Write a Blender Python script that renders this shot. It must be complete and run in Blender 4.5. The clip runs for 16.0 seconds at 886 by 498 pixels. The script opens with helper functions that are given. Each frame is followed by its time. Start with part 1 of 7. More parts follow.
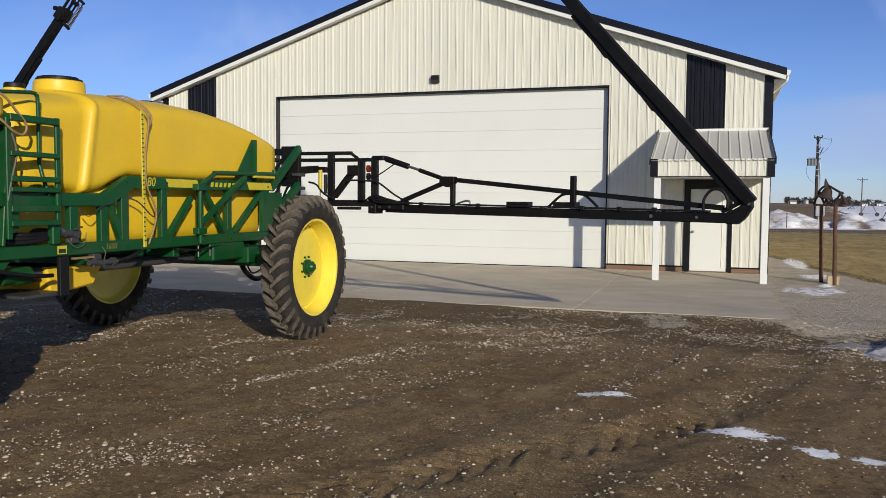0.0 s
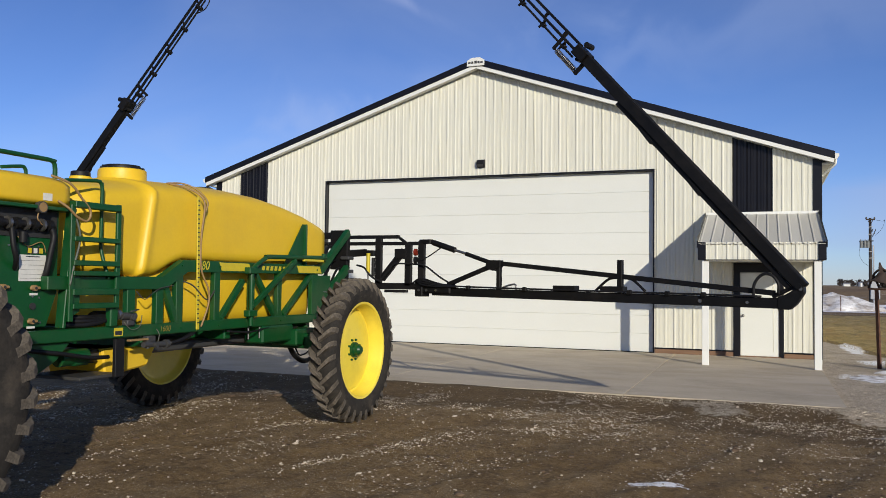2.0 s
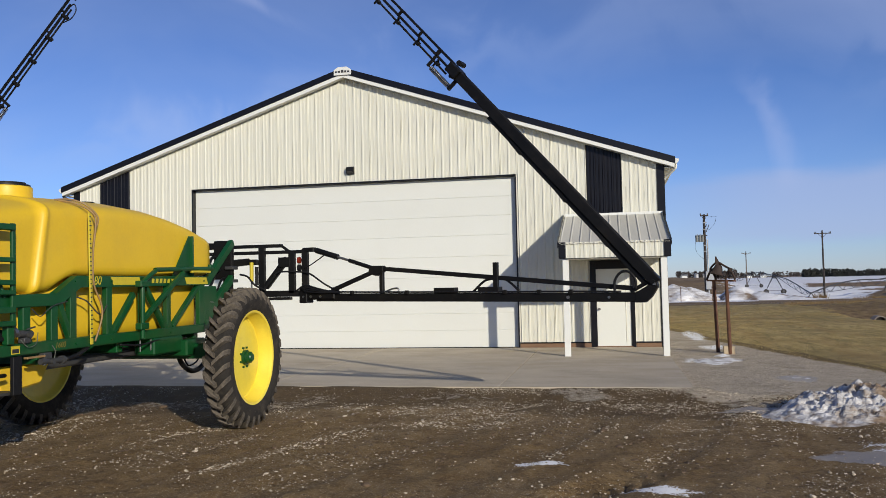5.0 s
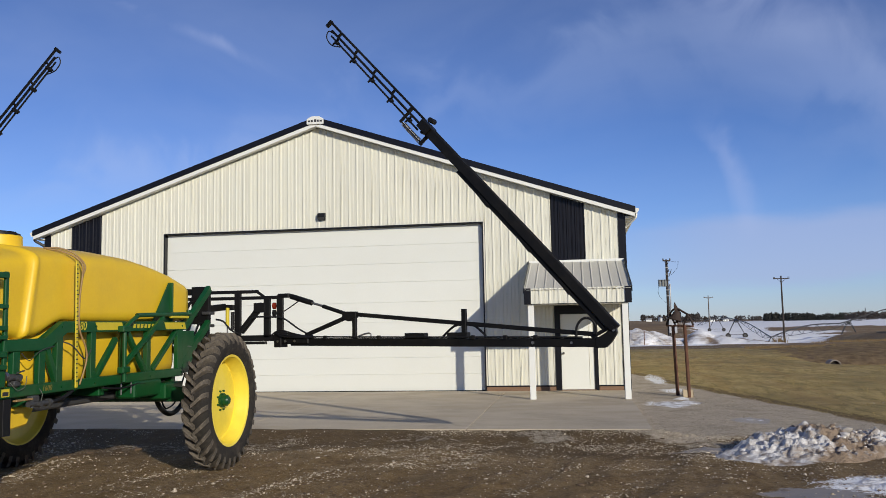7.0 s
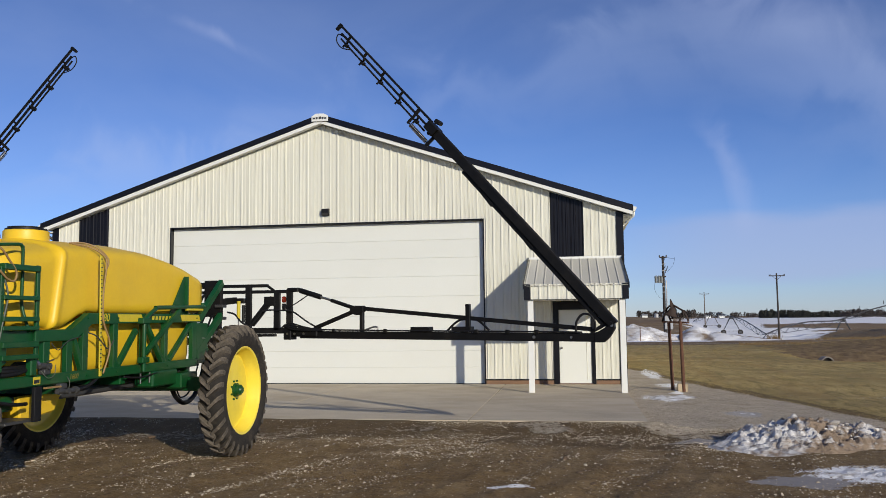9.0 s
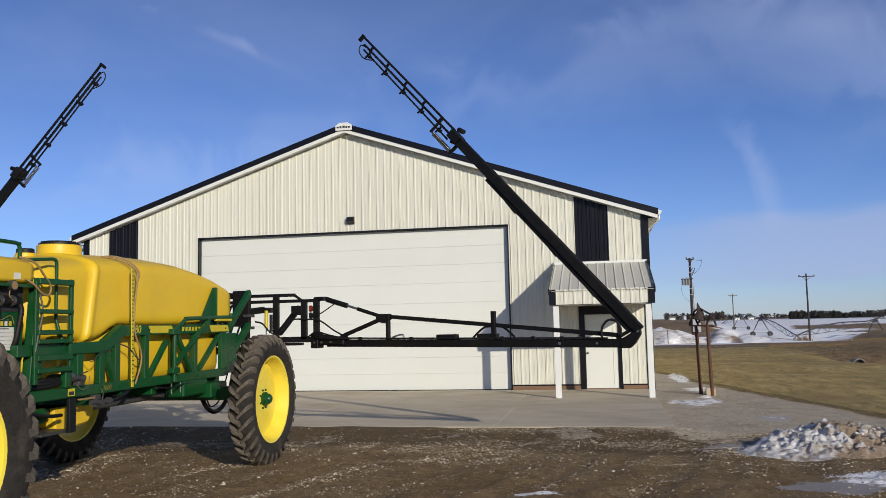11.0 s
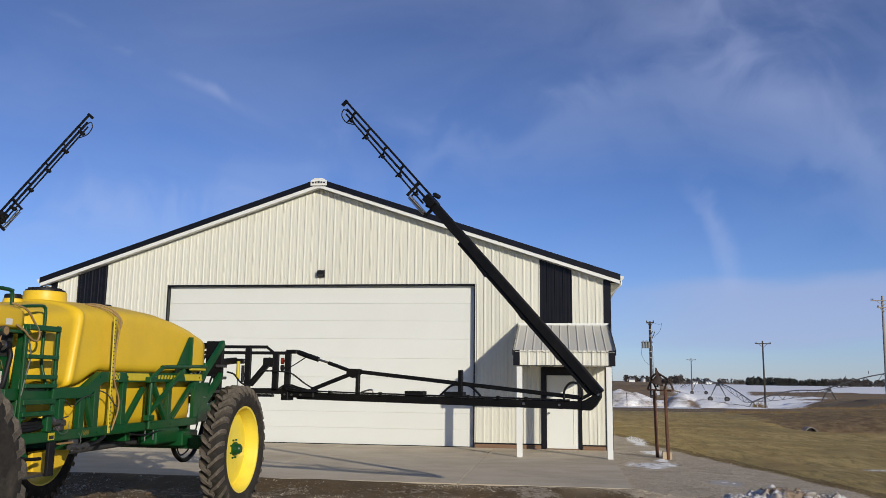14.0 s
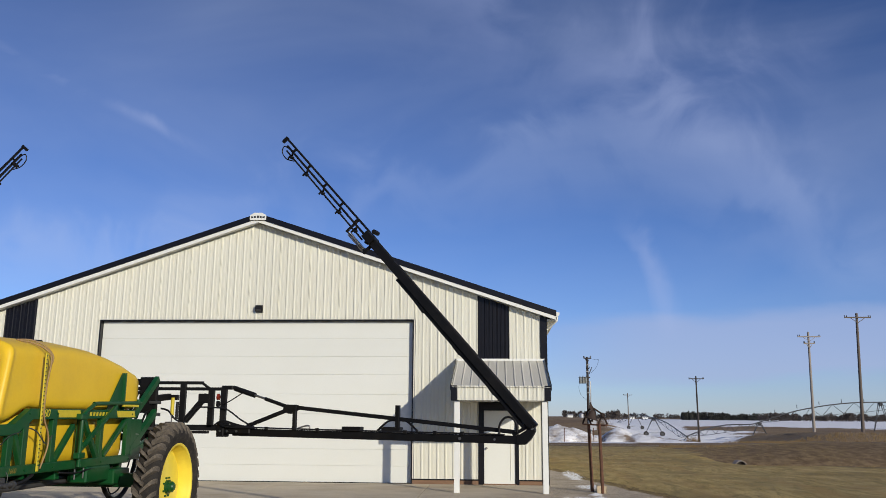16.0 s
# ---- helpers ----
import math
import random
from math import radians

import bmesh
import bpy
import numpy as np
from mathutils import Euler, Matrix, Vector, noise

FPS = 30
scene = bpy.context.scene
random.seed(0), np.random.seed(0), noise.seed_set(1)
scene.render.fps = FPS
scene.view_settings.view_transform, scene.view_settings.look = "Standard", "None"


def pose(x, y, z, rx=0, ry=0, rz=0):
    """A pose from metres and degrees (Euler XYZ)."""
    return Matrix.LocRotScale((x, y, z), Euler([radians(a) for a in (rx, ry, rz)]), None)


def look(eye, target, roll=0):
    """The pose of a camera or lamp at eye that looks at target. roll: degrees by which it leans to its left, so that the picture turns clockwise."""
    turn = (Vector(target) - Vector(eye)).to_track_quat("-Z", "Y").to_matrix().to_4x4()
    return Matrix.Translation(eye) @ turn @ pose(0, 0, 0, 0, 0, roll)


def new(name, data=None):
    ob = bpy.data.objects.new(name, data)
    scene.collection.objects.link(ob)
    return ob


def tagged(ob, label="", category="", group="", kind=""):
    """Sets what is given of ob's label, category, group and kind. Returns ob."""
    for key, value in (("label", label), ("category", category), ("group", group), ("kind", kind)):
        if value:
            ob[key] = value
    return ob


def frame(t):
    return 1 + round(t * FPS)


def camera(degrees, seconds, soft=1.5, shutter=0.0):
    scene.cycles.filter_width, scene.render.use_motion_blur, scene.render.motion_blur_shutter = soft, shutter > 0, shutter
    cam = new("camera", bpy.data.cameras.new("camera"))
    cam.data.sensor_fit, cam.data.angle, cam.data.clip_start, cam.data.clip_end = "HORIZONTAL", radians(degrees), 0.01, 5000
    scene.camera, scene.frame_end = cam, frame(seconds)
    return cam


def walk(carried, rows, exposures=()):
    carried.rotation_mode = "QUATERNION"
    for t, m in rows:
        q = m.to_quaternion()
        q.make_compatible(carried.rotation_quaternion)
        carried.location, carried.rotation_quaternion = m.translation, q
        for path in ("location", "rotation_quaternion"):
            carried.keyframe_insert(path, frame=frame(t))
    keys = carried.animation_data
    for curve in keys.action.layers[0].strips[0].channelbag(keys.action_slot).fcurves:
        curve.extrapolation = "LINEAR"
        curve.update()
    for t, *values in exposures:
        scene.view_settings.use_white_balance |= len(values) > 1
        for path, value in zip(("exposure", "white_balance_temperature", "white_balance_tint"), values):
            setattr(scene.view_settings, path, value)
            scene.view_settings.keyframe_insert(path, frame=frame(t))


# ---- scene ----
cam = camera(56.5, 16.0, soft=0.8)
PATH = [
    (0, (7.388, -21.381, 1.7), (6.764, -19.485, 1.584), 0.5),
    (0.5, (7.377, -21.377, 1.697), (6.785, -19.468, 1.628), 0.6),
    (1, (7.363, -21.39, 1.729), (6.725, -19.495, 1.756), 0.4),
    (1.5, (7.368, -21.422, 1.73), (6.664, -19.551, 1.795), 0.5),
    (2, (7.383, -21.449, 1.735), (6.655, -19.588, 1.814), 0.7),
    (2.5, (7.374, -21.474, 1.737), (6.65, -19.612, 1.839), 0.5),
    (3, (7.343, -21.552, 1.734), (6.685, -19.667, 1.859), -0.5),
    (3.5, (7.313, -21.694, 1.725), (6.722, -19.786, 1.831), -0.4),
    (4, (7.232, -21.811, 1.74), (6.737, -19.875, 1.819), -0.7),
    (6.5, (7.219, -22.657, 1.788), (6.867, -20.692, 1.915), -1.2),
    (7, (7.274, -22.746, 1.805), (6.958, -20.78, 1.99), -1.1),
    (7.5, (7.193, -22.886, 1.816), (6.906, -20.916, 2.003), -1.8),
    (8, (7.142, -23.004, 1.82), (6.877, -21.032, 2.02), -1.8),
    (8.5, (7.201, -23.18, 1.803), (6.914, -21.208, 1.975), -1.0),
    (11, (7.241, -23.317, 1.847), (6.873, -21.36, 2.031), -1.3),
    (11.5, (7.244, -23.351, 1.847), (6.889, -21.395, 2.07), -1.2),
    (12, (7.274, -23.382, 1.858), (6.944, -21.423, 2.093), -1.1),
    (12.5, (7.227, -23.452, 1.86), (6.953, -21.489, 2.122), -1.3),
    (13, (7.162, -23.576, 1.866), (6.914, -21.609, 2.129), -2.0),
    (13.5, (7.176, -23.756, 1.856), (6.919, -21.795, 2.152), -1.0),
    (14, (7.2, -23.894, 1.892), (6.921, -21.938, 2.205), 0.7),
    (14.5, (7.17, -23.978, 1.879), (6.99, -22.017, 2.23), -0.5),
    (15, (7.169, -24.057, 1.883), (6.977, -22.101, 2.255), -0.9),
    (15.5, (7.245, -24.116, 1.894), (7.074, -22.155, 2.249), 0.5),
    (16, (7.265, -24.121, 1.876), (7.13, -22.166, 2.274), 0.4),
]
walk(cam, [(t, look(eye, target, roll)) for t, eye, target, roll in PATH],
     exposures=[(0, 0.0), (7, -0.03), (10, -0.05), (13, -0.08), (16, -0.07)])

# ---------------- light ----------------
SUN = Vector((2.12, -2.70, 1.125)).normalized()
world = bpy.data.worlds.new("sky")
scene.world = world
world.use_nodes = True
wn, wl = world.node_tree.nodes, world.node_tree.links
wn.clear()
w_out, w_bg = wn.new("ShaderNodeOutputWorld"), wn.new("ShaderNodeBackground")
sky = wn.new("ShaderNodeTexSky")
sky.sky_type, sky.sun_disc = "NISHITA", False
sky.sun_elevation, sky.sun_rotation = math.asin(SUN.z), math.atan2(SUN.x, SUN.y)
sky.altitude, sky.air_density, sky.dust_density, sky.ozone_density = 300, 1.0, 0.1, 3.0
w_bg.inputs["Strength"].default_value = 0.11
# thin high cloud: wisps stretched across the sky
w_co = wn.new("ShaderNodeTexCoord")
w_map = wn.new("ShaderNodeMapping")
w_map.inputs["Rotation"].default_value = (0.1, 0.25, 0.5)
w_map.inputs["Scale"].default_value = (1.1, 2.2, 3.6)
w_n1, w_n2 = wn.new("ShaderNodeTexNoise"), wn.new("ShaderNodeTexNoise")
w_n1.inputs["Scale"].default_value, w_n1.inputs["Detail"].default_value = 1.5, 5
w_n1.inputs["Roughness"].default_value, w_n1.inputs["Distortion"].default_value = 0.5, 0.5
w_n2.inputs["Scale"].default_value, w_n2.inputs["Detail"].default_value = 1.1, 3
w_r1, w_r2 = wn.new("ShaderNodeMapRange"), wn.new("ShaderNodeMapRange")
for r, a, b, hi in ((w_r1, 0.38, 0.86, 1.0), (w_r2, 0.30, 0.62, 0.31)):
    r.inputs["From Min"].default_value, r.inputs["From Max"].default_value = a, b
    r.inputs["To Max"].default_value = hi
w_mul = wn.new("ShaderNodeMath")
w_mul.operation = "MULTIPLY"
w_mix = wn.new("ShaderNodeMix")
w_mix.data_type = "RGBA"
w_mix.inputs["B"].default_value = (4.7, 5.4, 7.2, 1)
wl.new(w_co.outputs["Generated"], w_map.inputs["Vector"])
wl.new(w_map.outputs["Vector"], w_n1.inputs["Vector"])
wl.new(w_co.outputs["Generated"], w_n2.inputs["Vector"])
wl.new(w_n1.outputs["Fac"], w_r1.inputs["Value"])
wl.new(w_n2.outputs["Fac"], w_r2.inputs["Value"])
wl.new(w_r1.outputs["Result"], w_mul.inputs[0])
wl.new(w_r2.outputs["Result"], w_mul.inputs[1])
wl.new(w_mul.outputs[0], w_mix.inputs["Factor"])
# clear winter air: bluer overhead, pale blue towards the horizon
w_sep, w_el, w_tint, w_day = wn.new("ShaderNodeSeparateXYZ"), wn.new("ShaderNodeMapRange"), wn.new("ShaderNodeMix"), wn.new("ShaderNodeMix")
w_el.inputs["From Min"].default_value, w_el.inputs["From Max"].default_value = 0.02, 0.46
w_tint.data_type, w_day.data_type, w_day.blend_type = "RGBA", "RGBA", "MULTIPLY"
w_tint.inputs["A"].default_value, w_tint.inputs["B"].default_value = (0.60, 0.735, 1.18, 1), (0.465, 0.535, 0.81, 1)
w_day.inputs["Factor"].default_value = 1.0
wl.new(w_co.outputs["Generated"], w_sep.inputs[0])
wl.new(w_sep.outputs["Z"], w_el.inputs["Value"])
wl.new(w_el.outputs["Result"], w_tint.inputs["Factor"])
wl.new(sky.outputs["Color"], w_day.inputs["A"])
wl.new(w_tint.outputs["Result"], w_day.inputs["B"])
wl.new(w_day.outputs["Result"], w_mix.inputs["A"])
# a low bank of thin lavender cloud off to the right, with a ragged edge
w_band_n, w_band_e = wn.new("ShaderNodeTexNoise"), wn.new("ShaderNodeMath")
w_band_n.inputs["Scale"].default_value, w_band_n.inputs["Detail"].default_value = 5.0, 5
w_band_e.operation, w_band_e.inputs[1].default_value = "MULTIPLY_ADD", 0.045
wl.new(w_map.outputs["Vector"], w_band_n.inputs["Vector"])
wl.new(w_band_n.outputs["Fac"], w_band_e.inputs[0])
wl.new(w_sep.outputs["Z"], w_band_e.inputs[2])
w_lo, w_hi, w_side = (wn.new("ShaderNodeMapRange") for _ in range(3))
for r, v, a, b in ((w_lo, w_band_e.outputs[0], 0.058, 0.076), (w_hi, w_band_e.outputs[0], 0.146, 0.122), (w_side, w_sep.outputs["X"], -0.05, 0.22)):
    r.interpolation_type = "SMOOTHSTEP"
    r.inputs["From Min"].default_value, r.inputs["From Max"].default_value = a, b
    wl.new(v, r.inputs["Value"])
w_b1, w_b2, w_b3 = (wn.new("ShaderNodeMath") for _ in range(3))
for q in (w_b1, w_b2, w_b3):
    q.operation = "MULTIPLY"
w_b3.inputs[1].default_value = 0.64
wl.new(w_lo.outputs["Result"], w_b1.inputs[0])
wl.new(w_hi.outputs["Result"], w_b1.inputs[1])
wl.new(w_b1.outputs[0], w_b2.inputs[0])
wl.new(w_side.outputs["Result"], w_b2.inputs[1])
wl.new(w_b2.outputs[0], w_b3.inputs[0])
w_bank = wn.new("ShaderNodeMix")
w_bank.data_type = "RGBA"
w_bank.inputs["B"].default_value = (3.55, 4.3, 6.6, 1)
wl.new(w_b3.outputs[0], w_bank.inputs["Factor"])
wl.new(w_mix.outputs["Result"], w_bank.inputs["A"])
w_last = w_bank.outputs["Result"]


def wisp(src, p, q, width, reach, amount, tint):
    """A long thin feather of cirrus through two points of the sky, frayed by noise."""
    p, q = Vector(p).normalized(), Vector(q).normalized()
    across, mid = p.cross(q).normalized(), (p + q).normalized()
    fray, dots = wn.new("ShaderNodeTexNoise"), [wn.new("ShaderNodeVectorMath") for _ in range(2)]
    fray.inputs["Scale"].default_value, fray.inputs["Detail"].default_value, fray.inputs["Distortion"].default_value = 9.0, 8, 0.6
    wl.new(w_co.outputs["Generated"], fray.inputs["Vector"])
    for d, v in zip(dots, (across, mid)):
        d.operation = "DOT_PRODUCT"
        d.inputs[1].default_value = v
        wl.new(w_co.outputs["Generated"], d.inputs[0])
    off, mag, near, span, both_, soft_, mix_ = (wn.new(k) for k in ("ShaderNodeMath", "ShaderNodeMath", "ShaderNodeMapRange", "ShaderNodeMapRange", "ShaderNodeMath", "ShaderNodeMath", "ShaderNodeMix"))
    off.operation, off.inputs[1].default_value = "MULTIPLY_ADD", width * 3.0
    wl.new(fray.outputs["Fac"], off.inputs[0])
    wl.new(dots[0].outputs["Value"], off.inputs[2])
    mag.operation, mag.inputs[1].default_value = "SUBTRACT", width * 1.5
    wl.new(off.outputs[0], mag.inputs[0])
    size = wn.new("ShaderNodeMath")
    size.operation = "ABSOLUTE"
    wl.new(mag.outputs[0], size.inputs[0])
    for r, v, a, b in ((near, size.outputs[0], width, 0.0), (span, dots[1].outputs["Value"], math.cos(reach), math.cos(reach * 0.35))):
        r.interpolation_type = "SMOOTHSTEP"
        r.inputs["From Min"].default_value, r.inputs["From Max"].default_value = a, b
        wl.new(v, r.inputs["Value"])
    both_.operation = soft_.operation = "MULTIPLY"
    wl.new(near.outputs["Result"], both_.inputs[0])
    wl.new(span.outputs["Result"], both_.inputs[1])
    soft_.inputs[1].default_value = amount
    torn, tear = wn.new("ShaderNodeMapRange"), wn.new("ShaderNodeMath")
    torn.inputs["From Min"].default_value, torn.inputs["From Max"].default_value = 0.35, 0.65
    wl.new(fray.outputs["Fac"], torn.inputs["Value"])
    tear.operation = "MULTIPLY"
    wl.new(torn.outputs["Result"], tear.inputs[0])
    wl.new(both_.outputs[0], tear.inputs[1])
    wl.new(tear.outputs[0], soft_.inputs[0])
    mix_.data_type = "RGBA"
    mix_.inputs["B"].default_value = (*tint, 1)
    wl.new(soft_.outputs[0], mix_.inputs["Factor"])
    wl.new(src, mix_.inputs["A"])
    return mix_.outputs["Result"]


w_last = wisp(w_last, (-1924, 3000, 1427), (-1276, 3000, 1086), 0.010, 0.17, 0.36, (5.0, 5.6, 8.0))
w_last = wisp(w_last, (690, 3000, 1000), (1240, 3000, 660), 0.085, 0.26, 0.30, (4.4, 5.2, 7.7))
w_last = wisp(w_last, (512, 3000, 630), (575, 3000, 415), 0.026, 0.09, 0.26, (4.8, 5.4, 7.8))
w_last = wisp(w_last, (97, 3000, 1475), (760, 3000, 1200), 0.10, 0.32, 0.26, (3.8, 4.4, 7.0))
w_last = wisp(w_last, (-2021, 3000, 619), (-1254, 3000, 530), 0.06, 0.30, 0.34, (4.3, 5.2, 7.7))
w_last = wisp(w_last, (-760, 3000, 804), (-24, 3000, 955), 0.09, 0.36, 0.22, (4.3, 5.2, 7.7))
wl.new(w_last, w_bg.inputs["Color"])
wl.new(w_bg.outputs["Background"], w_out.inputs["Surface"])

sun_data = bpy.data.lights.new("sun", "SUN")
sun_data.energy, sun_data.angle, sun_data.color = 3.85, radians(0.6), (1.0, 0.925, 0.79)
sun_lamp = new("sun", sun_data)
sun_lamp.matrix_world = look(SUN * 80, (0, 0, 0))


# ---------------- materials ----------------
def material(name, a, b=None, rough=0.6, metal=0.0, scale=6.0, fine=60.0, bump=0.15, dist=0.01, spec=0.5, rand=0.0, stretch=(1, 1, 1), dirt=None, dirt_amt=0.0, coat=0.0):
    """A surface of two close tones mixed by coarse and fine noise, with fine relief and optional dirt patches."""
    m = bpy.data.materials.new(name)
    m.use_nodes = True
    n, l = m.node_tree.nodes, m.node_tree.links
    p = n["Principled BSDF"]
    b = b or tuple(c * 0.82 for c in a)
    co, mp = n.new("ShaderNodeTexCoord"), n.new("ShaderNodeMapping")
    mp.inputs["Scale"].default_value = stretch
    l.new(co.outputs["Object"], mp.inputs["Vector"])
    n1, n2 = n.new("ShaderNodeTexNoise"), n.new("ShaderNodeTexNoise")
    n1.inputs["Scale"].default_value, n1.inputs["Detail"].default_value = scale, 4
    n2.inputs["Scale"].default_value, n2.inputs["Detail"].default_value = fine, 3
    for q in (n1, n2):
        l.new(mp.outputs["Vector"], q.inputs["Vector"])
    add = n.new("ShaderNodeMath")
    add.operation = "MULTIPLY_ADD"
    add.inputs[1].default_value = 0.6
    sc = n.new("ShaderNodeMath")
    sc.operation, sc.inputs[1].default_value = "MULTIPLY", 0.4
    l.new(n2.outputs["Fac"], sc.inputs[0])
    l.new(n1.outputs["Fac"], add.inputs[0])
    l.new(sc.outputs[0], add.inputs[2])
    rg = n.new("ShaderNodeMapRange")
    rg.inputs["From Min"].default_value, rg.inputs["From Max"].default_value = 0.3, 0.7
    l.new(add.outputs[0], rg.inputs["Value"])
    mx = n.new("ShaderNodeMix")
    mx.data_type = "RGBA"
    mx.inputs["A"].default_value, mx.inputs["B"].default_value = (*a, 1), (*b, 1)
    l.new(rg.outputs["Result"], mx.inputs["Factor"])
    colour = mx.outputs["Result"]
    if dirt:
        n3 = n.new("ShaderNodeTexNoise")
        n3.inputs["Scale"].default_value, n3.inputs["Detail"].default_value, n3.inputs["Roughness"].default_value = scale * 0.55, 8, 0.7
        l.new(co.outputs["Object"], n3.inputs["Vector"])
        r3 = n.new("ShaderNodeMapRange")
        r3.inputs["From Min"].default_value, r3.inputs["From Max"].default_value = 0.5, 0.75
        r3.inputs["To Max"].default_value = dirt_amt
        l.new(n3.outputs["Fac"], r3.inputs["Value"])
        m3 = n.new("ShaderNodeMix")
        m3.data_type = "RGBA"
        m3.inputs["B"].default_value = (*dirt, 1)
        l.new(r3.outputs["Result"], m3.inputs["Factor"])
        l.new(colour, m3.inputs["A"])
        colour = m3.outputs["Result"]
    if rand:
        oi, hs, rr = n.new("ShaderNodeObjectInfo"), n.new("ShaderNodeHueSaturation"), n.new("ShaderNodeMapRange")
        rr.inputs["To Min"].default_value, rr.inputs["To Max"].default_value = 1 - rand, 1 + rand
        l.new(oi.outputs["Random"], rr.inputs["Value"])
        l.new(rr.outputs["Result"], hs.inputs["Value"])
        l.new(colour, hs.inputs["Color"])
        colour = hs.outputs["Color"]
    l.new(colour, p.inputs["Base Color"])
    rr2 = n.new("ShaderNodeMapRange")
    rr2.inputs["To Min"].default_value, rr2.inputs["To Max"].default_value = max(0.03, rough - 0.08), min(1, rough + 0.1)
    l.new(n1.outputs["Fac"], rr2.inputs["Value"])
    l.new(rr2.outputs["Result"], p.inputs["Roughness"])
    p.inputs["Metallic"].default_value = metal
    p.inputs["Specular IOR Level"].default_value = spec
    p.inputs["Coat Weight"].default_value = coat
    if bump:
        bp = n.new("ShaderNodeBump")
        bp.inputs["Strength"].default_value, bp.inputs["Distance"].default_value = bump, dist
        l.new(add.outputs[0], bp.inputs["Height"])
        l.new(bp.outputs["Normal"], p.inputs["Normal"])
    return m


M_CREAM = material("cream_steel", (0.705, 0.695, 0.59), (0.665, 0.655, 0.55), rough=0.42, scale=0.8, fine=9, bump=0.04, rand=0.02, stretch=(1, 1, 0.3), dirt=(0.55, 0.48, 0.36), dirt_amt=0.12)
M_BLACK = material("black_steel", (0.0045, 0.0042, 0.006), (0.007, 0.0065, 0.009), rough=0.34, scale=3, bump=0.03, spec=0.32)
M_DOOR = material("white_door_steel", (0.745, 0.755, 0.69), (0.71, 0.72, 0.655), rough=0.45, scale=0.7, fine=25, bump=0.05, dist=0.004, rand=0.012, dirt=(0.6, 0.55, 0.45), dirt_amt=0.1)
M_WHITE = material("white_paint", (0.78, 0.785, 0.735), (0.73, 0.735, 0.685), rough=0.5, scale=3, bump=0.05, dirt=(0.5, 0.45, 0.36), dirt_amt=0.1)
M_GALV = material("galvanised_steel", (0.46, 0.46, 0.45), (0.40, 0.40, 0.39), rough=0.42, metal=0.55, scale=4, fine=40, bump=0.03, rand=0.06)
M_PORCH = material("porch_roof_steel", (0.60, 0.58, 0.50), (0.53, 0.51, 0.44), rough=0.6, metal=0.0, scale=1.5, fine=40, bump=0.03, rand=0.10, stretch=(1, 0.2, 0.2), spec=0.15)
M_WOOD = material("treated_board", (0.24, 0.14, 0.08), (0.16, 0.09, 0.05), rough=0.75, scale=8, fine=80, bump=0.2, stretch=(0.2, 1, 4))
M_CONC = material("concrete", (0.56, 0.475, 0.35), (0.455, 0.385, 0.28), rand=0.05, rough=0.8, scale=0.9, fine=55, bump=0.14, dist=0.006, dirt=(0.25, 0.20, 0.14), dirt_amt=0.6)

def stained_concrete(m):
    """Tan soil tracked over the slab, pale scuffs and a few dark spots."""
    n, l = m.node_tree.nodes, m.node_tree.links
    p = n["Principled BSDF"]
    co = n.new("ShaderNodeTexCoord")
    src = p.inputs["Base Color"].links[0].from_socket
    for scale, detail, rough, stretch, lo, hi, amount, tone in ((0.5, 6, 0.65, (0.5, 1.4, 1), 0.47, 0.68, 0.55, (0.36, 0.275, 0.17)), (1.7, 8, 0.75, (0.35, 1.3, 1), 0.52, 0.70, 0.5, (0.62, 0.54, 0.42)),
                                                                (2.6, 9, 0.8, (1, 1, 1), 0.60, 0.70, 0.55, (0.22, 0.17, 0.115)), (22.0, 5, 0.7, (1, 1, 1), 0.54, 0.68, 0.35, (0.30, 0.245, 0.175))):
        mp, nz, rg, mx = n.new("ShaderNodeMapping"), n.new("ShaderNodeTexNoise"), n.new("ShaderNodeMapRange"), n.new("ShaderNodeMix")
        mp.inputs["Scale"].default_value, mp.inputs["Rotation"].default_value = stretch, (0, 0, 0.35)
        nz.inputs["Scale"].default_value, nz.inputs["Detail"].default_value, nz.inputs["Roughness"].default_value = scale, detail, rough
        rg.inputs["From Min"].default_value, rg.inputs["From Max"].default_value, rg.inputs["To Max"].default_value = lo, hi, amount
        mx.data_type, mx.inputs["B"].default_value = "RGBA", (*tone, 1)
        l.new(co.outputs["Object"], mp.inputs["Vector"])
        l.new(mp.outputs["Vector"], nz.inputs["Vector"])
        l.new(nz.outputs["Fac"], rg.inputs["Value"])
        l.new(rg.outputs["Result"], mx.inputs["Factor"])
        l.new(src, mx.inputs["A"])
        src = mx.outputs["Result"]
    l.new(src, p.inputs["Base Color"])


stained_concrete(M_CONC)
M_GREEN = material("green_paint", (0.005, 0.078, 0.019), (0.004, 0.055, 0.015), rough=0.36, scale=5, fine=50, bump=0.05, dist=0.003, dirt=(0.09, 0.085, 0.05), dirt_amt=0.3, spec=0.4)
M_YELLOW = material("yellow_poly", (0.80, 0.53, 0.022), (0.74, 0.47, 0.017), rough=0.46, scale=1.6, fine=30, bump=0.05, dist=0.004, dirt=(0.5, 0.33, 0.06), dirt_amt=0.3)
M_YRIM = material("yellow_rim_paint", (0.88, 0.70, 0.075), (0.83, 0.64, 0.06), rough=0.32, scale=4, fine=40, bump=0.04, dist=0.003, dirt=(0.40, 0.28, 0.06), dirt_amt=0.25)
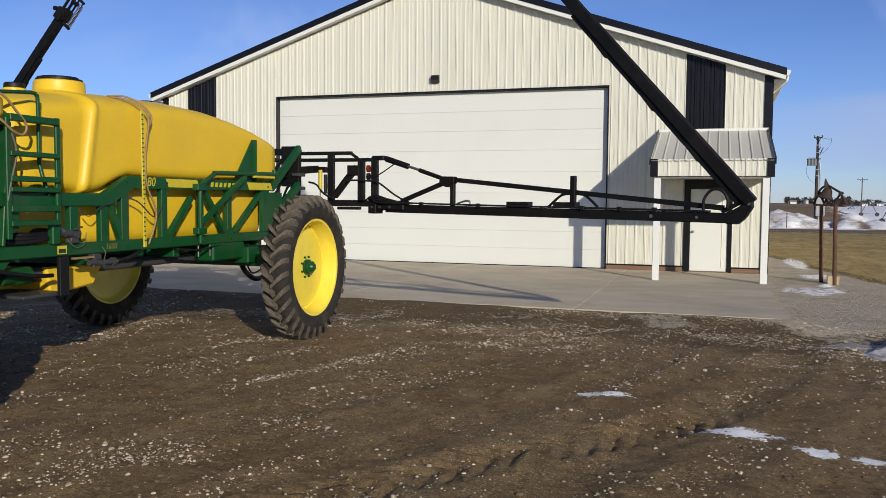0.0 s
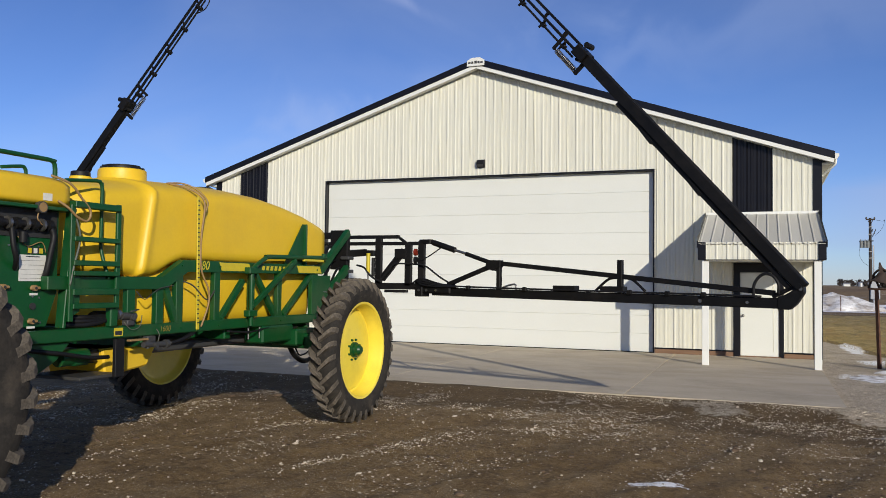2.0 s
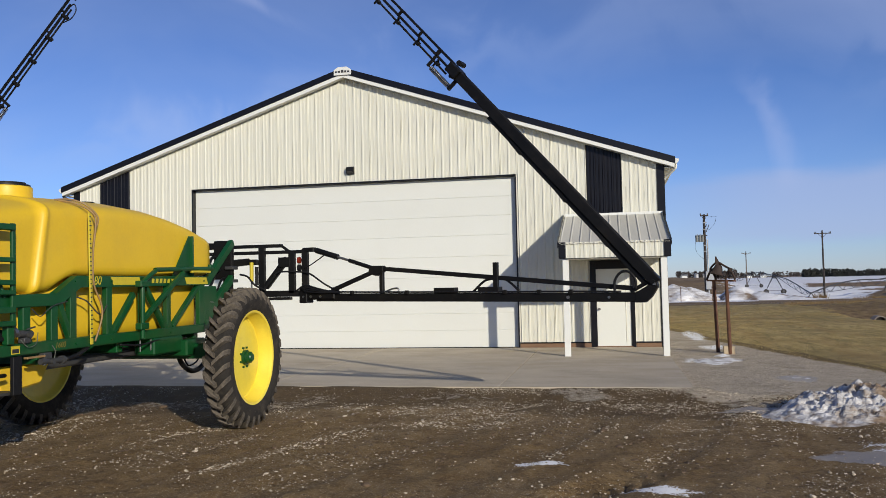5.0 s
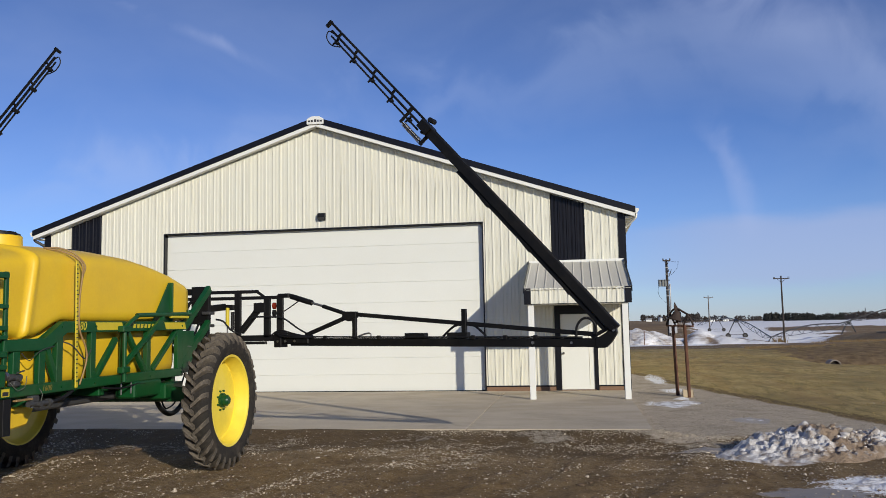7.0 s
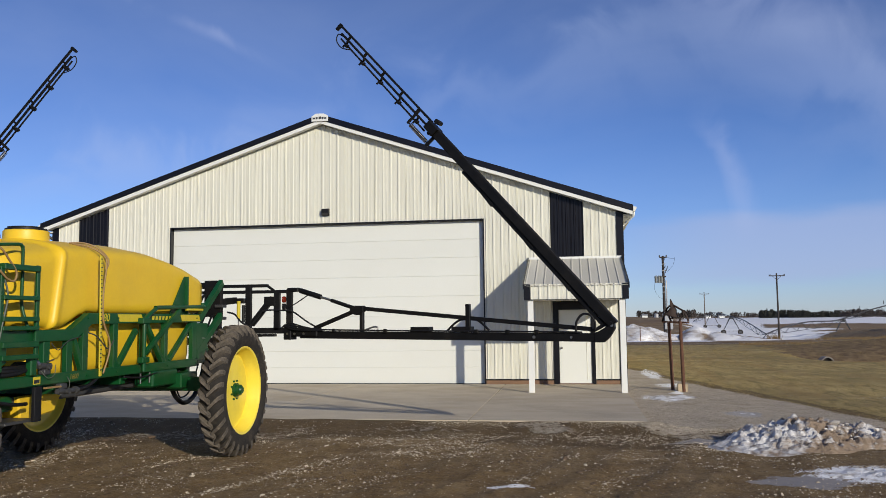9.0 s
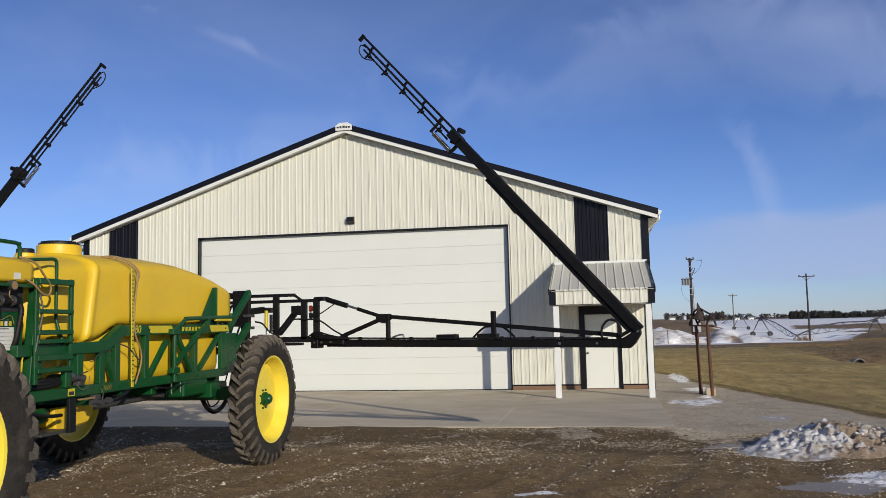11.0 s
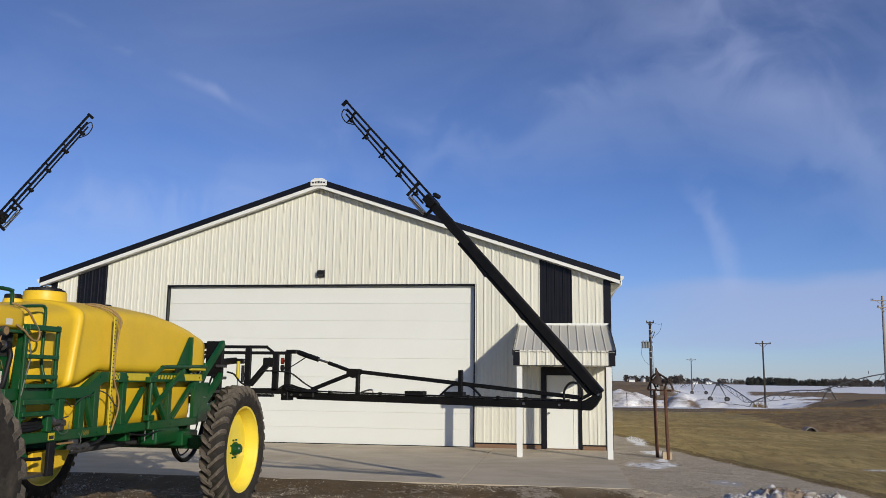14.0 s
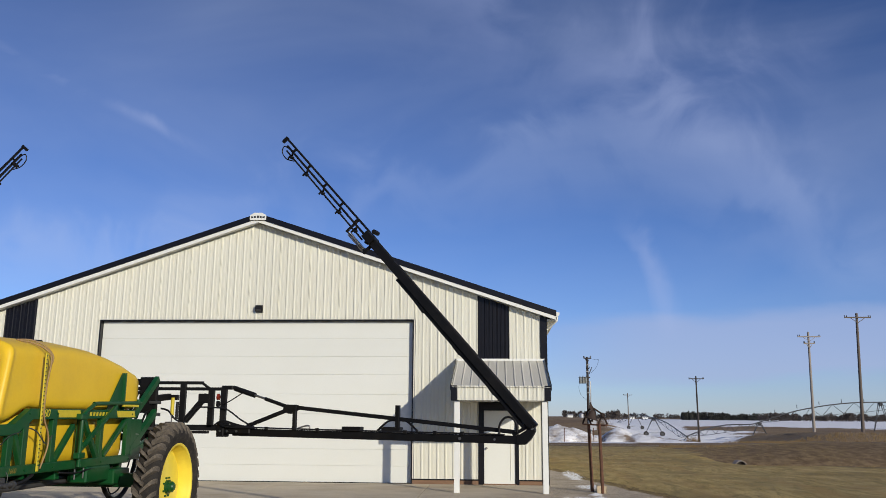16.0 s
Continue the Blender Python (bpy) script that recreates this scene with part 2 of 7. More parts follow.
M_YSTRIPE = material("yellow_decal", (0.66, 0.52, 0.03), rough=0.45, scale=10, bump=0.0)
M_DECAL_DIM = material("faded_decal", (0.22, 0.17, 0.03), rough=0.5, scale=10, bump=0.0)
M_TYRE = material("tyre_rubber", (0.018, 0.017, 0.016), (0.042, 0.037, 0.031), spec=0.2, rough=0.9, scale=7, fine=45, bump=0.35, dist=0.008, dirt=(0.15, 0.12, 0.088), dirt_amt=0.4)
M_LUG = material("worn_lug_rubber", (0.06, 0.052, 0.043), (0.19, 0.16, 0.122), spec=0.2, rough=0.85, scale=14, fine=70, bump=0.4, dist=0.008, dirt=(0.022, 0.020, 0.018), dirt_amt=0.75)
M_PIVOT = material("weathered_galvanised", (0.065, 0.065, 0.07), (0.038, 0.04, 0.043), rough=0.6, scale=4, bump=0.03)
M_BOOM = material("black_boom_paint", (0.0055, 0.0055, 0.006), (0.009, 0.009, 0.0095), spec=0.16, rough=0.45, scale=5, fine=60, bump=0.06, dist=0.003, dirt=(0.05, 0.042, 0.034), dirt_amt=0.25)
M_CAN = material("dull_grey_enamel", (0.20, 0.21, 0.20), (0.13, 0.14, 0.13), rough=0.5, scale=6, bump=0.03)
M_HOSE = material("black_hose", (0.009, 0.009, 0.010), spec=0.3, rough=0.55, scale=12, bump=0.08)
M_TANHOSE = material("tan_hose", (0.34, 0.215, 0.085), (0.26, 0.16, 0.065), rough=0.5, scale=9, bump=0.05)
M_GREYHOSE = material("grey_tube", (0.12, 0.13, 0.10), (0.09, 0.10, 0.08), rough=0.55, scale=9, bump=0.03)
M_STEEL = material("worn_steel", (0.35, 0.34, 0.33), (0.22, 0.21, 0.2), rough=0.38, metal=0.9, scale=10, bump=0.08)
M_RUST = material("rusty_iron", (0.13, 0.055, 0.028), (0.07, 0.032, 0.02), rough=0.85, scale=9, fine=70, bump=0.3, dirt=(0.22, 0.10, 0.045), dirt_amt=0.6)
M_POLE = material("weathered_pole", (0.16, 0.13, 0.105), (0.10, 0.08, 0.065), rough=0.9, scale=3, fine=40, bump=0.25, stretch=(6, 6, 0.5))
M_POLED = material("creosoted_pole", (0.05, 0.04, 0.034), (0.035, 0.028, 0.024), rough=0.9, scale=3, fine=40, bump=0.25, stretch=(6, 6, 0.5))
M_BELL = material("dark_cast_iron", (0.045, 0.027, 0.02), (0.03, 0.02, 0.016), rough=0.8, scale=9, fine=70, bump=0.3, dirt=(0.12, 0.055, 0.03), dirt_amt=0.4)
M_POLEL = material("pale_pole", (0.33, 0.29, 0.25), (0.24, 0.21, 0.18), rough=0.9, scale=3, fine=40, bump=0.25, stretch=(6, 6, 0.5))
M_LABEL = material("label_paper", (0.75, 0.74, 0.68), rough=0.5, scale=8, bump=0.0)
M_INK = material("dark_print", (0.03, 0.03, 0.03), rough=0.6, scale=8, bump=0.0)
M_ORANGE = material("red_plastic", (0.22, 0.025, 0.01), rough=0.25, scale=8, bump=0.0)
M_BOULD = material("lime_block", (0.52, 0.42, 0.28), (0.40, 0.32, 0.21), rough=0.9, scale=6, fine=60, bump=0.4, dist=0.02)
M_DARKGREY = material("dark_grey_casting", (0.05, 0.05, 0.05), rough=0.5, scale=8, bump=0.05)


# ---------------- mesh helpers ----------------
BASE = {}


def thing(name, base=(0, 0, 0), **tags):
    ob = new(name)
    ob.location = base
    ob.empty_display_size = 0.2
    BASE[ob.name] = Vector(base)
    return tagged(ob, **tags)


def part(name, bm, mat, parent, label="", smooth=False):
    """Links a bmesh, given in world metres, as one mesh under a thing or a part."""
    base = BASE[parent.name]
    bmesh.ops.translate(bm, verts=bm.verts, vec=-base)
    bmesh.ops.recalc_face_normals(bm, faces=bm.faces)
    me = bpy.data.meshes.new(name)
    bm.to_mesh(me)
    bm.free()
    me.materials.append(mat)
    if smooth:
        me.shade_smooth() if smooth is True else me.set_sharp_from_angle(angle=radians(smooth))
        if smooth is not True:
            for p in me.polygons:
                p.use_smooth = True
    ob = new(name, me)
    ob.parent = parent
    BASE[ob.name] = base
    if label:
        ob["label"] = label
    return ob


def bevelled(bm, faces, w, seg=1):
    edges = list({e for f in faces for e in f.edges})
    bmesh.ops.bevel(bm, geom=edges, offset=w, segments=seg, affect="EDGES", profile=0.5, clamp_overlap=True)


def box(bm, x0, y0, z0, x1, y1, z1, bev=0.0, seg=1):
    r = bmesh.ops.create_cube(bm, size=1.0)
    bmesh.ops.scale(bm, verts=r["verts"], vec=(abs(x1 - x0), abs(y1 - y0), abs(z1 - z0)))
    bmesh.ops.translate(bm, verts=r["verts"], vec=((x0 + x1) / 2, (y0 + y1) / 2, (z0 + z1) / 2))
    if bev:
        bevelled(bm, {f for v in r["verts"] for f in v.link_faces}, bev, seg)
    return bm


def beam(bm, p, q, w, h, bev=0.006, up=(0, 0, 1)):
    """A bar of section w across and h tall from p to q."""
    p, q = Vector(p), Vector(q)
    d = q - p
    ax = d.normalized()
    u = Vector(up)
    if abs(ax.dot(u)) > 0.97:
        u = Vector((0, 1, 0))
    side = ax.cross(u).normalized()
    top = side.cross(ax)
    m = Matrix((side, ax, top)).transposed().to_4x4()
    m.translation = (p + q) / 2
    r = bmesh.ops.create_cube(bm, size=1.0)
    bmesh.ops.scale(bm, verts=r["verts"], vec=(w, d.length, h))
    bmesh.ops.transform(bm, verts=r["verts"], matrix=m)
    if bev:
        bevelled(bm, {f for v in r["verts"] for f in v.link_faces}, bev)
    return bm


def rod(bm, p, q, r, r2=None, n=12):
    p, q = Vector(p), Vector(q)
    d = q - p
    m = d.to_track_quat("Z", "Y").to_matrix().to_4x4()
    m.translation = (p + q) / 2
    bmesh.ops.create_cone(bm, cap_ends=True, segments=n, radius1=r, radius2=r if r2 is None else r2, depth=d.length, matrix=m)
    return bm


def tube(bm, pts, r, n=8, sub=6):
    """A round tube swept along a smooth line through the points."""
    pts = [Vector(p) for p in pts]
    line = []
    for i in range(len(pts) - 1):
        a, b, c, d = pts[max(i - 1, 0)], pts[i], pts[i + 1], pts[min(i + 2, len(pts) - 1)]
        for k in range(sub):
            t = k / sub
            line.append(0.5 * (2 * b + (c - a) * t + (2 * a - 5 * b + 4 * c - d) * t * t + (3 * b - a - 3 * c + d) * t ** 3))
    line.append(pts[-1])
    rings, ref = [], None
    for i, p in enumerate(line):
        t = (line[min(i + 1, len(line) - 1)] - line[max(i - 1, 0)]).normalized()
        if ref is None:
            ref = t.orthogonal().normalized()
        ref = (ref - t * ref.dot(t)).normalized()
        side = t.cross(ref)
        rings.append([bm.verts.new(p + (ref * math.cos(a) + side * math.sin(a)) * r) for a in (2 * math.pi * k / n for k in range(n))])
    for a, b in zip(rings, rings[1:]):
        for k in range(n):
            bm.faces.new((a[k], a[(k + 1) % n], b[(k + 1) % n], b[k]))
    bm.faces.new(rings[0][::-1])
    bm.faces.new(rings[-1])
    return bm


def pipe(bm, pts, r, n=10):
    """A bent pipe with straight runs and short round bends."""
    out = [Vector(pts[0])]
    for a, b, c in zip(pts, pts[1:], pts[2:]):
        a, b, c = Vector(a), Vector(b), Vector(c)
        k = min(0.08, (a - b).length * 0.4, (c - b).length * 0.4)
        out += [b + (a - b).normalized() * k, b + ((a - b).normalized() + (c - b).normalized()) * k * 0.28, b + (c - b).normalized() * k]
    out.append(Vector(pts[-1]))
    return tube(bm, out, r, n, 2)


def prism(bm, poly, axis, a, b, bev=0.0):
    """A polygon given in the two other axes, drawn out along axis from a to b."""
    put = {"x": lambda u, v, w: (w, u, v), "y": lambda u, v, w: (u, w, v), "z": lambda u, v, w: (u, v, w)}[axis]
    lo = [bm.verts.new(put(u, v, a)) for u, v in poly]
    hi = [bm.verts.new(put(u, v, b)) for u, v in poly]
    n = len(poly)
    fs = [bm.faces.new(lo[::-1]), bm.faces.new(hi)]
    fs += [bm.faces.new((lo[i], lo[(i + 1) % n], hi[(i + 1) % n], hi[i])) for i in range(n)]
    if bev:
        bevelled(bm, fs, bev)
    return bm


def B():
    return bmesh.new()


# ---------------- ground ----------------
def smooth(a, b, v):
    t = np.clip((v - a) / (b - a), 0, 1)
    return t * t * (3 - 2 * t)


def lattice(x, y, s, seed):
    """Smooth noise from 0 to 1 at scale s, for arrays."""
    rng = np.random.RandomState(seed)
    g = rng.rand(256, 256)
    u, v = x / s + 1000.0, y / s + 1000.0
    i, j = np.floor(u).astype(int), np.floor(v).astype(int)
    fu, fv = u - i, v - j
    fu, fv = fu * fu * (3 - 2 * fu), fv * fv * (3 - 2 * fv)
    q = lambda a, b: g[a % 256, b % 256]
    return (q(i, j) * (1 - fu) + q(i + 1, j) * fu) * (1 - fv) + (q(i, j + 1) * (1 - fu) + q(i + 1, j + 1) * fu) * fv


def grass_edge(y):
    """x at which the lawn begins, for a given y."""
    return np.interp(y, [-60, -14, -7.5, -4.0, 0.5, 4, 8.7, 14, 30], [16, 13.8, 12.75, 12.1, 10.8, 10.15, 9.3, 8.7, 8.6])


def heights(x, y):
    far = np.hypot(x, y)
    z = np.full_like(x, -0.11)
    # yard: churned dirt with tyre tracks curving towards the pad
    yard = smooth(-7.9, -9.2, y) * smooth(13, 11, x)
    u = x - 0.36 * (y + 14) + 0.012 * (y + 14) ** 2
    ruts = 0.0
    for c, w, d in ((4.4, 0.28, 0.022), (5.9, 0.24, 0.020), (7.3, 0.3, 0.024), (2.9, 0.26, 0.018), (8.9, 0.35, 0.02), (0.9, 0.3, 0.016)):
        k = np.abs(u - c + 0.25 * (lattice(x, y, 3.1, 5) - 0.5)) / w
        ruts = ruts - d * np.exp(-k ** 2) + d * 0.7 * np.exp(-((k - 1.5) / 0.5) ** 2)
    lug = np.sin((y * 0.9 + x * 0.35) * 2 * math.pi / 0.17) * 0.008
    u2 = x - 0.8 * (y + 15.6) - 6.15
    cleat = np.clip(np.sin((0.62 * x + 0.78 * y + 0.9 * np.abs(u2)) * 2 * math.pi / 0.24) * 2.2, -1, 1)
    ruts = ruts + (0.014 * cleat - 0.012) * smooth(0.34, 0.26, np.abs(u2)) * smooth(-13.6, -14.4, y) + 0.006 * np.exp(-((np.abs(u2) - 0.4) / 0.08) ** 2) * smooth(-13.6, -14.4, y)
    ruts = ruts + lug * np.exp(-(np.abs(u - 7.3) / 0.26) ** 2) + lug * np.exp(-(np.abs(u - 4.4) / 0.24) ** 2) * 0.7
    clods = (lattice(x, y, 0.24, 1) - 0.5) * 0.016 + (lattice(x, y, 0.9, 2) - 0.5) * 0.016 + (lattice(x, y, 0.11, 8) - 0.5) * 0.016
    z = z + yard * (ruts + clods)
    z = z + (1 - yard) * smooth(60, 20, far) * ((lattice(x, y, 0.5, 3) - 0.5) * 0.03 + (lattice(x, y, 2.5, 4) - 0.5) * 0.05)
    # dirt meets the concrete
    lip = smooth(-9.4, -8.30, y) * smooth(-8.15, -8.27, y) * smooth(9.5, 8.4, x)
    z = z + (0.104 + 0.016 * (lattice(x, y, 0.5, 65) - 0.5)) * lip
    # lawn, drainage ditch at the culvert, land falling away beyond the road
    z = z + smooth(0, 1.2, x - grass_edge(y)) * 0.05 * smooth(45, 30, y)
    ditch = smooth(17.2, 19.0, x) * np.exp(-((y - (17.4 + 0.12 * (x - 18))) / 2.6) ** 2)
    z = z - 0.95 * ditch
    z = z + 0.55 * np.exp(-((y - 27) / 5.0) ** 2) * smooth(16, 26, x)
    z = z - 1.5 * smooth(44, 86, y) * smooth(18, 28, x - 0.1 * (y - 60))
    z = z + 0.10 * (lattice(x, y, 1.3, 14) - 0.5) * smooth(0.05, 0.4, ditch)
    z = z + 1.3 * smooth(52, 62, y) * smooth(33, 40, x) * smooth(100, 78, y)
    z = z + 0.25 * np.exp(-((y - 46) / 2.5) ** 2) * smooth(26, 34, x) * (0.5 + lattice(x, y, 3.0, 11))
    # added ridges on the far snow: slopes tilted to the sun brighten it
    drift = (1 - np.abs(2 * ((y / 3.4 + 0.9 * lattice(x, y, 5.0, 61) + 0.05 * x) % 1) - 1)) ** 1.6
    z = z + 0.55 * drift * smooth(60, 68, y) * smooth(196, 186, y) * (0.35 + 0.65 * lattice(x, y, 6.0, 62))
    swell = (1 - np.abs(2 * ((y / 13.0 + 0.9 * lattice(x, y, 22.0, 63) + 0.03 * x) % 1) - 1)) ** 1.5
    z = z + 1.1 * swell * smooth(198, 215, y) * smooth(700, 500, y) * (0.3 + 0.7 * lattice(x, y, 26.0, 64))
    z = z + 0.45 * smooth(150, 205, y) + 1.3 * smooth(200, 700, y) + 1.8 * smooth(700, 1600, y) + 3.0 * smooth(1600, 4500, y)
    return z


def grown(start, step, ratio, stop):
    out, s = [], step
    while start < stop:
        out.append(start)
        start, s = start + s, s * ratio
    return out + [stop]


gx = np.array(sorted({-v for v in grown(12.0, 0.5, 1.16, 3500)} | set(np.arange(-11.9, 13.9, 0.14).round(3)) | set(np.arange(2.5, 9.0, 0.05).round(3)) | set(np.arange(14, 40, 0.5)) | set(grown(40, 0.7, 1.13, 3500))))
gy = np.array(sorted({-v for v in grown(20.0, 0.5, 1.2, 600)} | set(np.arange(-19.9, -7.9, 0.14).round(3)) | set(np.arange(-17.6, -12.6, 0.05).round(3)) | set(np.arange(-7.9, 10, 0.3).round(3)) | set(np.arange(10, 60, 0.6)) | set(np.arange(60, 195, 0.6).round(3)) | set(np.arange(196, 520, 2.2).round(2)) | set(grown(520, 4.0, 1.12, 4500))))
GX, GY = np.meshgrid(gx, gy)
GZ = heights(GX, GY)
under = (GX > -10.2) & (GX < 8.4) & (GY > -8.12) & (GY < 0.2) | (np.abs(GX) < 8.5) & (GY > -0.2) & (GY < 24)
GZ[under] = np.minimum(GZ[under], -0.16)
nx, ny = len(gx), len(gy)
me = bpy.data.meshes.new("ground")
idx = np.arange(nx * ny).reshape(ny, nx)
quads = np.stack([idx[:-1, :-1], idx[:-1, 1:], idx[1:, 1:], idx[1:, :-1]], -1).reshape(-1, 4)
me.from_pydata(np.stack([GX, GY, GZ], -1).reshape(-1, 3).tolist(), [], quads.tolist())
me.shade_smooth()
# what covers the ground: lawn, gravel, snow, field
wob = lattice(GX, GY, 1.1, 21) - 0.5
wob2 = lattice(GX, GY, 9.0, 22) - 0.5
lawn = smooth(-0.25, 0.25, GX - grass_edge(GY) + 0.5 * wob) * smooth(36.2, 34.6, GY + wob)
road = smooth(35.8, 36.6, GY + wob) * smooth(40.6, 39.8, GY + wob)
gravel = np.maximum(smooth(-0.2, 0.4, grass_edge(GY) - GX) * smooth(-9.6, -7.8, GY + 1.2 * wob - 0.5 * smooth(9, 12, GX)) * smooth(8.0, 8.6, GX), 0.42 * road)
gravel = np.maximum(gravel, (0.46 + 0.14 * smooth(4.5, 6.5, GX)) * smooth(0.45, 0.75, lattice(GX * 0.55, GY * 1.5, 1.5, 23) * 0.6 + lattice(GX * 0.6, GY * 1.3, 0.45, 27) * 0.4) * smooth(-12.2, -9.4, GY) * smooth(-8.0, -8.3, GY))
bearing0 = (GX - 7.2) / np.maximum(GY + 24.0, 1.0)
ditch_soil = smooth(17.2, 19.0, GX + 1.5 * wob) * smooth(-1.2, 1.4, GY - (15.4 - 0.8 * (GX - 18)) + 2.5 * wob + 2 * wob2) * smooth(33.5, 31, GY + 2 * wob)
bank = np.maximum(ditch_soil, smooth(0.3, 0.42, bearing0 + 0.05 * wob) * smooth(30.5, 32.5, GY + 2 * wob) * smooth(36.4, 35.6, GY + wob))
edge = lawn * np.exp(-((GX - grass_edge(GY) - 0.12 + 0.25 * wob) / 0.22) ** 2) * smooth(-16, -12, GY) * smooth(16, 8, GY)
damp = smooth(-11.2, -9.3, GY + 1.6 * (lattice(GX, GY, 1.7, 67) - 0.5)) * smooth(-8.0, -8.3, GY) * smooth(10.2, 8.6, GX + 2 * wob)
beyond = np.maximum(smooth(40.5, 42, GY + wob), bank)
snow = np.zeros_like(GX)


def blob(cx, cy, rx, ry, seed, edge=0.65):
    d = np.hypot((GX - cx) / rx, (GY - cy) / ry) + 0.5 * (lattice(GX, GY, 0.5 * max(rx, 0.3), seed) - 0.5) + 0.6 * (lattice(GX, GY, 0.13, seed + 1) - 0.5)
    return smooth(1 + edge, 1 - edge, d)


for spec in ((9.75, 5.6, 0.26, 2.2, 31), (9.8, 0.9, 0.3, 0.7, 33), (7.62, -14.56, 0.27, 0.13, 34), (6.44, -13.6, 0.22, 0.11, 35), (8.12, -14.92, 0.14, 0.11, 36),
             (8.5, -14.95, 0.15, 0.07, 37), (10.95, -12.42, 1.0, 0.48, 38), (9.4, -2.75, 0.5, 0.7, 48), (16.0, -2.9, 1.9, 0.3, 39), (18.6, -2.3, 1.6, 0.35, 43), (21.5, -1.9, 1.5, 0.3, 47)):
    snow = np.maximum(snow, blob(*spec))
ice = np.maximum(blob(9.85, -12.98, 0.5, 0.34, 44), np.maximum(blob(10.45, -6.2, 0.35, 0.5, 45), blob(9.2, -9.9, 0.5, 0.28, 46)))
# drifts and fields beyond the road; bearing is the slope of the line of sight from the yard
bearing = (GX - 7.2) / np.maximum(GY + 24.0, 1.0)
wide = lattice(GX * 0.6, GY, 11, 24) - 0.5
pond = smooth(0.12, 0.15, bearing + 0.03 * wide) * smooth(0.305, 0.272, bearing + 0.05 * wide) * smooth(61, 67, GY + 8 * wide) * np.maximum(smooth(192, 176, GY + 20 * wide), smooth(0.215, 0.205, bearing + 0.02 * wide) * smooth(200, 190, GY))
banks = smooth(0.50, 0.60, lattice(GX, GY, 3.5, 25)) * smooth(42, 45, GY) * smooth(76, 66, GY) * smooth(0.17, 0.15, bearing)
strip_ = smooth(0.18, 0.30, lattice(GX * 0.22, GY, 45, 26) * 0.8 + lattice(GX * 0.4, GY, 13, 29) * 0.2)
fields = np.maximum(smooth(216, 232, GY + 25 * wide), smooth(0.215, 0.203, bearing + 0.02 * wide)) * strip_ * smooth(158, 172, GY + 40 * wide) * smooth(1100, 800, GY) * smooth(0.10, 0.15, bearing + 0.02 * wide)
verge = smooth(0.52, 0.62, lattice(GX * 0.3, GY, 2.2, 28)) * smooth(40.5, 42, GY) * smooth(50, 46, GY) * smooth(0.3, 0.36, bearing)
ditch_ice = smooth(0.56, 0.66, lattice(GX, GY, 1.3, 30)) * np.exp(-((GY - (17.2 + 0.12 * (GX - 18))) / 1.1) ** 2) * smooth(19, 21, GX)
snow = np.maximum.reduce([snow, pond, banks, fields, verge, 0.8 * ditch_ice])
for name, arr in (("lawn", lawn), ("gravel", gravel), ("snow", snow), ("field", beyond), ("ice", ice), ("bank", bank), ("edge", edge), ("damp", damp)):
    at = me.attributes.new(name, "FLOAT", "POINT")
    at.data.foreach_set("value", arr.astype(np.float32).ravel())


